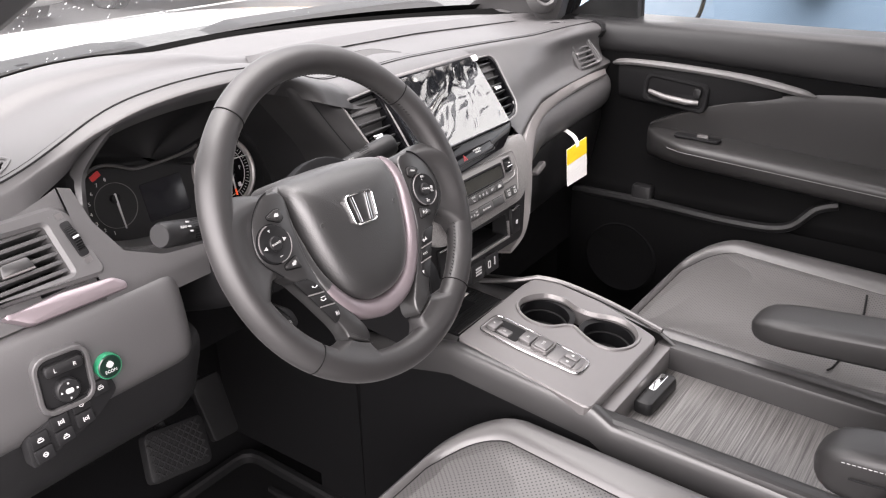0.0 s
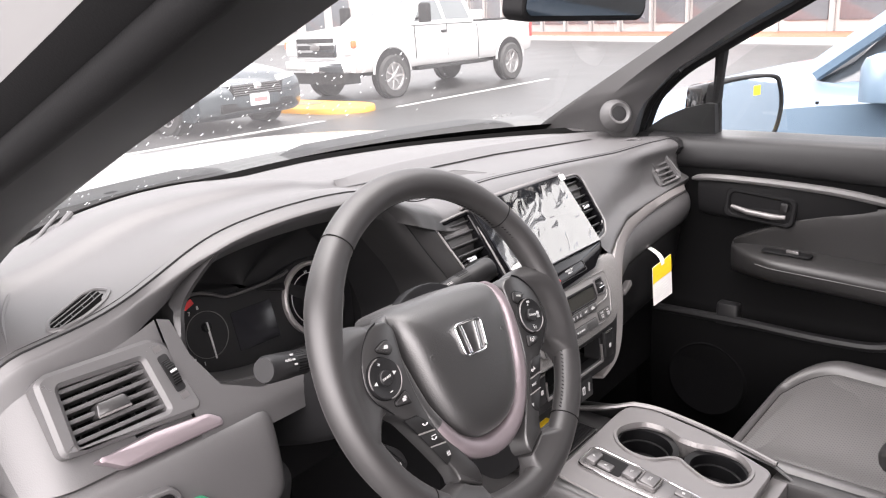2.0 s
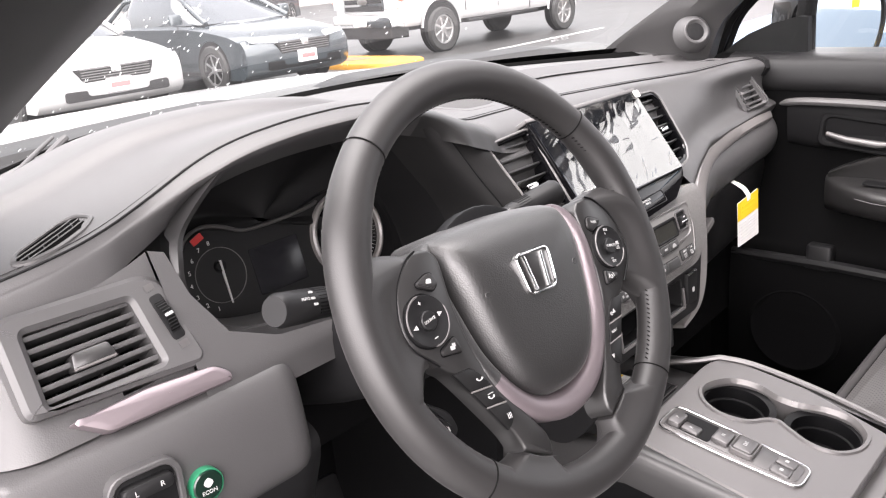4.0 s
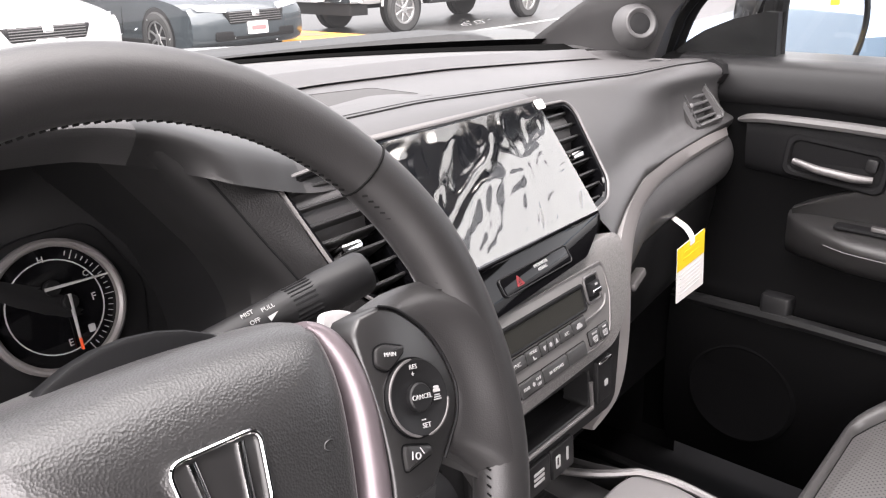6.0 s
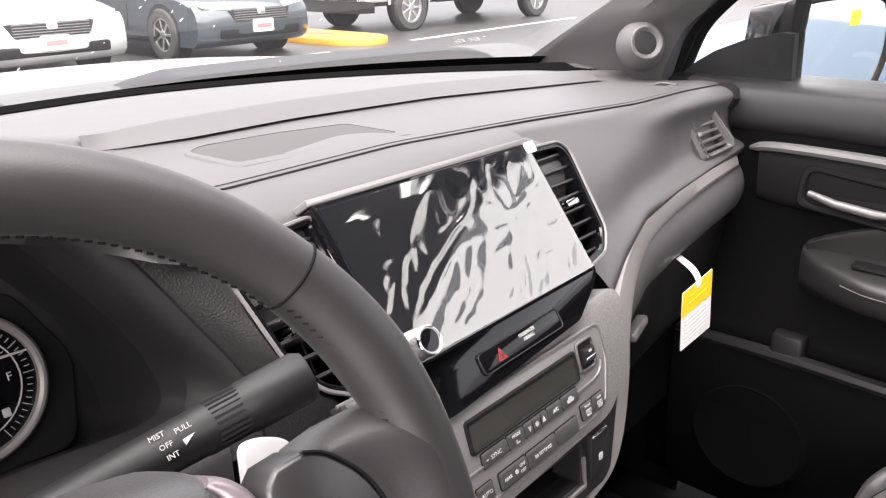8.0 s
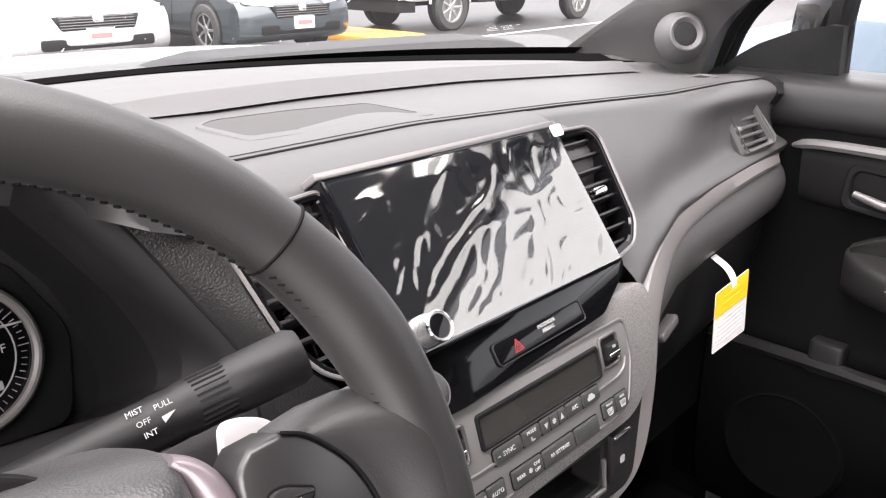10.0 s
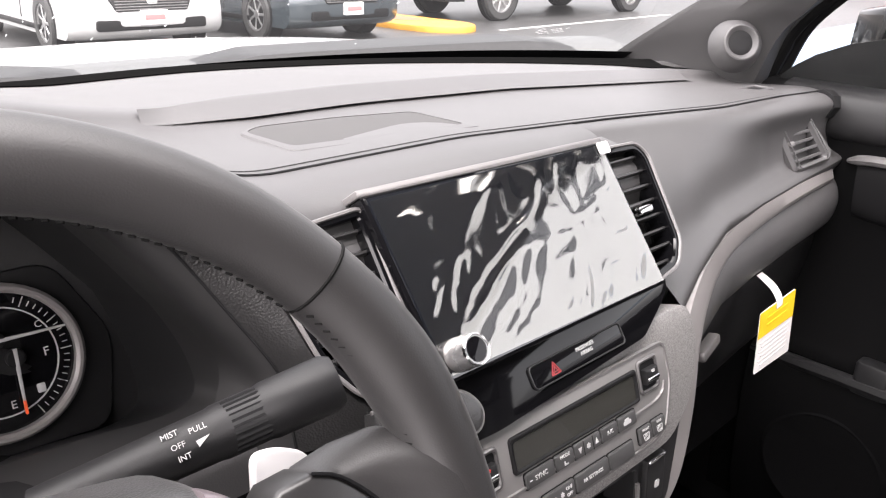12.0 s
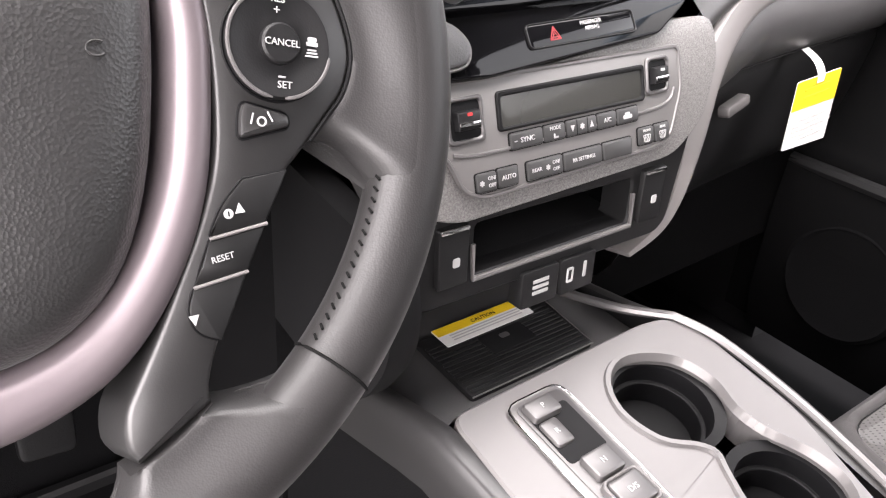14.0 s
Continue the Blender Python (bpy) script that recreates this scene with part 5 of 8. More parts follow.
    keys_ = [np.concatenate([[(0.1075, -0.0478)], spline(K_IN, 3), [(0.0966, -0.0646)]]),
             np.array([(0.0960, -0.0661), (0.0760, -0.0681), (0.0721, -0.0759), (0.0686, -0.0818), (0.0874, -0.0799)]),
             np.concatenate([[(0.0866, -0.0813)], spline(np.array([(0.0679, -0.0834), (0.0655, -0.0895), (0.0660, -0.0950), (0.0690, -0.0992), (0.0745, -0.1021)]), 3)])]
    for i, q in enumerate(keys_):
        q = sided(q, side, hub_dx)
        k_ = part("lower_key", prism(q, 0.001, 0.0052, 0.0005), KEY_BLACK, sp, "flush black key")
        groove(np.concatenate([inset(q, -0.0002), inset(q, -0.0002)[:1]]), 0.0041, sp, 0.0005)
        c = q.mean(0)
        z = 0.0051
        if side > 0 and i == 1:
            writing("RESET", 0.0031, at(c[0] - 0.0005, c[1], z + 0.0002, 6), WHITE_INK, k_)
        elif side > 0:
            s = 1 - i
            dx = 0.003 if i == 0 else -0.003
            part("arrow", prism([(c[0] + dx - 0.0018, c[1] - s * 0.0015), (c[0] + dx + 0.0018, c[1] - s * 0.0015), (c[0] + dx, c[1] + s * 0.002)][::(1 if s > 0 else -1)], z, z + 0.0005, 0), WHITE_INK, k_)
            if i == 0:
                part("info_sign", prism(circle(0.0017, 18, c[0] - 0.0012, c[1] - 0.0012), z, z + 0.0005, 0), WHITE_INK, k_)
                part("info_stroke", slab(0.0005, 0.0018, z, z + 0.0007, 0, 0.0002, c[0] - 0.0012, c[1] - 0.0012), BLACK, k_)
        elif i < 2:
            hs = [(c[0] + 0.0028 * math.cos(radians(a)), c[1] + 0.0008 + 0.0020 * math.sin(radians(a)), z) for a in np.linspace(170, 350, 12)]
            part("handset_sign", tube(hs, [0.0009] * 3 + [0.0005] * 6 + [0.0009] * 3, 5), WHITE_INK, k_)
            if i == 1:
                part("handset_slash", tube([(c[0] - 0.003, c[1] + 0.0026, z), (c[0] + 0.003, c[1] + 0.0026, z)], 0.00045, 5), WHITE_INK, k_)
        else:
            for s in (-1, 0, 1):
                part("wave_sign", tube([(c[0] + s * 0.0016 + 0.0005 * math.cos(radians(a)), c[1] + 0.0022 * math.sin(radians(a)), z) for a in np.linspace(-90, 90, 7)], 0.0004, 4), WHITE_INK, k_)
    for e in (((0.0762, -0.0673), (0.0972, -0.0652)), ((0.0681, -0.0827), (0.0876, -0.0806))):
        e = sided(e, side, hub_dx)
        part("divider", tube([(*e[0], 0.0052), (*e[1], 0.0052)], 0.00065, 8), STRIP, sp, "bright silver divider")
# heated-wheel switch behind the left spoke
hk = part("heater_key", prism(rounded([(-0.137, -0.050), (-0.127, -0.060), (-0.110, -0.072), (-0.106, -0.088), (-0.118, -0.094), (-0.134, -0.080)], 0.006, 5), -0.022, -0.009, 0.003), DARK, wheel, "black heater switch pod")
icon(-0.119, -0.084, -0.0088, 0.007, hk, 0)
part("hub_tray", prism(circle(0.080, 40, -0.003, -0.018, 0.085), -0.034, -0.020, 0.003), WELL, wheel, "black shell behind the airbag cover")
# airbag cover and U trim
cover = spline([(-0.068, 0.0515), (-0.040, 0.0560), (0, 0.058), (0.040, 0.0560), (0.068, 0.0515), (0.0725, 0.036), (0.0678, -0.010), (0.0590, -0.050), (0.0455, -0.0785), (0.025, -0.0945), (0, -0.099), (-0.025, -0.0945), (-0.0455, -0.0785), (-0.0590, -0.050), (-0.0678, -0.010), (-0.0725, 0.036)], 4, True)
cover[:, 0] *= 1.085
cc_ = cover.mean(0)
def crown(y):
    """The cover rolls back towards its top."""
    return 0.017 * max(0.0, (y - 0.008) / 0.050) ** 2
cov = part("airbag_cover", rings_bm([[(*(cc_ + (p - cc_) * k), z - crown(cc_[1] + (p[1] - cc_[1]) * k)) for p in cover] for k, z in ((1, -0.045), (1, -0.022), (0.996, -0.014), (0.984, -0.006), (0.963, 0.0005), (0.93, 0.0058), (0.88, 0.0098), (0.80, 0.0128), (0.66, 0.0147), (0.48, 0.0158), (0.28, 0.0166), (0.10, 0.0170), (0.02, 0.0170))]), PADGRAIN, wheel, "grained black airbag cover")
half_ = [(0.064, 0.0465), (0.0695, 0.040), (0.0730, 0.0285), (0.0738, 0.012), (0.0728, -0.008), (0.0650, -0.048), (0.0495, -0.079), (0.029, -0.099)]
ut = spline(half_ + [(0, -0.1070)] + [(-x, y) for x, y in half_[::-1]], 6)
ut[:, 0] *= 1.120
uw_ = np.interp(np.linspace(0, 1, len(ut)), [0, 0.08, 0.3, 0.5, 0.7, 0.92, 1], [0.003, 0.0058, 0.0072, 0.0092, 0.0072, 0.0058, 0.003])
rings = []
for i, p in enumerate(ut):
    t = ut[min(i + 1, len(ut) - 1)] - ut[max(i - 1, 0)]
    t = t / np.linalg.norm(t)
    nn = np.array([t[1], -t[0]])
    sunk = 0.0065 * min(1.0, max(0.0, (i / len(ut) - 0.64) / 0.14))
    rings.append([(*(p + nn * w * uw_[i]), z - sunk - 1.15 * crown(p[1])) for w, z in ((-1.4, -0.012), (-1.36, 0.000), (-1.22, 0.0034), (-0.95, 0.0056), (-0.55, 0.0066), (-0.1, 0.0064), (0.35, 0.0048), (0.75, 0.0018), (0.97, -0.002), (1.02, -0.012))])
cut_ = int(len(rings) * 0.66)
part("u_trim", rings_bm(rings[:cut_]), SILVER, wheel, "satin silver U-shaped trim")
part("u_trim", rings_bm(rings[cut_ - 1:]), PADGRAIN, wheel, "grained dark arm of the trim")
er = rounded([(-0.0205, 0.0170), (0.0205, 0.0170), (0.0165, -0.0165), (-0.0165, -0.0165)], 0.007, 6)
em = part("emblem", prism(er, 0.012, 0.0174, 0.0005), SPOKE, cov, "chrome-framed plain emblem")
part("emblem_frame", hoop(inset(er, -0.0008), inset(er, 0.0012), 0.012, 0.0194, 0.0006), CHROME, em)
for s in (-1, 1):
    part("emblem_bar", prism([(s * 0.0125, 0.0145), (s * 0.0090, 0.0145), (s * 0.0058, -0.014), (s * 0.0092, -0.014)][::-s], 0.0165, 0.0190, 0.0006), CHROME, em)
for k, word in enumerate(("SRS", "AIRBAG")):
    writing(word, 0.0088 - 0.0030 * k, at(-0.004, -0.0545 - 0.0078 * k, 0.0150 - 0.0010 * k), PADGRAIN, cov, "embossed lettering", depth=0.0008, name="embossed_lettering")
for x, s in ((-0.055, -1), (0.050, 1)):
    hm = [(x + s * 0.0022 + 0.0030 * math.cos(a), -0.004 + 0.0022 * math.sin(a), 0.0146) for a in np.linspace(0.9, 5.4, 14)]
    part("horn_mark", tube(hm, 0.0005, 5), SPOKE, cov, "small embossed horn mark")
part("hub_back", prism(circle(0.052, 32), -0.06, -0.012), BLACK, wheel)
for s in (1, -1):
    part("shift_paddle", prism(rounded([(s * 0.110, 0.0485), (s * 0.121, 0.0480), (s * 0.1325, 0.0430), (s * 0.141, 0.026), (s * 0.138, 0.000), (s * 0.105, 0.020)], 0.006, 5), -0.050, -0.044, 0.002), PALE, wheel, "satin silver shift paddle")
# the hub sits a touch to the left of the rim's middle
for ob in [o for o in bpy.data.objects if o.parent and (o.parent == wheel or (o.parent.parent and (o.parent.parent == wheel or o.parent.parent.parent == wheel)))]:
    if ob.name.split(".")[0] not in ("rim", "rim_seam", "stitch", "thumb_rest", "leather_foot", "spoke") and not (ob.parent.name.startswith("spoke") or (ob.parent.parent and ob.parent.parent.name.startswith("spoke"))):
        ob.data.transform(Matrix.Translation((-0.003, 0, 0)))

# ---- centre console ----
con = thing("centre_console", "satin grey centre console with cup holders and push-button gear selector", "console", m=at(0.010, 0.006, 0.006))
MC = local((0, 0, 0.808), (0, 1, 0.15))
plate = rounded([(-0.108, 0.063), (-0.114, -0.172), (0.120, -0.174), (0.150, -0.06), (0.149, 0.03), (0.134, 0.064), (0.105, 0.070), (0.06, 0.069)], 0.014, 5)
c1, c2 = (0.060, 0.000), (0.078, -0.108)
# plate with the cup wells cut out: two half frames round the joined wells
wp = spline([(0.060, 0.044), (0.096, 0.026), (0.108, -0.006), (0.101, -0.036), (0.104, -0.062), (0.120, -0.094), (0.120, -0.126), (0.098, -0.148), (0.066, -0.149), (0.040, -0.132), (0.034, -0.104), (0.044, -0.076), (0.052, -0.058), (0.044, -0.044), (0.022, -0.026), (0.015, 0.006), (0.030, 0.034)], 4, True)
ang = np.arctan2(wp[:, 1] + 0.054, wp[:, 0] - 0.070)
wp = wp[np.argsort(ang)]
cen2 = np.array([0.070, -0.054])
def ray_out(poly, a):
    """Where a ray at angle a from the wells' middle leaves the plate."""
    dvec, best = np.array([math.cos(a), math.sin(a)]), None
    for i in range(len(poly)):
        p, q = poly[i - 1], poly[i]
        e = q - p
        den = dvec[0] * e[1] - dvec[1] * e[0]
        if abs(den) < 1e-9:
            continue
        s = ((p - cen2)[0] * e[1] - (p - cen2)[1] * e[0]) / den
        u = ((p - cen2)[0] * dvec[1] - (p - cen2)[1] * dvec[0]) / den
        if s > 0 and -1e-6 <= u <= 1 + 1e-6:
            best = s if best is None else max(best, s)
    return cen2 + dvec * (best or 0.1)
wa = np.arctan2(wp[:, 1] + 0.054, wp[:, 0] - 0.070)
allang = np.sort(np.concatenate([wa, np.linspace(-math.pi, math.pi, 90)[:-1], np.arctan2(plate[:, 1] + 0.054, plate[:, 0] - 0.070)]))
allang = allang[np.insert(np.diff(allang) > 1e-4, 0, True)]
outer = np.array([ray_out(plate, a) for a in allang])
rw = np.interp(allang, np.concatenate([wa - 2 * math.pi, wa, wa + 2 * math.pi]), np.tile(np.hypot(wp[:, 0] - 0.070, wp[:, 1] + 0.054), 3))
inner = np.stack([0.070 + rw * np.cos(allang), -0.054 + rw * np.sin(allang)], 1)
part("top_plate", hoop(outer, inner, -0.03, 0.0, 0.002, MC), SATIN, con, "satin warm-grey top plate", smooth=False)
part("well_lip", rings_bm([[(x, y, z) for x, y in inset(inner, d_)] for d_, z in ((-0.006, 0.0), (-0.005, 0.003), (-0.001, 0.003), (0.002, -0.004))], cap=False, m=MC), SATIN, con)
for c in (c1, c2):
    cup = part("cup_well", rings_bm([[(x, y, z) for x, y in circle(r, 40, *c)] for r, z in ((0.050, -0.008), (0.041, -0.010), (0.040, -0.026), (0.0375, -0.028), (0.036, -0.075), (0.002, -0.076))], cap=False, m=MC), WELL, con, "deep black cup holder")
    part("cup_step", hoop(circle(0.0405, 40, *c), circle(0.0365, 40, *c), -0.029, -0.026, 0.0008, MC), BLACK, cup)
part("well_floor", prism(inset(inner, -0.004), -0.05, -0.048, 0, MC), BLACK, con)
# sides
side_l = []
for y in np.linspace(0.34, -0.60, 34):
    zt_ = 0.808 + 0.15 * min(y, 0.06) - 0.2 * max(0, y - 0.06) if y > -0.175 else 0.766 + 0.02 * (y + 0.175)
    xo = float(np.interp(y, [-0.6, -0.17, 0.06, 0.3], [-0.098, -0.106, -0.124, -0.145]))
    side_l.append([(xo + d_, y, z) for d_, z in spline([(0.014, zt_ - 0.003), (0.004, zt_ - 0.002), (-0.004, zt_ - 0.010), (-0.010, zt_ - 0.05), (-0.016, 0.58), (-0.02, 0.42)], 3)])
part("side_panel", grid_bm([r_[:10] for r_ in side_l]), SPOKE, con, "dark grained flank under the plate")
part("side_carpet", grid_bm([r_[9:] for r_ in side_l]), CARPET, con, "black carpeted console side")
side_r = []
for y in np.linspace(0.30, -0.60, 30):
    zt_ = 0.808 + 0.15 * min(y, 0.06) - 0.2 * max(0, y - 0.06) if y > -0.175 else 0.766 + 0.02 * (y + 0.175)
    xo = float(np.interp(y, [-0.6, -0.17, -0.06, 0.03, 0.10, 0.3], [0.160, 0.148, 0.154, 0.150, 0.140, 0.150]))
    side_r.append([(xo - d_, y, z) for d_, z in spline([(0.012, zt_ - 0.002), (0.004, zt_ - 0.001), (-0.003, zt_ - 0.010), (-0.008, zt_ - 0.05), (-0.012, 0.58), (-0.02, 0.42)], 3)])
part("side_panel", grid_bm([r_[:10] for r_ in side_r]), SPOKE, con, "dark grained flank under the plate")
part("side_carpet", grid_bm([r_[9:] for r_ in side_r]), CARPET, con, "black carpeted console side")
part("edge_rail", tube([(x, y, 0.810 + 0.15 * min(y, 0.06) - 0.2 * max(0, y - 0.06)) for x, y in spline([(0.141, -0.170), (0.150, -0.11), (0.155, -0.05), (0.152, 0.02), (0.136, 0.06), (0.114, 0.100), (0.100, 0.16)], 5)], 0.0045, 8), GUN, con, "grey side rail")
# phone tray
MP = at(0, 0, 0.784)
part("front_floor", prism(rounded([(-0.122, 0.060), (0.135, 0.060), (0.135, 0.22), (-0.122, 0.22)], 0.01), -0.06, -0.002, 0.002, MP), PAD2, con)
part("front_slope", grid_bm([[(x, 0.0605 + 0.0035 * k + 0.03 * max(0.0, x + 0.1) * (1 - k / 8), 0.8165 - 0.0355 * math.sin(k * math.pi / 16)) for k in range(9)] for x in np.linspace(-0.104, 0.13, 20)]), SATIN, con, "front edge of the plate rolling down to the tray")
tray = part("charging_tray", prism(rounded([(-0.057, 0.096), (0.0815, 0.098), (0.090, 0.178), (-0.056, 0.180)], 0.004), -0.010, 0.0030, 0.0008, MP), DARK, con, "ribbed black charging tray")
for k in range(13):
    part("tray_rib", slab(0.134 + 0.0004 * k, 0.0034, 0.0, 0.0042, 0.0006, 0.0008, 0.0125 + 0.0002 * k, 0.1015 + 0.0052 * k, MP), DARK, tray)
part("tray_edge", tube([(-0.057, 0.0955, 0.003), (0.0815, 0.0975, 0.003), (0.0895, 0.176, 0.003)], 0.0007, 5, m=MP), SATIN, tray, "thin light edge of the tray")
part("sign_pad", slab(0.050, 0.026, 0.0, 0.0046, 0.0004, 0.003, 0.018, 0.142, MP), BLACK, tray)
part("charge_sign", slab(0.010, 0.006, 0.0, 0.0050, 0, 0.002, 0.018, 0.146, MP), GUN, tray)
# rounded pad end beside the stack
part("pad_end", prism(rounded([(0.086, 0.965), (0.070, 0.925), (0.074, 0.885), (0.096, 0.845), (0.130, 0.812), (0.30, 0.83), (0.30, 0.985)], 0.03, 6), -0.150, -0.122, 0.010, Matrix(((0, 0, 1, 0), (1, 0, 0, 0), (0, 1, 0, 0), (0, 0, 0, 1)))), BLACK, dash, "rounded black pad beside the stack")
# gear selector
MG = MC @ at(-0.040, -0.037, 0, 1) @ Matrix.Diagonal((1.03, 1.06, 1, 1))
go = rounded([(-0.027, 0.082), (0.027, 0.082), (0.026, 0.0), (0.021, -0.082), (-0.021, -0.082), (-0.026, 0.0)], 0.012, 5)
sel = part("gear_selector", prism(go, -0.006, 0.004, 0.003, MG), SATIN, con, "push-button gear selector with chrome edge")
part("selector_edge", tube([(x, y, 0.003) for x, y in go], 0.0010, 6, True, MG), CHROME, sel)
part("selector_face", prism(inset(go, 0.005), 0.003, 0.0052, 0.0006, MG), GUN, sel)
part("reverse_well", slab(0.036, 0.044, 0.005, 0.0058, 0, 0.003, -0.001, 0.044, MG), BLACK, sel)
for cx, cy, w, h, z, txt in ((-0.006, 0.066, 0.026, 0.016, 0.012, "P"), (-0.010, 0.046, 0.016, 0.022, 0.009, "R"), (0.0, 0.012, 0.026, 0.020, 0.011, "N"), (0.0, -0.014, 0.028, 0.022, 0.013, "D/S"), (-0.010, -0.058, 0.016, 0.022, 0.008, ""), (0.008, -0.058, 0.016, 0.022, 0.008, "")):
    k_ = part("gear_key", slab(w, h, 0.003, z, 0.002, 0.003, cx, cy, MG), GUN, sel)
    if txt:
        writing(txt, 0.006, MG @ at(cx, cy, z + 0.0003), WHITE_INK, k_)
    else:
        part("symbol", slab(0.004, 0.004, z, z + 0.0006, 0, 0.001, cx, cy, MG), GREY_INK, k_)
    if txt == "D/S":
        part("key_ring", hoop(rrect(0.034, 0.028, 0.005, cx=cx, cy=cy), rrect(0.029, 0.023, 0.004, cx=cx, cy=cy), 0.005, 0.0115, 0.001, MG), SATIN, sel)
# rear tray with sliding cover
part("tray_cover", slab(0.215, 0.330, -0.02, 0.0, 0.002, 0.006, 0.033, -0.345, local((0, 0, 0.729), (0, 1, 0.02))), WOODY, con, "streaked dark grained sliding cover")
part("tray_step", prism([(-0.10, -0.19), (0.145, -0.19), (0.145, -0.165), (-0.10, -0.165)], 0.70, 0.764, 0.003), SATIN, con)
for cx, w in ((-0.088, 0.030), (0.146, 0.030)):
    part("tray_rail", prism(rrect(w, 0.44, 0.008, 5, cx, -0.385), 0.60, 0.7665, 0.008), LEATHER, con, "padded rail beside the tray")
hd = part("cover_handle", prism(rrect(0.030, 0.100, 0.010, 5), 0.0, 0.020, 0.008, pose(0.040, -0.206, 0.727, 0, 0, 88)), DARK, con, "black cover handle")
part("handle_inlay", slab(0.012, 0.050, 0.018, 0.0212, 0.001, 0.003, 0.003, -0.014, pose(0.040, -0.206, 0.727, 0, 0, 88)), CHROME, hd, "chrome inlay")

# caution card on the charging tray
card = thing("caution_card", "white card with a yellow band lying on the charging tray", "card", m=at(0.0235, 0.1760, 0.7950, 1))
part("card", slab(0.101, 0.026, 0, 0.0006, 0, 0.001), PAPER, card)
part("yellow_band", slab(0.099, 0.0105, 0.0006, 0.0009, 0, 0.0006, 0, 0.0072), YELLOW, card)
writing("CAUTION", 0.0062, at(0.004, 0.006, 0.001), BLACK, card)
for k in range(3):
    part("print_bar", slab(0.080, 0.0014, 0.0006, 0.0009, 0, 0.0003, 0, -0.001 - 0.0034 * k), GREY_INK, card)

# hang tag on the glovebox
tag = thing("hang_tag", "yellow and white card tag hanging from the glovebox", "tag", m=local((0.476, 0.170, 0.927), (0.0, 0.03, 1), (0.99, 0.02, 0.06)))
part("card", prism(rounded([(-0.044, -0.040), (0.046, -0.046), (0.044, 0.040), (-0.044, 0.040)], 0.003), 0, 0.0008), PAPER, tag)
part("yellow_band", prism([(-0.0438, 0.006), (0.0442, 0.004), (0.0438, 0.0395), (-0.0438, 0.0395)], 0.0008, 0.0012), YELLOW, tag)
for k in range(6):
    part("print_bar", slab(0.074 - 0.01 * (k % 2), 0.0016, 0.0008, 0.0013, 0, 0.0003, 0, -0.002 - 0.006 * k), PALE_INK, tag)
for k in range(2):
    part("print_bar", slab(0.05, 0.003, 0.0012, 0.0016, 0, 0.0005, 0, 0.018 + 0.009 * k), mat("dark_yellow_print", (0.70, 0.48, 0.01), 0.6), tag)
part("strap", shell([[(x + d_, y, z) for d_ in (-0.007, 0.007)] for x, y, z in spline([(0.001, 0.032, 0.0016), (0.002, 0.042, 0.0), (0.008, 0.052, -0.012), (0.018, 0.058, -0.034)], 5)], (0, 0, 0.0006)), PAPER, tag, "white paper strap")

# ---- cabin shell ----
floor_ = thing("floor", "black carpeted cabin floor", "floor", kind="structure")
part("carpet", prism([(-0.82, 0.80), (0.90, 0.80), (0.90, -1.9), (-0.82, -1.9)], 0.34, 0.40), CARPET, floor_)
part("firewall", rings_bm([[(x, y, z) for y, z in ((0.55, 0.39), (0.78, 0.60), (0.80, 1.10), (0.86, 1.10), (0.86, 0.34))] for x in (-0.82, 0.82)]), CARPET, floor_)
for s in (-1, 1):
    part("kick_panel", prism([(s * 0.79, 0.30), (s * 0.86, 0.30), (s * 0.86, 0.86), (s * 0.79, 0.86)][::s], 0.34, 1.14, 0.01), BLACK, floor_)
mat_ = thing("floor_mat", "black ribbed rubber all-weather floor mat in the driver's footwell", "floor mat")
part("tray", prism(rounded([(-0.66, 0.56), (-0.15, 0.56), (-0.15, -0.05), (-0.66, -0.05)], 0.04), 0.40, 0.412, 0.003), RUBBER, mat_)
part("rim", hoop(rounded([(-0.66, 0.56), (-0.15, 0.56), (-0.15, -0.05), (-0.66, -0.05)], 0.04), rounded([(-0.64, 0.54), (-0.17, 0.54), (-0.17, -0.03), (-0.64, -0.03)], 0.03), 0.40, 0.432, 0.005), RUBBER, mat_)
for k in range(12):
    part("rib", slab(0.014, 0.40, 0, 0.010, 0.003, 0.006, -0.60 + 0.036 * k, 0.24, at(0, 0, 0.410)), RUBBER, mat_)
pmat = thing("floor_mat", "black rubber floor mat with raised lettering in the passenger's footwell", "floor mat")
part("tray", prism(rounded([(0.18, 0.54), (0.68, 0.54), (0.68, -0.05), (0.18, -0.05)], 0.04), 0.40, 0.412, 0.003), RUBBER, pmat)
part("rim", hoop(rounded([(0.18, 0.54), (0.68, 0.54), (0.68, -0.05), (0.18, -0.05)], 0.04), rounded([(0.20, 0.52), (0.66, 0.52), (0.66, -0.03), (0.20, -0.03)], 0.03), 0.40, 0.428, 0.005), RUBBER, pmat)
for k in range(11):
    part("rib", slab(0.34, 0.010, 0, 0.008, 0.002, 0.004, 0.40, 0.02 + 0.045 * k, at(0, 0, 0.410)), RUBBER, pmat)
for k in range(9):
    part("letter_bar", slab(0.020, 0.030, 0.41, 0.424, 0.001, 0.003, 0, 0, pose(0.625, 0.30 - 0.027 * k, 0, 0, 0, -90)), mat("worn_grey_rubber", (0.11, 0.11, 0.11), 0.6), pmat)

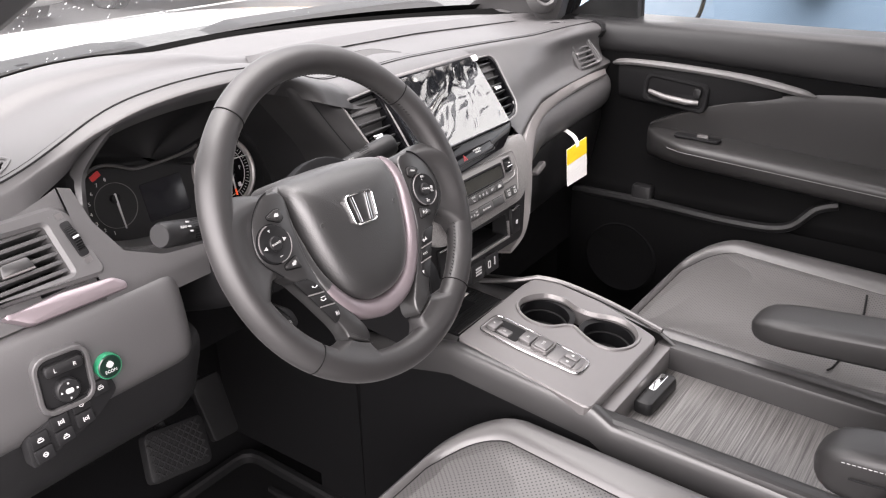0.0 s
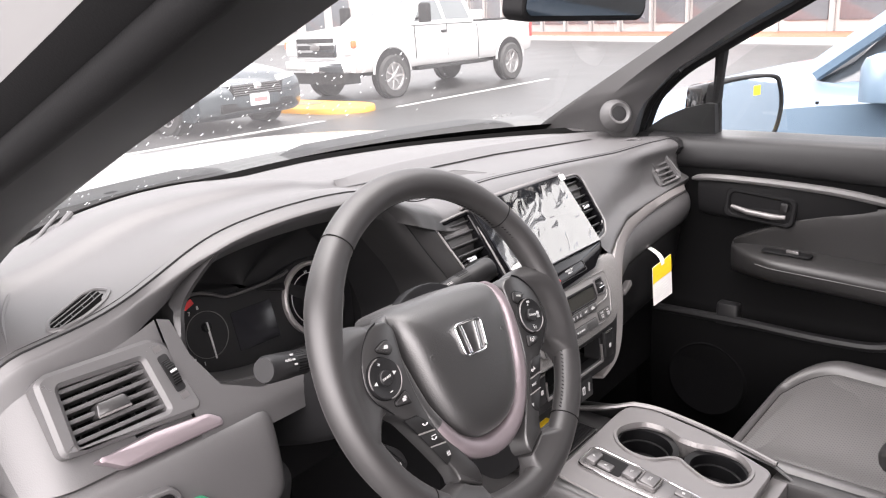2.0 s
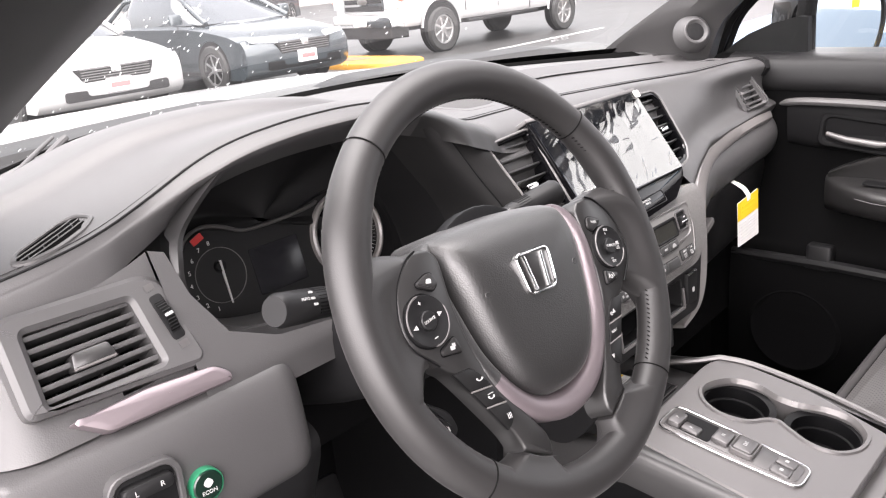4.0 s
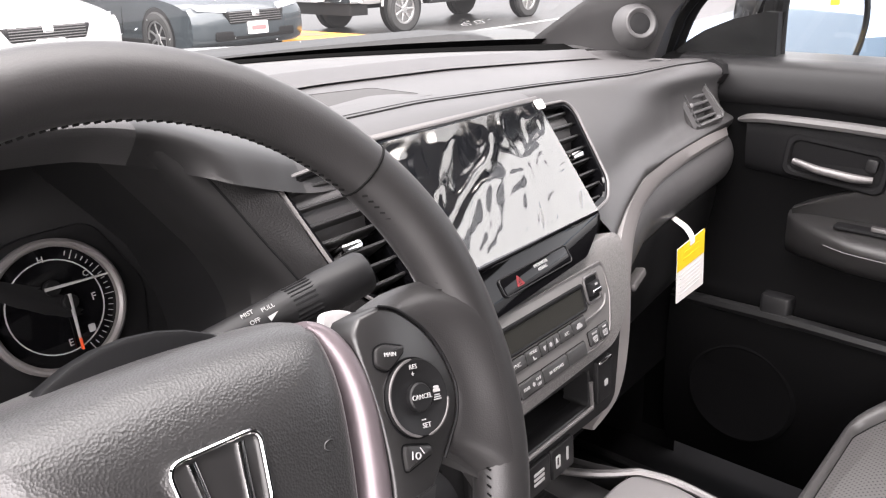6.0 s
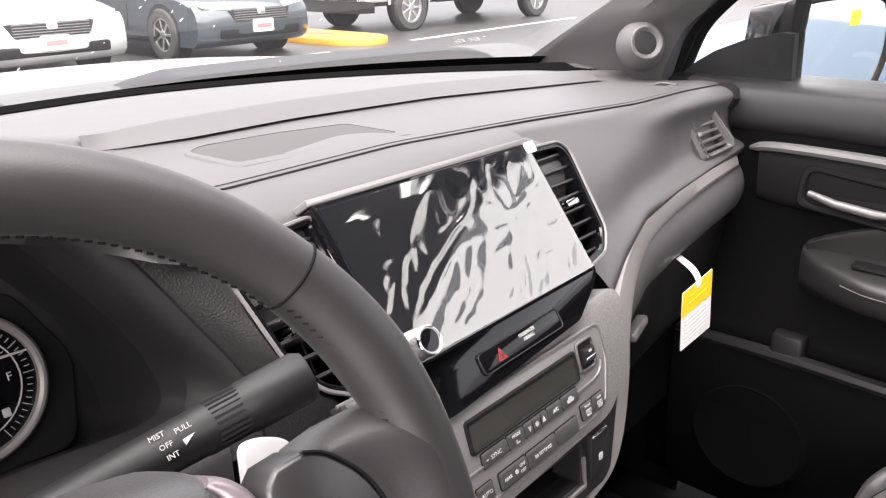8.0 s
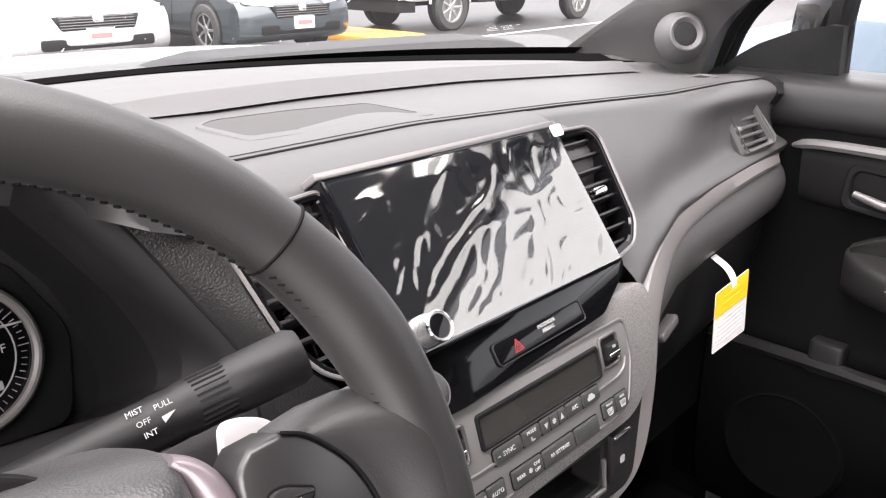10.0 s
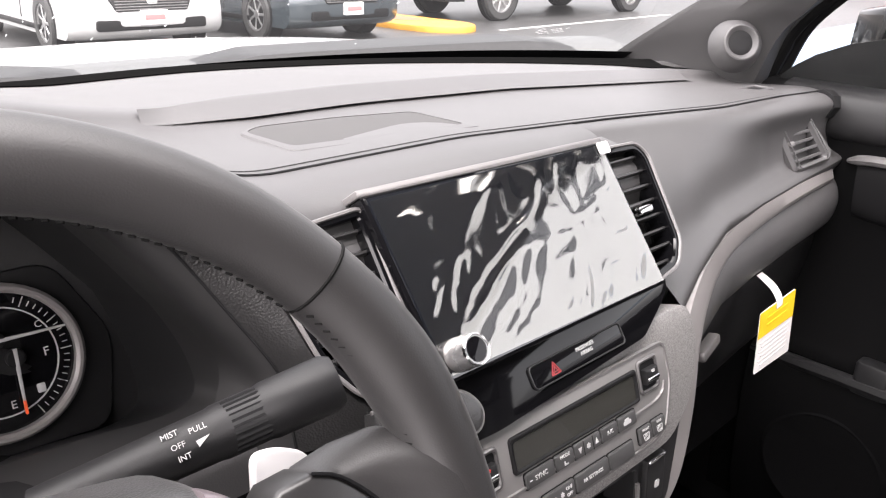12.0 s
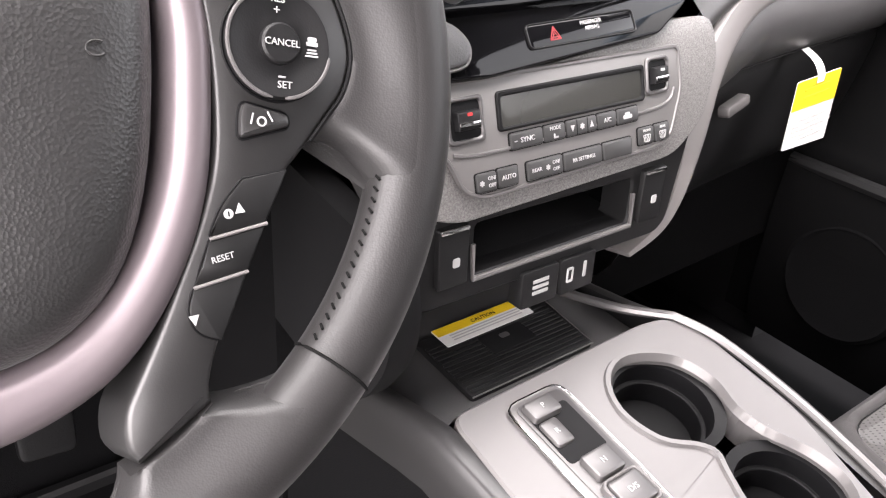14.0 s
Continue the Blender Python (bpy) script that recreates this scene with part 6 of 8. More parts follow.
# pedals
brake = thing("brake_pedal", "black rubber brake pedal with a diamond tread", "pedal", m=local((-0.437, 0.335, 0.712), (0.05, 0.5, 0.86), (1, 0, -0.18)))
part("pad", prism(rounded([(-0.055, -0.036), (0.050, -0.040), (0.056, 0.034), (-0.045, 0.038)], 0.012, 4), -0.012, 0.004, 0.004), RUBBER, brake)
for s in (-1, 1):
    for k in range(-6, 7):
        a_, b_ = np.array([k * 0.0125 - s * 0.03, -0.030]), np.array([k * 0.0125 + s * 0.03, 0.030])
        clipd = [p for p in (a_ + (b_ - a_) * f for f in np.linspace(0, 1, 13)) if abs(p[0]) < 0.046]
        if len(clipd) > 2:
            part("tread_rib", tube([(p[0], p[1], 0.004) for p in (clipd[0], clipd[-1])], 0.0016, 5), RUBBER, brake)
part("arm", tube([(0, 0.02, -0.01), (0, 0.12, -0.06), (0, 0.26, -0.05)], 0.010, 8), BLACK, brake)
acc = thing("accelerator_pedal", "long plain black accelerator pedal", "pedal", m=local((-0.318, 0.40, 0.685), (0.05, 0.5, 0.86), (1, 0, -0.1)))
part("pad", prism(rounded([(-0.024, -0.05), (0.026, -0.05), (0.030, 0.055), (-0.026, 0.055)], 0.008, 4), -0.010, 0.002, 0.003), RUBBER, acc)
part("arm", tube([(0, 0.04, -0.01), (0, 0.14, -0.06), (0, 0.24, -0.05)], 0.009, 8), BLACK, acc)

# passenger's door
door = thing("passenger_door", "closed black passenger door with padded armrest and silver trim", "door", m=at(-0.052, 0.010, 0.020))
panel = []
for y in np.linspace(0.36, -1.05, 60):
    panel.append([(x, y, z) for x, z in spline([(0.86, 1.150), (0.825, 1.149), (0.800, 1.136), (0.796, 1.10), (0.802, 1.03), (0.815, 0.95), (0.820, 0.86), (0.815, 0.78), (0.812, 0.74), (0.83, 0.60), (0.84, 0.42)], 4)])
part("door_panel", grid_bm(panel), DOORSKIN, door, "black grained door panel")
part("upper_roll", rings_bm([[(x, y, z) for x, z in spline([(0.90, 1.10), (0.90, 1.151), (0.84, 1.154), (0.800, 1.146), (0.788, 1.118), (0.790, 1.09 - 0.02 * min(1, max(0, (0.1 - y) / 0.4))), (0.82, 1.07)], 4)] for y in np.linspace(0.325, -1.05, 40)]), DARK, door, "padded door top")
sp_ = spline([(0.796, 0.215, 1.058), (0.788, 0.17, 1.066), (0.784, 0.05, 1.066), (0.784, -0.08, 1.059), (0.785, -0.17, 1.047), (0.792, -0.225, 1.036)], 6)
part("silver_blade", tube(sp_, np.interp(np.linspace(0, 1, len(sp_)), [0, 0.1, 0.7, 0.9, 1], [0.003, 0.007, 0.009, 0.008, 0.002]), 8), mat("dull_silver_blade", (0.10, 0.097, 0.097), 0.5, 0.2), door, "satin silver blade trim")
insert = []
for y in np.linspace(0.20, -0.16, 24):
    hgt = 0.075 * math.sqrt(max(0.02, 1 - ((y - 0.08) / 0.27) ** 2))
    insert.append([(x, y, z) for x, z in spline([(0.806, 1.058), (0.794, 1.052), (0.798, 1.05 - hgt * 0.6), (0.806, 1.05 - hgt), (0.82, 1.045 - hgt)], 3)])
part("upper_insert", grid_bm(insert), BLACK, door)
MD = local((0.797, 0.064, 1.008), (0, 0, 1), (0, -1, -0.10))
hb = part("handle_cup", hoop(rrect(0.150, 0.066, 0.016, 6), rrect(0.128, 0.046, 0.012, 6), -0.012, 0.006, 0.003, MD), BLACK, door, "black inner door handle cup")
part("cup_back", prism(rrect(0.136, 0.054, 0.012), -0.004, -0.001, 0, MD), BLACK, hb)
part("door_handle", tube([(-0.058, -0.008, 0.006), (-0.02, -0.012, 0.012), (0.03, -0.012, 0.012), (0.056, -0.010, 0.006)], [0.005, 0.0065, 0.007, 0.005], 10, m=MD), SATIN, hb, "satin chrome door handle")
part("lock_tab", slab(0.016, 0.020, 0, 0.008, 0.002, 0.004, 0.050, 0.010, MD), DARK, hb)
arm = []
for y in np.linspace(0.125, -0.95, 50):
    f = min(1, math.sqrt(max(0, (0.13 - y) / 0.12)))
    top = 0.918 - 0.05 * max(0, min(1, (-0.0 - y) / 0.5)) * 0.5
    arm.append([(0.83 - (0.83 - x) * f, y, z) for x, z in spline([(0.83, top + 0.006), (0.77, top + 0.002), (0.728, top - 0.004), (0.722, top - 0.022), (0.735, top - 0.05), (0.775, top - 0.066), (0.83, top - 0.075)], 4)])
armo = part("armrest", grid_bm(arm), LEATHER, door, "black leather armrest with pale stitching")
part("stitching", tube([(0.83 - (0.83 - 0.7205) * min(1, math.sqrt(max(0, (0.13 - y) / 0.12))), y, 0.918 - 0.05 * max(0, min(1, -y / 0.5)) * 0.5 - 0.019) for y in np.linspace(0.05, -0.95, 60)], 0.0008, 5), mat("dull_thread", (0.12, 0.12, 0.12), 0.8), armo)
arc = []
for y in np.linspace(0.118, -0.95, 50):
    zt_ = 0.925 + 0.125 * math.sin(min(1, (0.12 - y) / 0.52) * math.pi / 2) ** 0.8
    arc.append([(x, y, z) for x, z in spline([(0.812, zt_ + 0.003), (0.800, zt_), (0.803, zt_ * 0.5 + 0.46), (0.812, 0.90)], 3)])
part("armrest_bolster", grid_bm(arc), LEATHER, door, "soft padded upper insert")
wsw = part("window_switch", slab(0.100, 0.026, 0, 0.004, 0.0015, 0.006, 0, 0, local((0.770, -0.005, 0.921), (1, 0, 0), (0, -1, -0.02))), BLACK, door)
part("switch_tab", slab(0.026, 0.010, 0.003, 0.010, 0.002, 0.003, 0.012, 0, local((0.770, -0.005, 0.921), (1, 0, 0), (0, -1, -0.02))), GUN, wsw)
part("pocket_lip", tube(spline([(0.800, 0.30, 0.735), (0.790, 0.10, 0.742), (0.786, -0.10, 0.740), (0.788, -0.21, 0.752), (0.800, -0.26, 0.800), (0.81, -0.30, 0.815)], 5), 0.011, 8), DARK, door, "moulded map pocket edge")
part("pocket_divider", slab(0.03, 0.05, 0, 0.05, 0.006, 0.008, 0, 0, at(0.80, 0.12, 0.73)), DARK, door)
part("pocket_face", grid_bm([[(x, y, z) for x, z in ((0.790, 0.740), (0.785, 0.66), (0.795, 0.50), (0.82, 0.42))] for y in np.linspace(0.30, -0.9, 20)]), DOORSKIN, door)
part("speaker", lathe([(0.095, -0.01), (0.095, 0.008), (0.088, 0.012), (0.080, 0.009), (0.001, 0.009)], 36, local((0.796, 0.16, 0.585), (0, 0, 1), (0, -1, 0))), CARPET, door, "dark round door speaker")
# mirror sail and quarter
part("mirror_sail", prism([(0.36, 1.125), (0.18, 1.125), (0.185, 1.219), (0.205, 1.2195), (0.256, 1.207), (0.30, 1.188), (0.326, 1.171), (0.345, 1.155)], 0.832, 0.86, 0.004, Matrix(((0, 0, 1, 0), (1, 0, 0, 0), (0, 1, 0, 0), (0, 0, 0, 1)))), BLACK, door, "black triangular mirror sail")
part("quarter_post", tube([(0.860, 0.188, 1.14), (0.858, 0.190, 1.22), (0.855, 0.186, 1.28), (0.845, 0.178, 1.345)], [0.011, 0.010, 0.012, 0.015], 8), BLACK, door, "black post of the quarter window")
part("window_frame", tube(spline([(0.884, 0.392, 1.10), (0.882, 0.374, 1.139), (0.874, 0.344, 1.212), (0.865, 0.310, 1.252), (0.854, 0.256, 1.296), (0.840, 0.180, 1.338), (0.826, 0.108, 1.376), (0.806, 0.022, 1.419), (0.780, -0.076, 1.469), (0.755, -0.25, 1.545), (0.742, -0.5, 1.575), (0.742, -0.95, 1.57), (0.85, -1.03, 1.13)], 5), 0.012, 8), BLACK, door, "black window frame")
part("frame_seal", tube(spline([(0.862, 0.398, 1.10), (0.858, 0.376, 1.150), (0.850, 0.350, 1.205), (0.842, 0.318, 1.245), (0.832, 0.266, 1.290)], 5), [0.012] * 10 + [0.009] * 10 + [0.004], 8), RUBBER, door, "black rubber frame seal")
wg = part("window_glass", grid_bm([[(0.835, y, 1.14) for y in np.linspace(0.38, -1.0, 12)], [(0.79 - 0.02, min(y, 0.06), 1.36) for y in np.linspace(0.38, -1.0, 12)], [(0.70, min(y, -0.2), 1.57) for y in np.linspace(0.38, -1.0, 12)]]), GLASS, door, "clear side window")
wg.visible_shadow = False

# pillars
def pillar(G, I, Q, E_, material, label):
    p = thing("a_pillar", label, "pillar", kind="structure")
    sec = []
    def even(pts):
        s = spline(pts, 6)
        t = np.linspace(0, len(s) - 1, 32)
        return np.stack([np.interp(t, np.arange(len(s)), s[:, k]) for k in range(3)], 1)
    for g, i, q, e in zip(even(G), even(I), even(Q), even(E_)):
        inn = np.array([-0.010 if g[0] > 0 else 0.010, -0.006, -0.010])
        sec.append([tuple(v) for v in (g, (g + i) / 2 + inn, i, (i + q) / 2 + inn * 1.2, q, e)])
    part("pillar_trim", rings_bm(sec), material, p, "smooth grey pillar trim")
    return p
pil = pillar([(0.735, 0.66, 1.150), (0.715, 0.56, 1.215), (0.69, 0.30, 1.37), (0.66, 0.0, 1.55), (0.64, -0.16, 1.62)],
             [(0.752, 0.419, 1.140), (0.728, 0.367, 1.238), (0.712, 0.327, 1.283), (0.700, 0.277, 1.337), (0.690, 0.206, 1.387), (0.672, 0.115, 1.443), (0.635, -0.043, 1.519), (0.61, -0.22, 1.59)],
             [(0.790, 0.386, 1.140), (0.782, 0.354, 1.240), (0.776, 0.315, 1.278), (0.768, 0.260, 1.325), (0.755, 0.186, 1.364), (0.742, 0.117, 1.403), (0.724, 0.032, 1.445), (0.700, -0.063, 1.494), (0.67, -0.22, 1.565)],
             [(0.82, 0.60, 1.14), (0.805, 0.50, 1.23), (0.785, 0.33, 1.345), (0.765, 0.18, 1.43), (0.74, 0.0, 1.53), (0.70, -0.2, 1.63)], PAD, "grey windscreen pillar trim with a tweeter")
MTW = local((0.690, 0.378, 1.224), (0.1, 0.35, 0.93), (0.80, -0.60, 0.10)) @ Matrix.Diagonal((0.86, 0.86, 0.8, 1))
tw_ = part("tweeter", lathe([(0.044, -0.03), (0.038, -0.008), (0.031, -0.001), (0.0295, 0.003), (0.027, 0.0042), (0.0225, 0.002), (0.0195, -0.003), (0.017, -0.004)], 40, MTW, False), PAD2, pil, "round tweeter housing")
part("tweeter_grille", lathe([(0.0215, -0.008), (0.0200, -0.0020), (0.012, 0.0005), (0.0085, -0.0005), (0.001, 0.001)], 30, MTW), BLACK, tw_, "black domed tweeter grille")
lq = [(-0.790, 0.46, 1.13), (-0.752, 0.34, 1.265), (-0.713, 0.15, 1.358), (-0.695, 0.0, 1.424), (-0.684, -0.10, 1.468), (-0.668, -0.28, 1.54)]
lpil = pillar([(-0.735, 0.66, 1.150), (-0.712, 0.50, 1.25), (-0.69, 0.30, 1.37), (-0.665, 0.08, 1.50), (-0.655, -0.02, 1.55), (-0.63, -0.20, 1.62)],
              [(-0.700, 0.44, 1.150), (-0.640, 0.34, 1.265), (-0.588, 0.17, 1.368), (-0.570, 0.05, 1.425), (-0.562, -0.05, 1.470), (-0.55, -0.22, 1.55)],
              lq, [(-0.80, 0.62, 1.14), (-0.775, 0.46, 1.28), (-0.745, 0.26, 1.40), (-0.72, 0.08, 1.50), (-0.71, -0.02, 1.55), (-0.69, -0.2, 1.62)], DARK, "dark grey windscreen pillar trim beside the open door")
part("seal_lip", rings_bm([[Vector(p) + Vector(o) for o in ((-0.006, 0.002, 0.006), (-0.026, -0.003, 0.017), (-0.041, 0.010, 0.027), (-0.02, 0.05, 0.03))] for p in spline(lq + [(-0.67, -0.9, 1.575)], 5)]), RUBBER, lpil, "black rubber lip beside the seal")
part("door_seal", tube(spline([(x - 0.010, y - 0.004, z + 0.008) for x, y, z in lq] + [(-0.67, -0.9, 1.575)], 5), 0.0145, 10), RUBBER, lpil, "black rubber door seal")
part("body_flange", rings_bm([[Vector(p) + Vector(o) for o in ((-0.039, 0.014, 0.024), (-0.046, 0.012, 0.031), (-0.060, 0.008, 0.046), (-0.150, 0.07, 0.09), (-0.150, 0.12, 0.09), (-0.02, 0.05, 0.03))] for p in spline(lq + [(-0.67, -0.9, 1.575)], 5)]), WHITE_PAINT, lpil, "white painted door frame")

# windscreen and bonnet
ws = thing("windscreen", "raked clear windscreen with a few raindrops", "windscreen", kind="structure")
def ws_pt(u, v):
    x = 0.735 * u
    yb, yt_ = 0.80 - 0.17 * u * u, -0.10 - 0.05 * u * u
    z = 1.172 + (1.625 - 1.172) * v + 0.02 * math.sin(v * math.pi) - 0.02 * u * u
    return (x * (1 - 0.12 * v) + XC, yb + (yt_ - yb) * v, z)
glass_ = part("pane", grid_bm([[ws_pt(u, v) for v in np.linspace(0, 1, 16)] for u in np.linspace(-1, 1, 24)]), SCREEN_GLASS, ws)
glass_.visible_shadow = False
part("black_band", grid_bm([[tuple(Vector(ws_pt(u, v)) + Vector((0, -0.004, -0.004))) for v in (0.0, 0.03, 0.075)] for u in np.linspace(-1, 1, 30)]), BLACK, ws, "black printed band")
rng = random.Random(4)
drops = []
for k in range(2200):
    u, v = rng.uniform(-0.95, 0.35), rng.uniform(0.08, 0.8)
    if rng.random() > math.exp(-2.1 * (u + 0.95)):
        continue
    c = Vector(ws_pt(u, v)) + Vector((0, 0.002, 0.003))
    r = rng.uniform(0.00035, 0.0008)
    drops.append(tube([c, c + Vector((rng.uniform(-0.3, 0.3), -0.82, 0.5)) * r * rng.uniform(2, 9)], [r, r * 0.6], 6))
part("raindrops", join(*drops), mat("water_drop", (0.75, 0.77, 0.78), 0.05, coat=1.0), ws)
part("inspection_mark", join(*[slab(0.006, 0.0025, 0, 0.0005, 0, 0.0005, 0.009 * i, 0.006 * j, Matrix.Translation(Vector(ws_pt(0.70, 0.12)) + Vector((0, -0.006, 0))) @ local((0, 0, 0), (-0.1, -0.85, 0.5), (1, 0, 0))) for i in range(8) for j in range(3) if (i + j) % 4]), GREY_INK, ws, "small dotted print")
bonnet = thing("bonnet", "white painted bonnet and grey cowl of the vehicle", "bonnet")
bn = []
for x in np.linspace(-0.86, 0.86, 24):
    u = abs(x) / 0.86
    bn.append([(x, y, z - 0.05 * u ** 3) for y, z in spline([(0.95 - 0.14 * u * u, 1.15), (0.97 - 0.14 * u * u, 1.180), (1.25, 1.168), (1.6, 1.130), (1.95, 1.05), (2.10, 0.97), (2.13, 0.80)], 4)])
part("bonnet_skin", grid_bm(bn), WHITE_PAINT, bonnet)
cw = []
for x in np.linspace(-0.80, 0.80, 30):
    u = abs(x) / 0.80
    cw.append([(x, y - 0.17 * u * u, z) for y, z in spline([(0.79, 1.172), (0.83, 1.188), (0.88, 1.193), (0.93, 1.186), (0.99, 1.14)], 3)])
part("cowl", grid_bm(cw), mat("grey_cowl", (0.055, 0.057, 0.057), 0.5, grain=0.4, size=500), bonnet, "grey plastic cowl")
for x0, x1 in ((-0.70, -0.05), (0.10, 0.70)):
    wc = []
    for x in np.linspace(x0, x1, 16):
        u, e_ = abs(x) / 0.80, min(1.0, min(x - x0, x1 - x) / 0.07)
        wc.append([(x, y - 0.17 * u * u, z) for y, z in ((0.80, 1.180), (0.815, 1.186 + 0.012 * e_), (0.86 + 0.02 * e_, 1.193 + 0.010 * e_), (0.90 + 0.01 * e_, 1.186))])
    part("wiper_cover", grid_bm(wc), DARK, bonnet, "dark plastic wiper cover")
for x, y in ((-0.30, 0.84), (0.20, 0.87)):
    part("washer_nozzle", prism(rrect(0.032, 0.02, 0.007), 0.0, 0.016, 0.006, pose(x, y - 0.03, 1.184, 0, 0, 10)), BLACK, bonnet)
for x0, x1 in ((-0.62, 0.02), (0.02, 0.60)):
    wb = part("wiper_blade", tube([(x0, 0.80 - 0.17 * (x0 / 0.8) ** 2 + 0.01, 1.178), (x1, 0.80 - 0.17 * (x1 / 0.8) ** 2 + 0.02, 1.178)], 0.009, 8), BLACK, bonnet, "black wiper blade")
for s in (-1, 1):
    fender = [[(s * (0.86 + d_), y, z - 0.02) for d_, z in ((-0.02, 1.08), (0.03, 1.06), (0.10, 0.96), (0.12, 0.70))] for y in np.linspace(0.50, 2.1, 10)]
    part("wing", grid_bm(fender), WHITE_PAINT, bonnet)

# roof and rear of the cabin
roof = thing("roof", "grey cloth headliner under the roof", "roof", kind="structure")
rf = [[(x, y, z - 0.05 * (x / 0.7) ** 4) for y, z in spline([(-0.10, 1.615), (-0.25, 1.66), (-0.8, 1.70), (-1.5, 1.68), (-1.9, 1.60)], 3)] for x in np.linspace(-0.72, 0.72, 14)]
part("headliner", shell(rf, (0, 0, 0.03)), HEADLINER, roof)
rear = thing("rear_cabin", "dark rear bench and cabin sides", "cabin", kind="structure")
part("bench", prism(rrect(1.35, 0.25, 0.05, 5, 0, -1.45), 0.40, 1.25, 0.03), SEAT, rear)
part("bench_cushion", prism(rrect(1.35, 0.55, 0.08, 5, 0, -1.15), 0.40, 0.74, 0.04), SEAT, rear)
part("back_panel", prism([(-0.80, -1.9), (0.80, -1.9), (0.80, -1.86), (-0.80, -1.86)], 0.40, 1.18), DARK, rear)
part("side_panel", prism([(0.80, -1.9), (0.86, -1.9), (0.86, -1.05), (0.80, -1.05)], 0.40, 1.15), DARK, rear)
part("side_panel", prism([(-0.86, -1.9), (-0.80, -1.9), (-0.80, -1.05), (-0.86, -1.05)], 0.40, 1.15), DARK, rear)
for s in (-1, 1):
    part("b_pillar", rings_bm([[(s * x, y, z) for x, y in ((0.70 + k, -0.96), (0.80 + k, -0.96), (0.80 + k, -1.08), (0.70 + k, -1.08))] for z, k in ((0.40, 0.04), (1.15, 0.04), (1.62, -0.09))]), DARK, rear)
for s in (-1, 1):
    part("rear_window", prism([(s * 0.80, -1.9), (s * 0.82, -1.9), (s * 0.82, -1.05), (s * 0.80, -1.05)][::s], 1.15, 1.60), CARGLASS, rear, "dark tinted rear side window")
part("back_window", prism([(-0.78, -1.89), (0.78, -1.89), (0.78, -1.87), (-0.78, -1.87)], 1.18, 1.62), CARGLASS, rear, "dark tinted back window")
sill = thing("door_sill", "white painted sill and door frame of the open driver's door", "door frame", kind="structure")
part("sill", prism(rrect(0.12, 1.55, 0.03, 5, -0.80, -0.30), 0.34, 0.46, 0.02), WHITE_PAINT, sill)
part("front_post", rings_bm([[(-x, y + k, z) for x, y in ((0.79, 0.24), (0.83, 0.20), (0.88, 0.26), (0.88, 0.50), (0.79, 0.46))] for z, k in ((0.40, 0.22), (0.80, 0.20), (1.05, 0.22), (1.12, 0.26))]), WHITE_PAINT, sill, "white painted hinge post")

# interior mirror
rvm = thing("interior_mirror", "black interior mirror hanging before the windscreen", "mirror", m=local((0.092, 0.12, 1.470), (0, -0.10, 1), (1, -0.12, -0.02)) @ Matrix.Diagonal((0.84, 1, 1, 1)))
part("housing", prism(rounded([(-0.175, -0.020), (-0.160, -0.030), (0.160, -0.034), (0.175, -0.020), (0.170, 0.040), (-0.168, 0.042)], 0.015, 5), -0.03, 0.004, 0.006), BLACK, rvm, "black housing")
# glass colour lowered to stand for the dark cabin reflected in it
part("mirror_glass", prism(rounded([(-0.166, -0.015), (-0.154, -0.022), (0.154, -0.026), (0.166, -0.014), (0.160, 0.034), (-0.160, 0.036)], 0.012, 5), 0.004, 0.0052), mat("dark_reflection_mirror", (0.055, 0.057, 0.06), 0.03, 1.0, vary=0.02), rvm, "mirror glass, dark reflection put into its colour")
part("stem", tube([(0, 0.02, -0.03), (0, 0.06, -0.06), (0, 0.12, -0.05)], 0.012, 8), BLACK, rvm)

# passenger's door mirror outside
dm = thing("door_mirror", "outside door mirror with a yellow sticker on its glass", "mirror", m=local((0.944, 0.185, 1.207), (0, 0, 1), (0.93, -0.35, 0)) @ Matrix.Diagonal((0.95, 0.93, 1, 1)))
sh_ = spline([(-0.118, -0.075), (-0.122, 0.05), (-0.09, 0.078), (0.08, 0.080), (0.118, 0.05), (0.125, -0.02), (0.085, -0.085), (-0.05, -0.092)], 5, True)
part("housing", rings_bm([[(x, y, z) for x, y in np.array(sh_) * k] for k, z in ((0.55, -0.12), (0.85, -0.09), (1.0, -0.02), (1.02, 0.004), (0.93, 0.006))]), GLOSS, dm)
part("mirror_rim", hoop(np.array(sh_) * 1.03, np.array(sh_) * 0.92, -0.01, 0.010, 0.003), BLACK, dm, "black rim beaded with rain")
part("mirror_glass", prism(np.array(sh_) * 0.94, 0.0045, 0.0065), MIRROR, dm)
part("sticker", slab(0.024, 0.024, 0.0065, 0.0072, 0, 0.002, 0.03, 0.046), YELLOW, dm, "yellow square sticker")
part("foot", tube([(-0.10, -0.06, -0.03), (-0.18, -0.07, -0.02), (-0.25, -0.06, 0.0)], 0.022, 8), BLACK, dm)

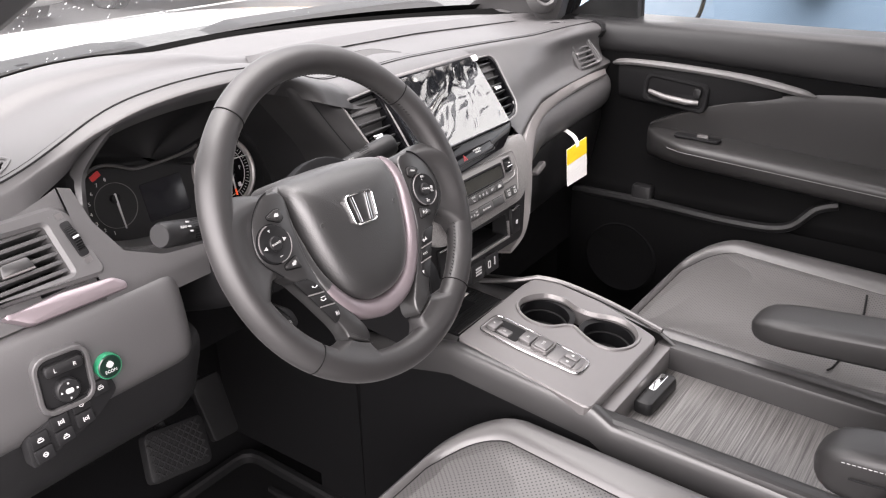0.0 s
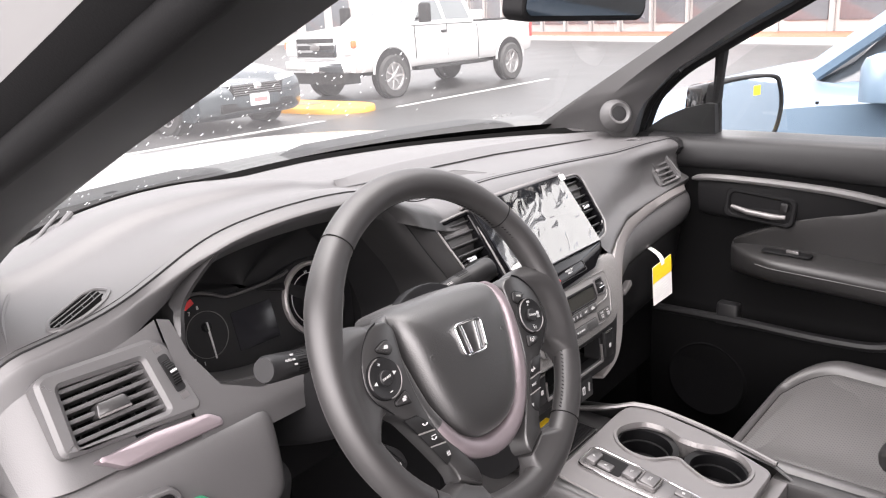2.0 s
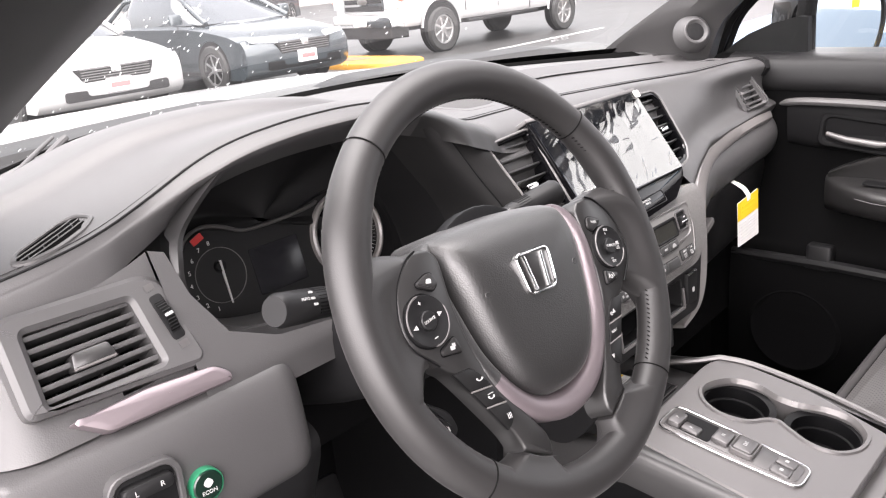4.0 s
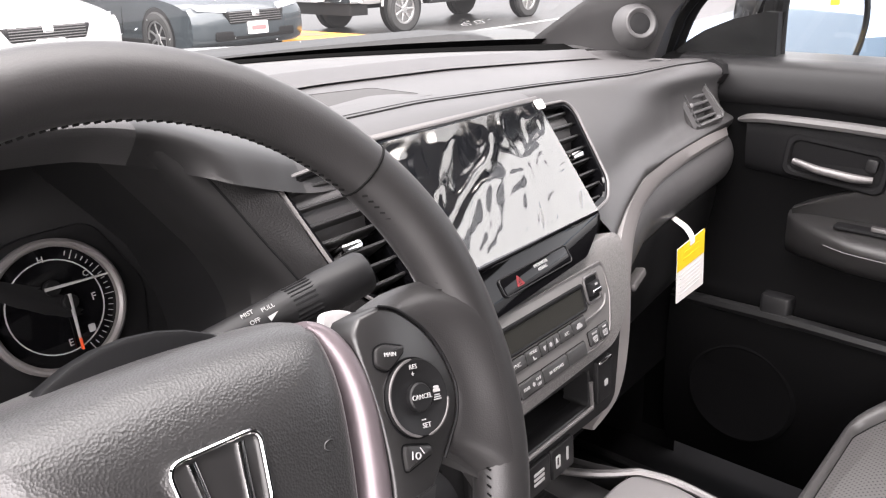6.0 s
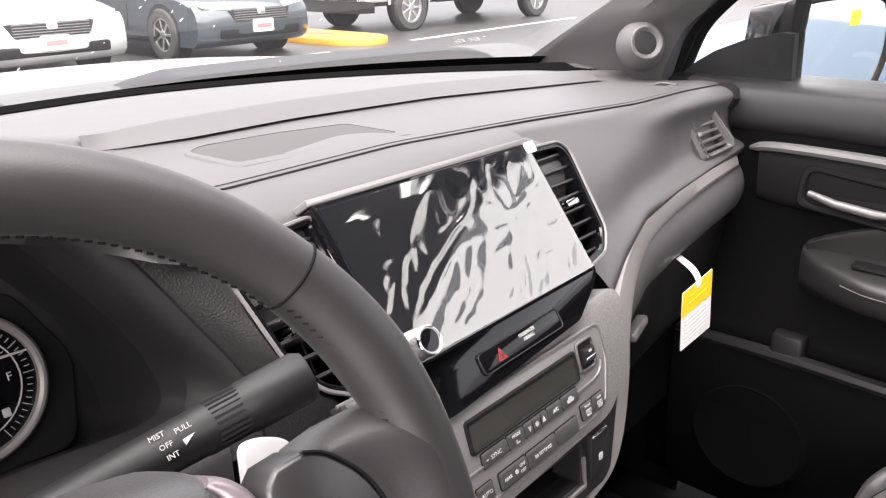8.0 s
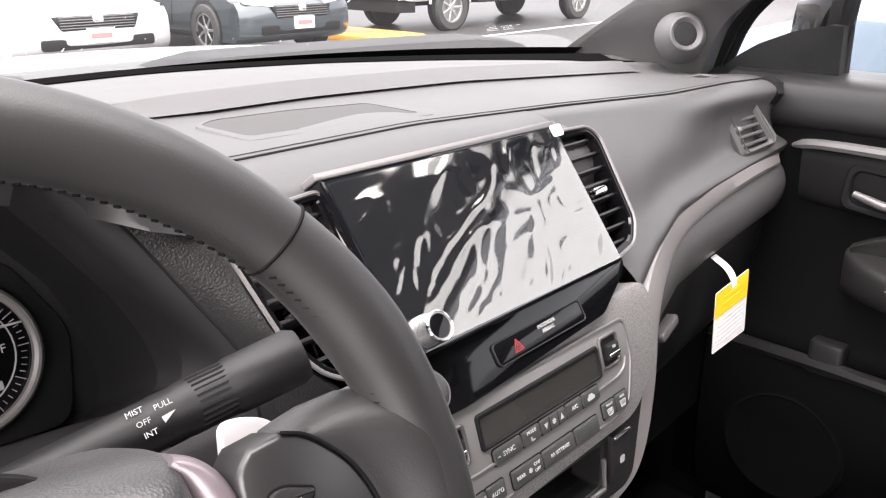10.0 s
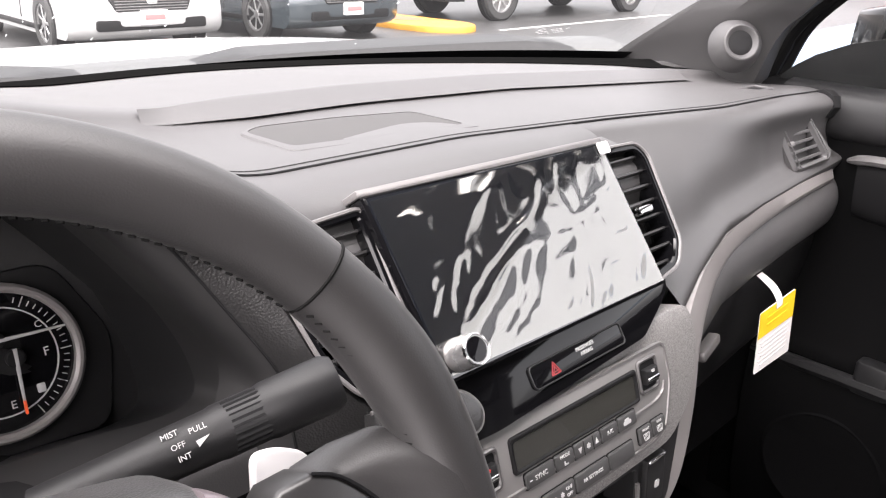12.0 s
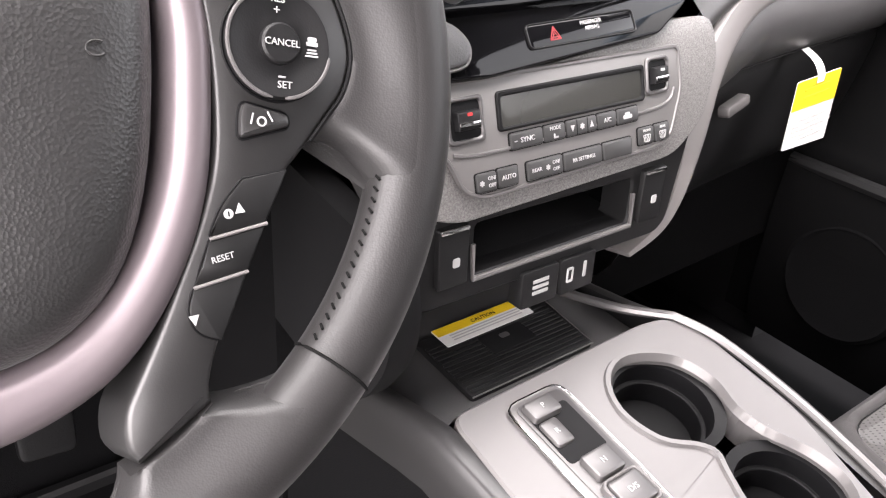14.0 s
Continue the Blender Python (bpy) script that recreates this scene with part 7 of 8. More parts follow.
# ---- seats ----
def seat_cushion(name, label, cx, y0, mir):
    s = thing(name, label, "seat", "front seats")
    base = np.array(rrect(0.53, 0.60, 0.105, 12))
    base[:, 0] *= 1 - 0.10 * np.clip((base[:, 1] - 0.06) / 0.24, 0, 1) ** 2
    base[:, 1] += 0.018 * np.clip(1 - (base[:, 0] / 0.20) ** 2, 0, 1) * (base[:, 1] > 0.2)
    mid = np.array([cx, y0 - 0.30])
    def ring(k, z, lift=0.0):
        """One outline of the cushion, drawn in by k: side bolsters rise, the seat dips towards the back."""
        out = []
        for p in base:
            q = p * k
            q[1] += 0.052 * min(1.0, k / 0.745) * min(1.0, max(0.0, (0.98 - k) / 0.235))
            if k < 0.80:
                q = q * np.array([1 - 0.16 * max(0.0, (0.05 - q[1]) / 0.25), 1.0])
            side = min(1.0, max(0.0, (abs(q[0]) - 0.13) / 0.09))
            front = max(0.0, (q[1] - 0.14) / 0.16)
            out.append((mid[0] + q[0], mid[1] + q[1], z + 0.026 * side * (z > 0.68) - 0.020 * front * front * (z > 0.60) - 0.05 * max(0.0, 0.10 - q[1]) * (z > 0.68) + lift))
        return out
    centre = [(0.02, 0.7270), (0.2, 0.7270), (0.4, 0.7265), (0.55, 0.7260), (0.66, 0.7250), (0.735, 0.7215), (0.745, 0.7190)]
    edge = [(0.745, 0.7190), (0.755, 0.7225), (0.78, 0.7275), (0.83, 0.7310), (0.88, 0.7290), (0.925, 0.7200), (0.955, 0.7060), (0.975, 0.6880), (0.985, 0.6650), (0.985, 0.6600), (0.992, 0.6520), (0.990, 0.60), (0.96, 0.52)]
    part("cushion_centre", rings_bm([ring(*q) for q in centre]), PERF, s, "perforated grey-black centre")
    part("bolster", rings_bm([ring(*q) for q in edge], cap=False), SEAT, s, "smooth leather border and bolsters")
    part("seam_line", tube(ring(0.745, 0.7190), 0.0016, 6, True), BLACK, s)
    part("piping", tube(ring(0.986, 0.6625), 0.0020, 6, True), BLACK, s, "black piped lower seam")
    row = [np.array(p) for p in ring(0.9795, 0.6790, 0.0004)]
    for a_, b_ in zip(row, row[1:] + row[:1]):
        n_ = max(1, int(np.linalg.norm(b_ - a_) / 0.0085))
        for k in range(n_):
            part("stitch", tube([a_ + (b_ - a_) * (k + 0.2) / n_, a_ + (b_ - a_) * (k + 0.75) / n_], 0.0011, 4), THREAD, s)
    if mir > 0:
        part("seam_line", tube([(cx + x, y0 - 0.375 + 0.02 * (x / 0.2) ** 2, 0.7215 + 0.026 * min(1.0, max(0.0, (abs(x) - 0.13) / 0.09))) for x in np.linspace(-0.155, 0.155, 14)], 0.0018, 6), BLACK, s)
    part("cushion_base", prism(rrect(0.46, 0.50, 0.08, 6, cx, y0 - 0.32), 0.45, 0.60, 0.02), BLACK, s, "black seat base")
    part("seat_rail", prism(rrect(0.42, 0.5, 0.01, 4, cx, y0 - 0.34), 0.40, 0.47), BLACK, s)
    back = []
    for x in np.linspace(-0.26, 0.26, 20):
        u = abs(x) / 0.26
        o = 0.06 * max(0, (u - 0.55) / 0.3) - 0.09 * max(0, (u - 0.85) / 0.15) ** 2
        back.append([(cx + x * (1 - 0.15 * v), y0 - 0.56 + o - 0.26 * v, 0.70 + 0.62 * v) for v in np.linspace(0, 1, 18)])
    part("backrest", shell(back, (0, -0.14, 0)), SEAT, s, "leather backrest")
    part("headrest", prism(rrect(0.26, 0.12, 0.05, 5, cx, y0 - 0.90), 1.38, 1.55, 0.03), SEAT, s)
    return s
seat_cushion("driver_seat", "black leather driver's seat with perforated centre and pale stitching", -0.362, 0.030, -1)
seat_cushion("passenger_seat", "black leather passenger seat with perforated panels and pale stitching", 0.440, -0.032, 1)
# folding armrests
def fold_arm(cx, y0, z, name, parent_label, thick=1.0, wide=1.0):
    a_ = thing(name, parent_label, "armrest")
    sec = []
    for y, h, w in ((y0 + 0.002, 0.006, 0.010), (y0 - 0.002, 0.015, 0.020), (y0 - 0.009, 0.023, 0.028), (y0 - 0.020, 0.030, 0.033), (y0 - 0.036, 0.034, 0.036), (y0 - 0.06, 0.036, 0.038), (y0 - 0.30, 0.042, 0.040), (y0 - 0.38, 0.042, 0.038)):
        sec.append([(cx + p * wide, y, z + q * thick + (y0 - y) * 0.10) for p, q in rrect(2 * w, 2 * h, min(w, h) * 0.45, 6)])
    part("pad", rings_bm(sec), LEATHER, a_, "padded leather arm")
    part("stitching", tube([(cx - 0.0395, y0 - 0.04 - 0.34 * t, z + 0.004 + (0.04 + 0.34 * t) * 0.10) for t in np.linspace(0, 1, 20)], 0.0014, 5), BLACK, a_)
    for k in range(64):
        for dz in (0.024,) if cx < 0 else ():
            y_ = y0 - 0.030 - 0.0055 * k
            part("stitch", tube([(cx - 0.0395, y_, z + dz + (y0 - y_) * 0.10), (cx - 0.0395, y_ - 0.0035, z + dz + (y0 - y_ + 0.0035) * 0.10)], 0.0006, 4), THREAD, a_)
    return a_
fold_arm(0.232, -0.285, 0.812, "folding_armrest", "black leather folding armrest of the passenger seat", 0.66, 1.15)
fold_arm(-0.075, -0.450, 0.828, "folding_armrest", "black leather folding armrest of the driver's seat, stitched")
bk = thing("seatbelt_buckle", "seatbelt buckle with a red release button", "buckle", "buckles", m=pose(-0.092, -0.425, 0.70, -20, 0, 0))
part("body", prism(rrect(0.05, 0.028, 0.006), -0.12, 0.045, 0.004), BLACK, bk)
part("release_button", slab(0.038, 0.018, 0.044, 0.050, 0.002, 0.004), RED, bk, "red release button")
copy_thing(bk, pose(0.185, -0.345, 0.690, -20, 0, 0))

# ---- outside: wet car park ----
ground = thing("ground", "wet grey asphalt car park", "ground", kind="structure")
ASPHALT = mat("wet_asphalt", (0.031, 0.031, 0.031), 0.40, grain=0.6, size=60, vary=0.35, patch=0.5)
part("asphalt", grid_bm([[(x, y, 0.0) for x in np.linspace(-400, 400, 12)] for y in np.linspace(-400, 400, 12)]), ASPHALT, ground)
LINE = mat("road_paint", (0.28, 0.28, 0.275), 0.6)
for a_, b_ in (((1.6, 8.90), (7.2, 8.68)), ((9.0, 8.78), (14.0, 8.95))):
    d_ = Vector((b_[0] - a_[0], b_[1] - a_[1], 0))
    n_ = Vector((-d_.y, d_.x, 0)).normalized() * 0.055
    part("parking_line", rings_bm([[Vector((*a_, z)) - n_, Vector((*a_, z)) + n_, Vector((*b_, z)) + n_, Vector((*b_, z)) - n_] for z in (0.0, 0.006)]), LINE, ground)
island = thing("kerb_island", "low island with a worn yellow kerb", "kerb")
KERB = mat("yellow_kerb_paint", (0.42, 0.20, 0.02), 0.6, vary=0.3, patch=3)
io = spline([(7.80, 11.2), (7.72, 10.0), (7.86, 9.15), (8.30, 8.80), (8.72, 9.10), (8.76, 10.0), (8.66, 11.2), (8.25, 11.6)], 5, True)
part("kerb", prism(io, 0, 0.10, 0.04), KERB, island)
part("soil", prism(np.array(io) * 0.5 + np.array([8.25, 11.0]) * 0.5, 0.06, 0.106, 0.0), mat("red_mulch", (0.22, 0.09, 0.05), 0.9, grain=1.0, size=30, vary=0.3), island)


def wheel_set(parent, r, w, places, rimmat=ALLOY):
    for x, y, s in places:
        t_ = part("wheel", lathe([(r * 0.66, -w / 2), (r * 0.93, -w / 2), (r, -w * 0.35), (r, w * 0.35), (r * 0.93, w / 2), (r * 0.66, w / 2), (r * 0.62, w * 0.3), (r * 0.62, -w * 0.3), (r * 0.66, -w / 2)], 32, local((x, y, r), (0, 0, 1), (-s, 0, 0))), TYRE, parent)
        hub = [lathe([(r * 0.66, w * 0.36), (r * 0.66, w * 0.44), (r * 0.58, w * 0.44), (r * 0.58, w * 0.36)], 28), lathe([(r * 0.16, w * 0.30), (r * 0.16, w * 0.42), (r * 0.10, w * 0.44), (0.005, w * 0.44)], 16)]
        for k in range(7):
            hub.append(slab(r * 0.50, r * 0.11, w * 0.28, w * 0.40, 0.008, 0.01, r * 0.36, 0, at(0, 0, 0, k * 360 / 7)))
        rim_ = join(*hub)
        rim_.transform(local((x, y, r), (0, 0, 1), (-s, 0, 0)))
        part("rim", rim_, rimmat, t_)
        part("rim_shadow", lathe([(r * 0.62, 0.0), (r * 0.62, w * 0.2), (0.01, w * 0.2)], 24, local((x, y, r), (0, 0, 1), (-s, 0, 0))), BLACK, t_)


def sedan(name, label, paint, m, suv=False):
    """A parked car along its own x axis, nose at +x."""
    c = thing(name, label, "car", "parked cars", m)
    H = 1.70 if suv else 1.42
    B = 0.16 if suv else 0.0
    L = 2.35
    side = [(-L, 0.35), (-L + 0.03, 0.75), (-L + 0.12, 0.98 if not suv else 1.10), (-1.2, 1.0 if not suv else 1.20), (0.6, 0.98 if not suv else 1.22), (1.0, 0.97 if not suv else 1.225), (1.6, 0.90 if not suv else 1.15), (2.1, 0.80 if not suv else 1.00), (L - 0.05, 0.66), (L, 0.52), (L - 0.02, 0.30), (L - 0.15, 0.20)]
    secs = []
    for y in (-0.92, -0.90, -0.84, -0.70, -0.35, 0, 0.35, 0.70, 0.84, 0.90, 0.92):
        u = abs(y) / 0.92
        k = 1 - 0.10 * u ** 5
        secs.append([(x * (1 - 0.06 * u ** 4), y, (0.20 + (z - 0.20) * (k if z > 0.75 else 1))) for x, z in spline(side, 3)] + [(-L + 0.15, y, 0.20)])
    part("body", rings_bm(secs), paint, c)
    cab = []
    top = [(-1.9 if suv else -1.75, 0.98 + B), (-1.6 if suv else -1.1, H - 0.10), (-0.9, H), (0.0, H - 0.02), *([(0.35, H - 0.05), (0.74, 1.57), (1.22, 1.20)] if suv else [(0.35, H - 0.12), (1.15, 0.95)])]
    for y, k in ((-0.80, 0.0), (-0.74, 0.55), (-0.62, 0.96), (-0.3, 1.0), (0, 1.0), (0.3, 1.0), (0.62, 0.96), (0.74, 0.55), (0.80, 0.0)):
        cab.append([(x * (1 - 0.03 * (1 - k)), y, 0.95 + B + (z - 0.95 - B) * k) for x, z in spline(top, 3)] + [(0, y, 0.94)])
    part("glasshouse", rings_bm(cab), CARGLASS, c, "dark glass")
    part("roof", prism(rounded([(-1.35, -0.58), (0.22, -0.58), (0.22, 0.58), (-1.35, 0.58)], 0.15), H - 0.05, H + 0.012, 0.02), paint, c)
    for s in (-1, 1):
        part("pillar", tube([*([(1.20, s * 0.76, 1.20), (0.74, s * 0.67, 1.555)] if suv else [(1.12, s * 0.74, 0.96)]), (0.30, s * 0.60, H - 0.07), (-0.5, s * 0.61, H - 0.02), (-1.3, s * 0.60, H - 0.09), (-1.85, s * 0.72, 0.97 + B)], 0.035, 8), paint, c)
        part("headlight", prism(rounded([(0, -0.06), (0.40, -0.02), (0.44, 0.05), (0.02, 0.035)], 0.02), -0.05, 0.05, 0.02, local((L - 0.10, s * 0.42, 0.70), (-0.25, 0, 1), (-0.22, s * 0.97, 0.0))), LAMP, c, "clear headlight")
        part("door_mirror", prism(rrect(0.12, 0.20, 0.04, 4, 0.93 if suv else 0.72, s * 0.98), 0.98 + B, 1.12 + B, 0.04), paint, c)
        part("door_line", tube([(x + (0.52 if suv else 0.0), y * s, z) for x, y, z in ((0.55, 0.925, 0.35), (0.60, 0.918, 0.70), (0.62, 0.89 if not suv else 0.905, 0.95 if not suv else 1.12))], 0.006, 5), BLACK, c)
        part("sill_trim", slab(2.6, 0.06, 0, 0.02, 0.006, 0.01, 0, 0, local((-0.05, s * 0.925, 0.28), (0, 0, 1), (-s, 0, 0))), BLACK, c)
    grille = part("grille", prism(rounded([(-0.42, -0.10), (0.42, -0.10), (0.50, 0.06), (-0.50, 0.06)], 0.03), -0.05, 0.025, 0.01, local((L - 0.035, 0, 0.60), (-0.15, 0, 1), (0, 1, 0))), BLACK, c, "black grille")
    for k in range(5):
        part("grille_bar", slab(0.86, 0.010, 0.02, 0.032, 0.003, 0.003, 0, -0.075 + 0.03 * k, local((L - 0.035, 0, 0.60), (-0.15, 0, 1), (0, 1, 0))), GUN, grille)
    part("emblem_plain", slab(0.12, 0.09, 0.02, 0.04, 0.006, 0.02, 0, 0.0, local((L - 0.035, 0, 0.62), (-0.15, 0, 1), (0, 1, 0))), CHROME, grille)
    part("air_intake", slab(1.3, 0.12, -0.04, 0.02, 0.01, 0.03, 0, 0, local((L - 0.03, 0, 0.36), (0.05, 0, 1), (0, 1, 0))), BLACK, c)
    pl = part("number_plate", slab(0.31, 0.16, 0, 0.05, 0.004, 0.01, 0, 0, local((L - 0.005, 0, 0.44), (0, 0, 1), (0, 1, 0))), PAPER, c, "white number plate")
    part("plate_bar", slab(0.24, 0.06, 0.05, 0.053, 0, 0.005, 0, 0, local((L - 0.005, 0, 0.44), (0, 0, 1), (0, 1, 0))), mat("dull_red_print", (0.45, 0.12, 0.12), 0.6), pl)
    wheel_set(c, 0.34, 0.23, ((1.42, -0.835, -1), (1.42, 0.835, 1), (-1.40, -0.835, -1), (-1.40, 0.835, 1)))
    for x in (1.42, -1.40):
        for s in (-1, 1):
            part("wheel_arch", lathe([(0.385, -0.2), (0.385, 0.0), (0.01, 0.0)], 36, local((x, s * 0.922, 0.35), (0, 0, 1), (-s, 0, 0))), BLACK, c)
    return c


sedan("parked_car", "slate blue parked saloon, wet", SLATE_PAINT, pose(6.15, 11.25, 0, 0, 0, -88))
sedan("parked_car", "white parked saloon beside the blue one", WHITE_PAINT, pose(3.55, 11.45, 0, 0, 0, -90))
sedan("parked_car", "pale blue parked crossover beside the vehicle, wet", BLUE_PAINT, pose(2.77, -0.87, 0, 0, 0, 90), suv=True)
sedan("parked_car", "white parked saloon beyond the pale blue one", WHITE_PAINT, pose(6.7, -0.3, 0, 0, 0, 90))
sedan("parked_car", "dark parked car far across the lot", DARK_PAINT, pose(13.5, 24.5, 0, 0, 0, -120), suv=True)
sedan("parked_car", "dark parked car far across the lot", DARK_PAINT, pose(17.5, 26.5, 0, 0, 0, -150), suv=True)

# white pick-up truck
tk = thing("pickup_truck", "white heavy-duty pickup truck with chrome bumper, parked", "truck", "parked cars", pose(11.9, 10.85, 0, 0, 0, 179) @ Matrix.Diagonal((0.94, 0.94, 0.94, 1)))
# paler than the cars' glass: the sky's reflection is put into the colour
TRUCK_GLASS = mat("truck_glass_with_sky", (0.075, 0.083, 0.085), 0.06, coat=0.8)
secs = []
for x, w, h, b in ((-3.06, 0.93, 1.30, 0.72), (-3.04, 0.98, 1.355, 0.66), (-2.6, 1.0, 1.365, 0.58), (-0.97, 1.0, 1.375, 0.56), (-0.93, 1.0, 1.385, 0.56), (0.4, 1.0, 1.395, 0.56), (1.30, 0.99, 1.41, 0.56), (1.42, 0.985, 1.415, 0.56), (1.9, 0.98, 1.395, 0.55), (2.35, 0.97, 1.355, 0.55), (2.62, 0.955, 1.305, 0.55), (2.78, 0.93, 1.25, 0.56), (2.85, 0.90, 1.17, 0.62)):
    half = [(w * 0.96, b), (w, b + 0.06), (w * 1.012, 0.95), (w, h - 0.15), (w * 0.975, h - 0.06), (w * 0.90, h - 0.012), (w * 0.70, h), (w * 0.62, h + 0.018), (w * 0.30, h + 0.030)]
    secs.append([(x, y, z) for y, z in half] + [(x, 0, h + 0.032)] + [(x, -y, z) for y, z in half[::-1]])
part("body", rings_bm(secs), WHITE_PAINT, tk, "white body with a raised bonnet")
cab = []
for z, w, x0, x1 in ((1.37, 0.965, -0.92, 1.44), (1.42, 0.955, -0.915, 1.38), (1.65, 0.87, -0.89, 1.06), (1.88, 0.775, -0.86, 0.72), (1.96, 0.72, -0.82, 0.56), (2.01, 0.62, -0.70, 0.36), (2.03, 0.40, -0.40, 0.10)):
    cab.append([(x, y, z) for x, y in rrect(x1 - x0, 2 * w, 0.10, 5, (x0 + x1) / 2, 0)])
part("cab", rings_bm(cab), WHITE_PAINT, tk, "white extended cab")
part("windscreen", grid_bm([[(xx + 0.012 - 0.09 * (abs(y) / 0.8) ** 3, y * k, z + 0.004) for xx, k, z in ((0.745, 0.86, 1.865), (1.06, 0.97, 1.65), (1.375, 1.06, 1.425))] for y in np.linspace(-0.80, 0.80, 10)]), TRUCK_GLASS, tk, "pale windscreen, sky reflection put into its colour")
part("bed_box", prism(rrect(1.95, 1.60, 0.05, 4, -2.0, 0), 1.375, 1.405, 0.004), BLACK, tk, "dark open load bed")
part("tool_box", prism(rrect(0.45, 1.55, 0.04, 4, -1.25, 0), 1.40, 1.62, 0.02), WHITE_PAINT, tk, "pale tool box in the bed")
part("tail_lamp", slab(0.10, 0.32, 0, 0.02, 0.006, 0.02, 0, 0, local((-3.02, 0.985, 1.10), (0, 0, 1), (-1, 0, 0))), RED, tk, "red tail lamp")
for s in (-1, 1):
    def pane_at(x, z):
        return (x, s * (float(np.interp(z, [1.42, 1.65, 1.88], [0.955, 0.87, 0.775])) + 0.006), z)
    for quad in (((0.16, 1.45), (1.06, 1.45), (0.66, 1.84), (0.20, 1.86)), ((-0.74, 1.45), (0.06, 1.45), (0.08, 1.86), (-0.66, 1.85))):
        q0, q1, q2, q3 = [np.array(p) for p in quad]
        part("side_window", grid_bm([[pane_at(*((q0 + (q1 - q0) * u) * (1 - v) + (q3 + (q2 - q3) * u) * v)) for v in np.linspace(0, 1, 4)] for u in np.linspace(0, 1, 5)]), TRUCK_GLASS, tk, "pale side window, sky reflection put into its colour")
    part("mirror_arm", tube([(0.98, s * 0.95, 1.50), (1.00, s * 1.10, 1.52)], 0.03, 6), BLACK, tk)
    part("wheel_flare", tube([(1.82 + 0.53 * math.cos(a), s * 1.0, 0.47 + 0.53 * math.sin(a)) for a in np.linspace(0.05, math.pi - 0.05, 16)], 0.025, 6), WHITE_PAINT, tk, "white wheel-arch flare")
    part("wheel_flare", tube([(-2.15 + 0.53 * math.cos(a), s * 1.0, 0.47 + 0.53 * math.sin(a)) for a in np.linspace(0.05, math.pi - 0.05, 16)], 0.025, 6), WHITE_PAINT, tk, "white wheel-arch flare")
    part("door_grip", slab(0.18, 0.05, 0, 0.03, 0.01, 0.015, 0, 0, local((0.20, s * 1.0, 1.22), (0, 0, 1), (-s, 0, 0))), BLACK, tk, "black door grip")
    part("bed_joint", tube([(-0.95, s * 1.012, 0.60), (-0.95, s * 1.012, 0.95), (-0.95, s * 1.0, 1.24), (-0.95, s * 0.975, 1.33)], 0.010, 5), BLACK, tk)
    part("door_mirror", prism(rrect(0.15, 0.26, 0.05, 4, 0.97, s * 1.17), 1.42, 1.80, 0.05), BLACK, tk, "tall black towing mirror")
    part("running_board", prism(rrect(2.3, 0.16, 0.03, 4, -0.05, s * 0.98), 0.48, 0.55, 0.02), BLACK, tk)
    for x in (1.82, -2.15):
        part("wheel_arch", lathe([(0.50, -0.1), (0.50, 0.018), (0.01, 0.018)], 36, local((x, s * 0.995, 0.47), (0, 0, 1), (-s, 0, 0))), BLACK, tk)
    part("headlight", prism(rounded([(-0.16, -0.14), (0.16, -0.14), (0.16, 0.14), (-0.16, 0.10)], 0.03), -0.05, 0.05, 0.02, local((2.84, s * 0.78, 1.04), (0, 0, 1), (0, 1, 0))), LAMP, tk, "clear headlight")
    part("turn_lamp", slab(0.10, 0.14, -0.03, 0.06, 0.01, 0.02, 0, 0, local((2.80, s * 0.96, 1.10), (0, 0, 1), (0, 1, 0))), ORANGE, tk, "amber turn lamp")
    part("door_line", tube([(0.10, s * 1.004, 0.72), (0.10, s * 1.0, 1.36)], 0.008, 5), BLACK, tk)
    part("door_line", tube([(1.10, s * 1.004, 0.72), (1.12, s * 1.0, 1.36)], 0.008, 5), BLACK, tk)
    part("door_sign", slab(0.42, 0.12, 0, 0.006, 0, 0.01, 0, 0, local((0.62, s * 1.003, 1.16), (0, 0, 1), (-s, 0, 0))), GREY_INK, tk, "plain grey print on the door")
tg = part("grille", slab(1.20, 0.42, -0.04, 0.06, 0.02, 0.04, 0, 0, local((2.86, 0, 1.05), (0, 0, 1), (0, 1, 0))), CHROME, tk, "chrome grille")
for k in range(3):
    part("grille_gap", slab(1.08, 0.085, 0.05, 0.065, 0, 0.01, 0, -0.13 + 0.13 * k, local((2.86, 0, 1.05), (0, 0, 1), (0, 1, 0))), BLACK, tg)
part("emblem_plain", prism(circle(0.14, 24, ry=0.06), 0.05, 0.09, 0.01, local((2.86, 0, 1.05), (0, 0, 1), (0, 1, 0))), GUN, tg)
bp = part("bumper", prism(rounded([(2.78, -0.98), (3.02, -0.86), (3.05, 0.0), (3.02, 0.86), (2.78, 0.98)], 0.05), 0.58, 0.80, 0.03), CHROME, tk, "chrome front bumper")
part("air_dam", prism(rounded([(2.6, -0.90), (2.98, -0.80), (2.98, 0.80), (2.6, 0.90)], 0.05), 0.36, 0.58, 0.02), BLACK, tk)
part("number_plate", slab(0.31, 0.16, 0, 0.06, 0.004, 0.01, 0, 0, local((3.02, 0, 0.68), (0, 0, 1), (0, 1, 0))), PAPER, bp)
part("chassis", prism(rrect(5.2, 1.2, 0.05, 4, 0, 0), 0.45, 0.72), BLACK, tk)
wheel_set(tk, 0.42, 0.28, ((1.82, -0.93, -1), (1.82, 0.93, 1), (-2.15, -0.93, -1), (-2.15, 0.93, 1)))

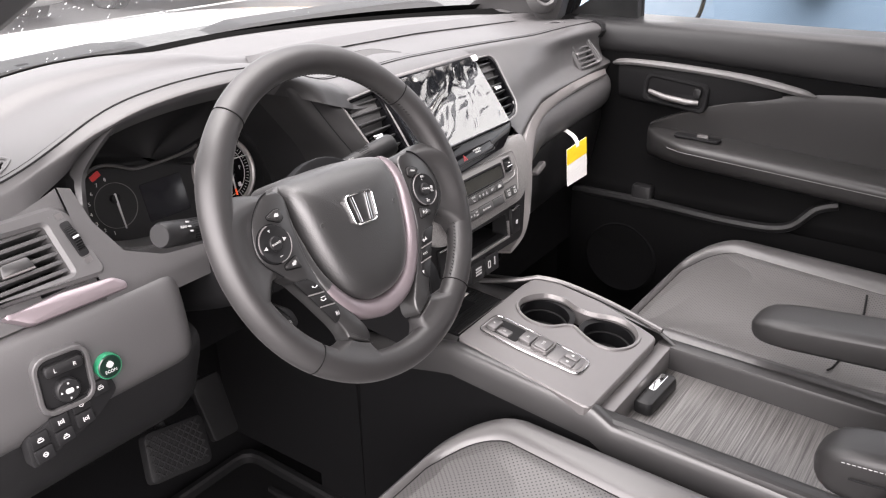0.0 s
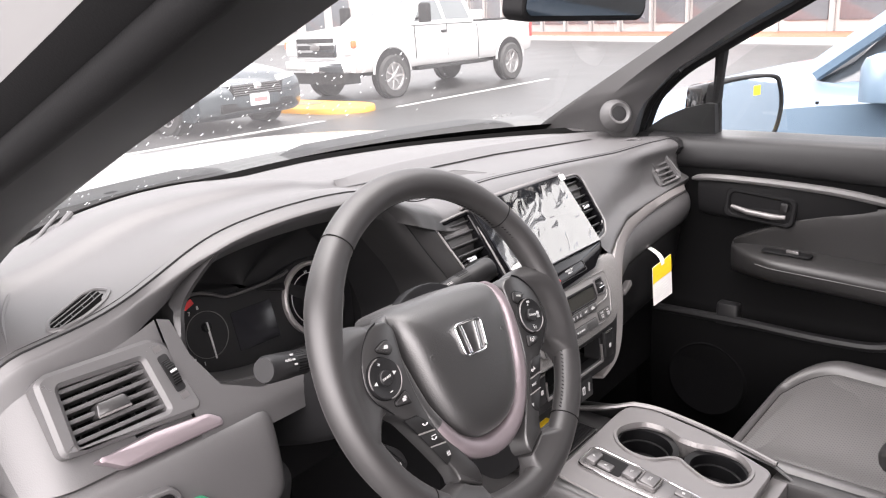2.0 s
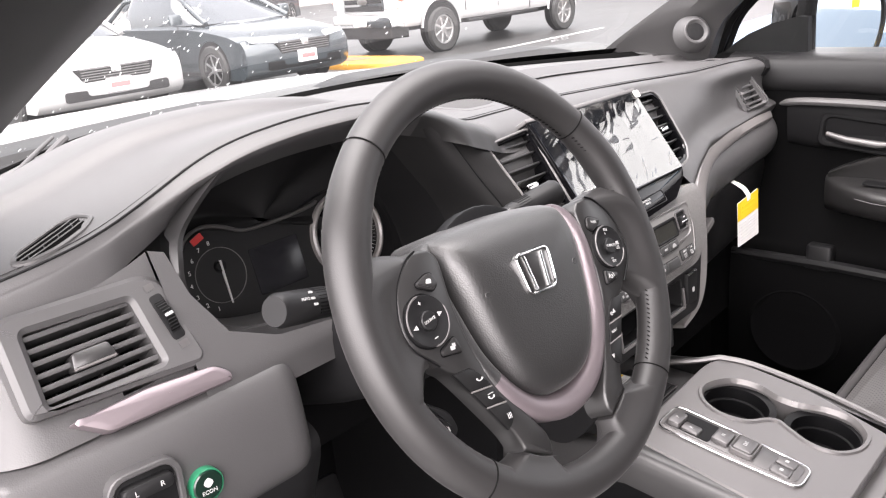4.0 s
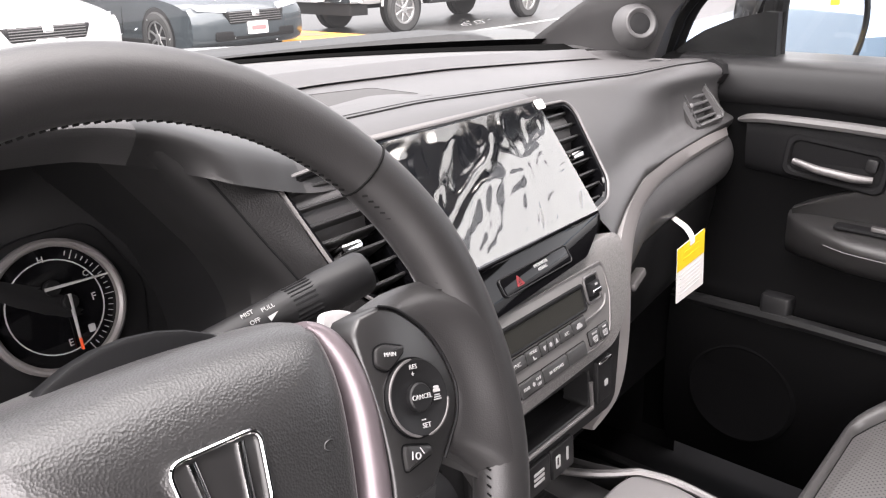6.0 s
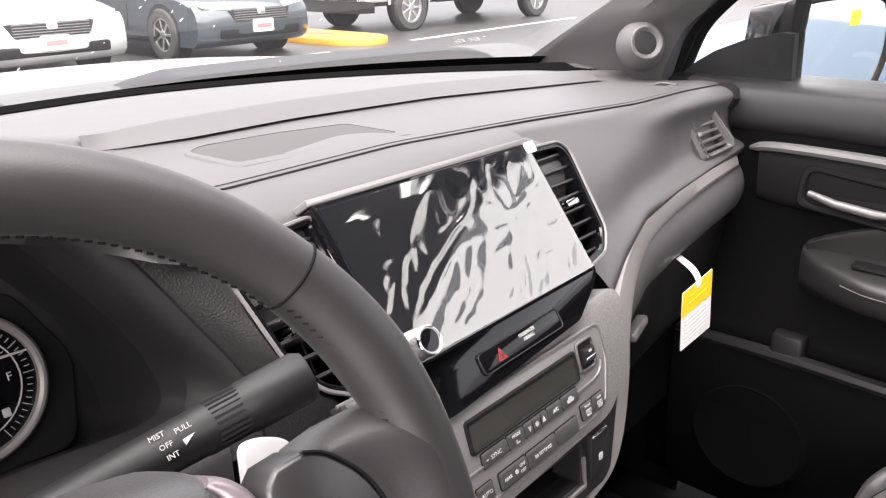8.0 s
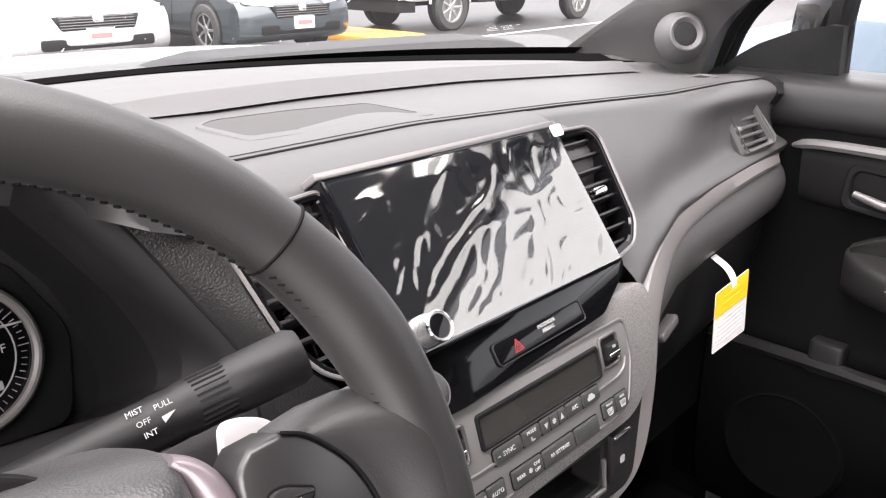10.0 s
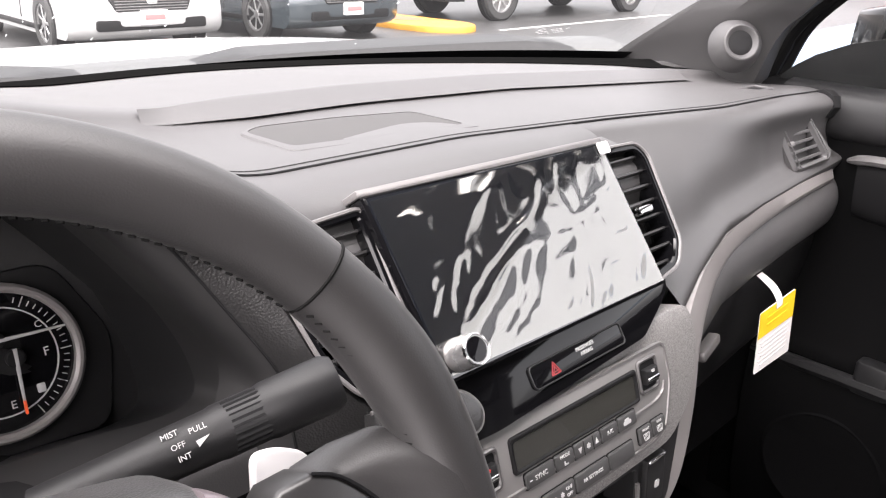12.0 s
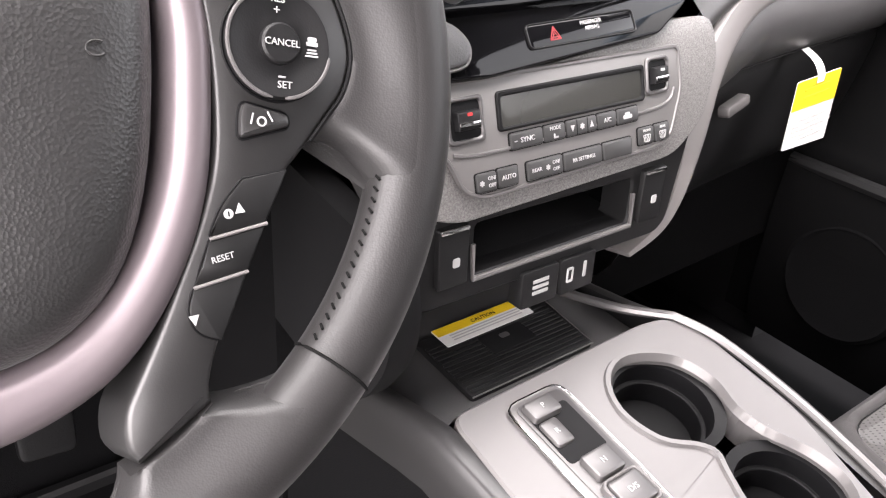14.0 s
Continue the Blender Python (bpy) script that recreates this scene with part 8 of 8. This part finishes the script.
# far building with planting strip
bld = thing("showroom_building", "low pale building with large windows behind a red planting strip", "building")
BW = mat("pale_render", (0.30, 0.29, 0.28), 0.8, vary=0.1, patch=0.4)
BG = mat("dark_shop_glass", (0.10, 0.11, 0.12), 0.08, coat=0.5)
bm_ = pose(36, 17.5, 0, 0, 0, -28)
part("wall", prism([(-1, -30), (6, -30), (6, 34), (-1, 34)], 0, 5.2, 0, bm_), BW, bld, smooth=False)
part("roof_band", prism([(-1.6, -30.4), (6, -30.4), (6, 34.4), (-1.6, 34.4)], 3.6, 4.6, 0.05, bm_), mat("white_fascia", (0.36, 0.355, 0.35), 0.6), bld)
for k in range(24):
    w_ = part("window", slab(2.0, 2.5, 0, 0.05, 0.01, 0.02, 0, 1.85, bm_ @ local((-1.0, -28.5 + 2.5 * k, 0), (0, 0, 1), (0, -1, 0))), BG, bld)
    part("window_post", prism(rrect(0.14, 0.14, 0.02, 4, -1.12, -27.25 + 2.5 * k), 0, 3.6, 0.01, bm_), LINE, bld)
strip = thing("planting_strip", "red mulch planting strip with a pale kerb before the building", "planting strip")
part("mulch", prism([(-4.2, -32), (-1.2, -32), (-1.2, 34), (-4.2, 34)], 0, 0.22, 0.02, bm_), mat("red_brick_mulch", (0.30, 0.07, 0.04), 0.9, grain=1, size=20, vary=0.3), strip)
part("kerb", prism([(-4.5, -32), (-4.2, -32), (-4.2, 34), (-4.5, 34)], 0, 0.20, 0.03, bm_), LINE, strip)
b2 = thing("far_building", "pale commercial building far across the lot", "building")
part("wall", prism([(2, 38), (48, 46.6), (46, 56), (0, 48)], 0, 6.5), BW, b2, smooth=False)
for k in range(13):
    part("window", slab(2.2, 2.4, 0, 0.06, 0.01, 0.02, 0, 0, local((4.5 + 3.2 * k, 38.43 + 0.6 * k, 2.0), (0, 0, 1), (0.983, 0.184, 0))), BG, b2)

# underbody and road wheels of the vehicle itself
under = thing("vehicle_underbody", "dark underbody and road wheels of the white pickup", "underbody", kind="structure")
part("chassis", prism(rrect(1.62, 3.9, 0.06, 4, 0, 0.1), 0.24, 0.345, 0.02), BLACK, under)
for x, y, s in ((-0.84, 1.32, -90), (0.84, 1.32, 90), (-0.84, -1.62, -90), (0.84, -1.62, 90)):
    m_ = local((x, y, 0.37), (0, 0, 1), (0, 1 if x > 0 else -1, 0))
    t_ = part("wheel", lathe([(0.24, -0.12), (0.345, -0.12), (0.37, -0.09), (0.37, 0.09), (0.345, 0.12), (0.24, 0.12), (0.22, 0.06), (0.01, 0.06)], 32, m_), TYRE, under)
    part("rim", lathe([(0.225, 0.05), (0.225, 0.10), (0.20, 0.085), (0.05, 0.095), (0.01, 0.095)], 28, m_), ALLOY, t_)
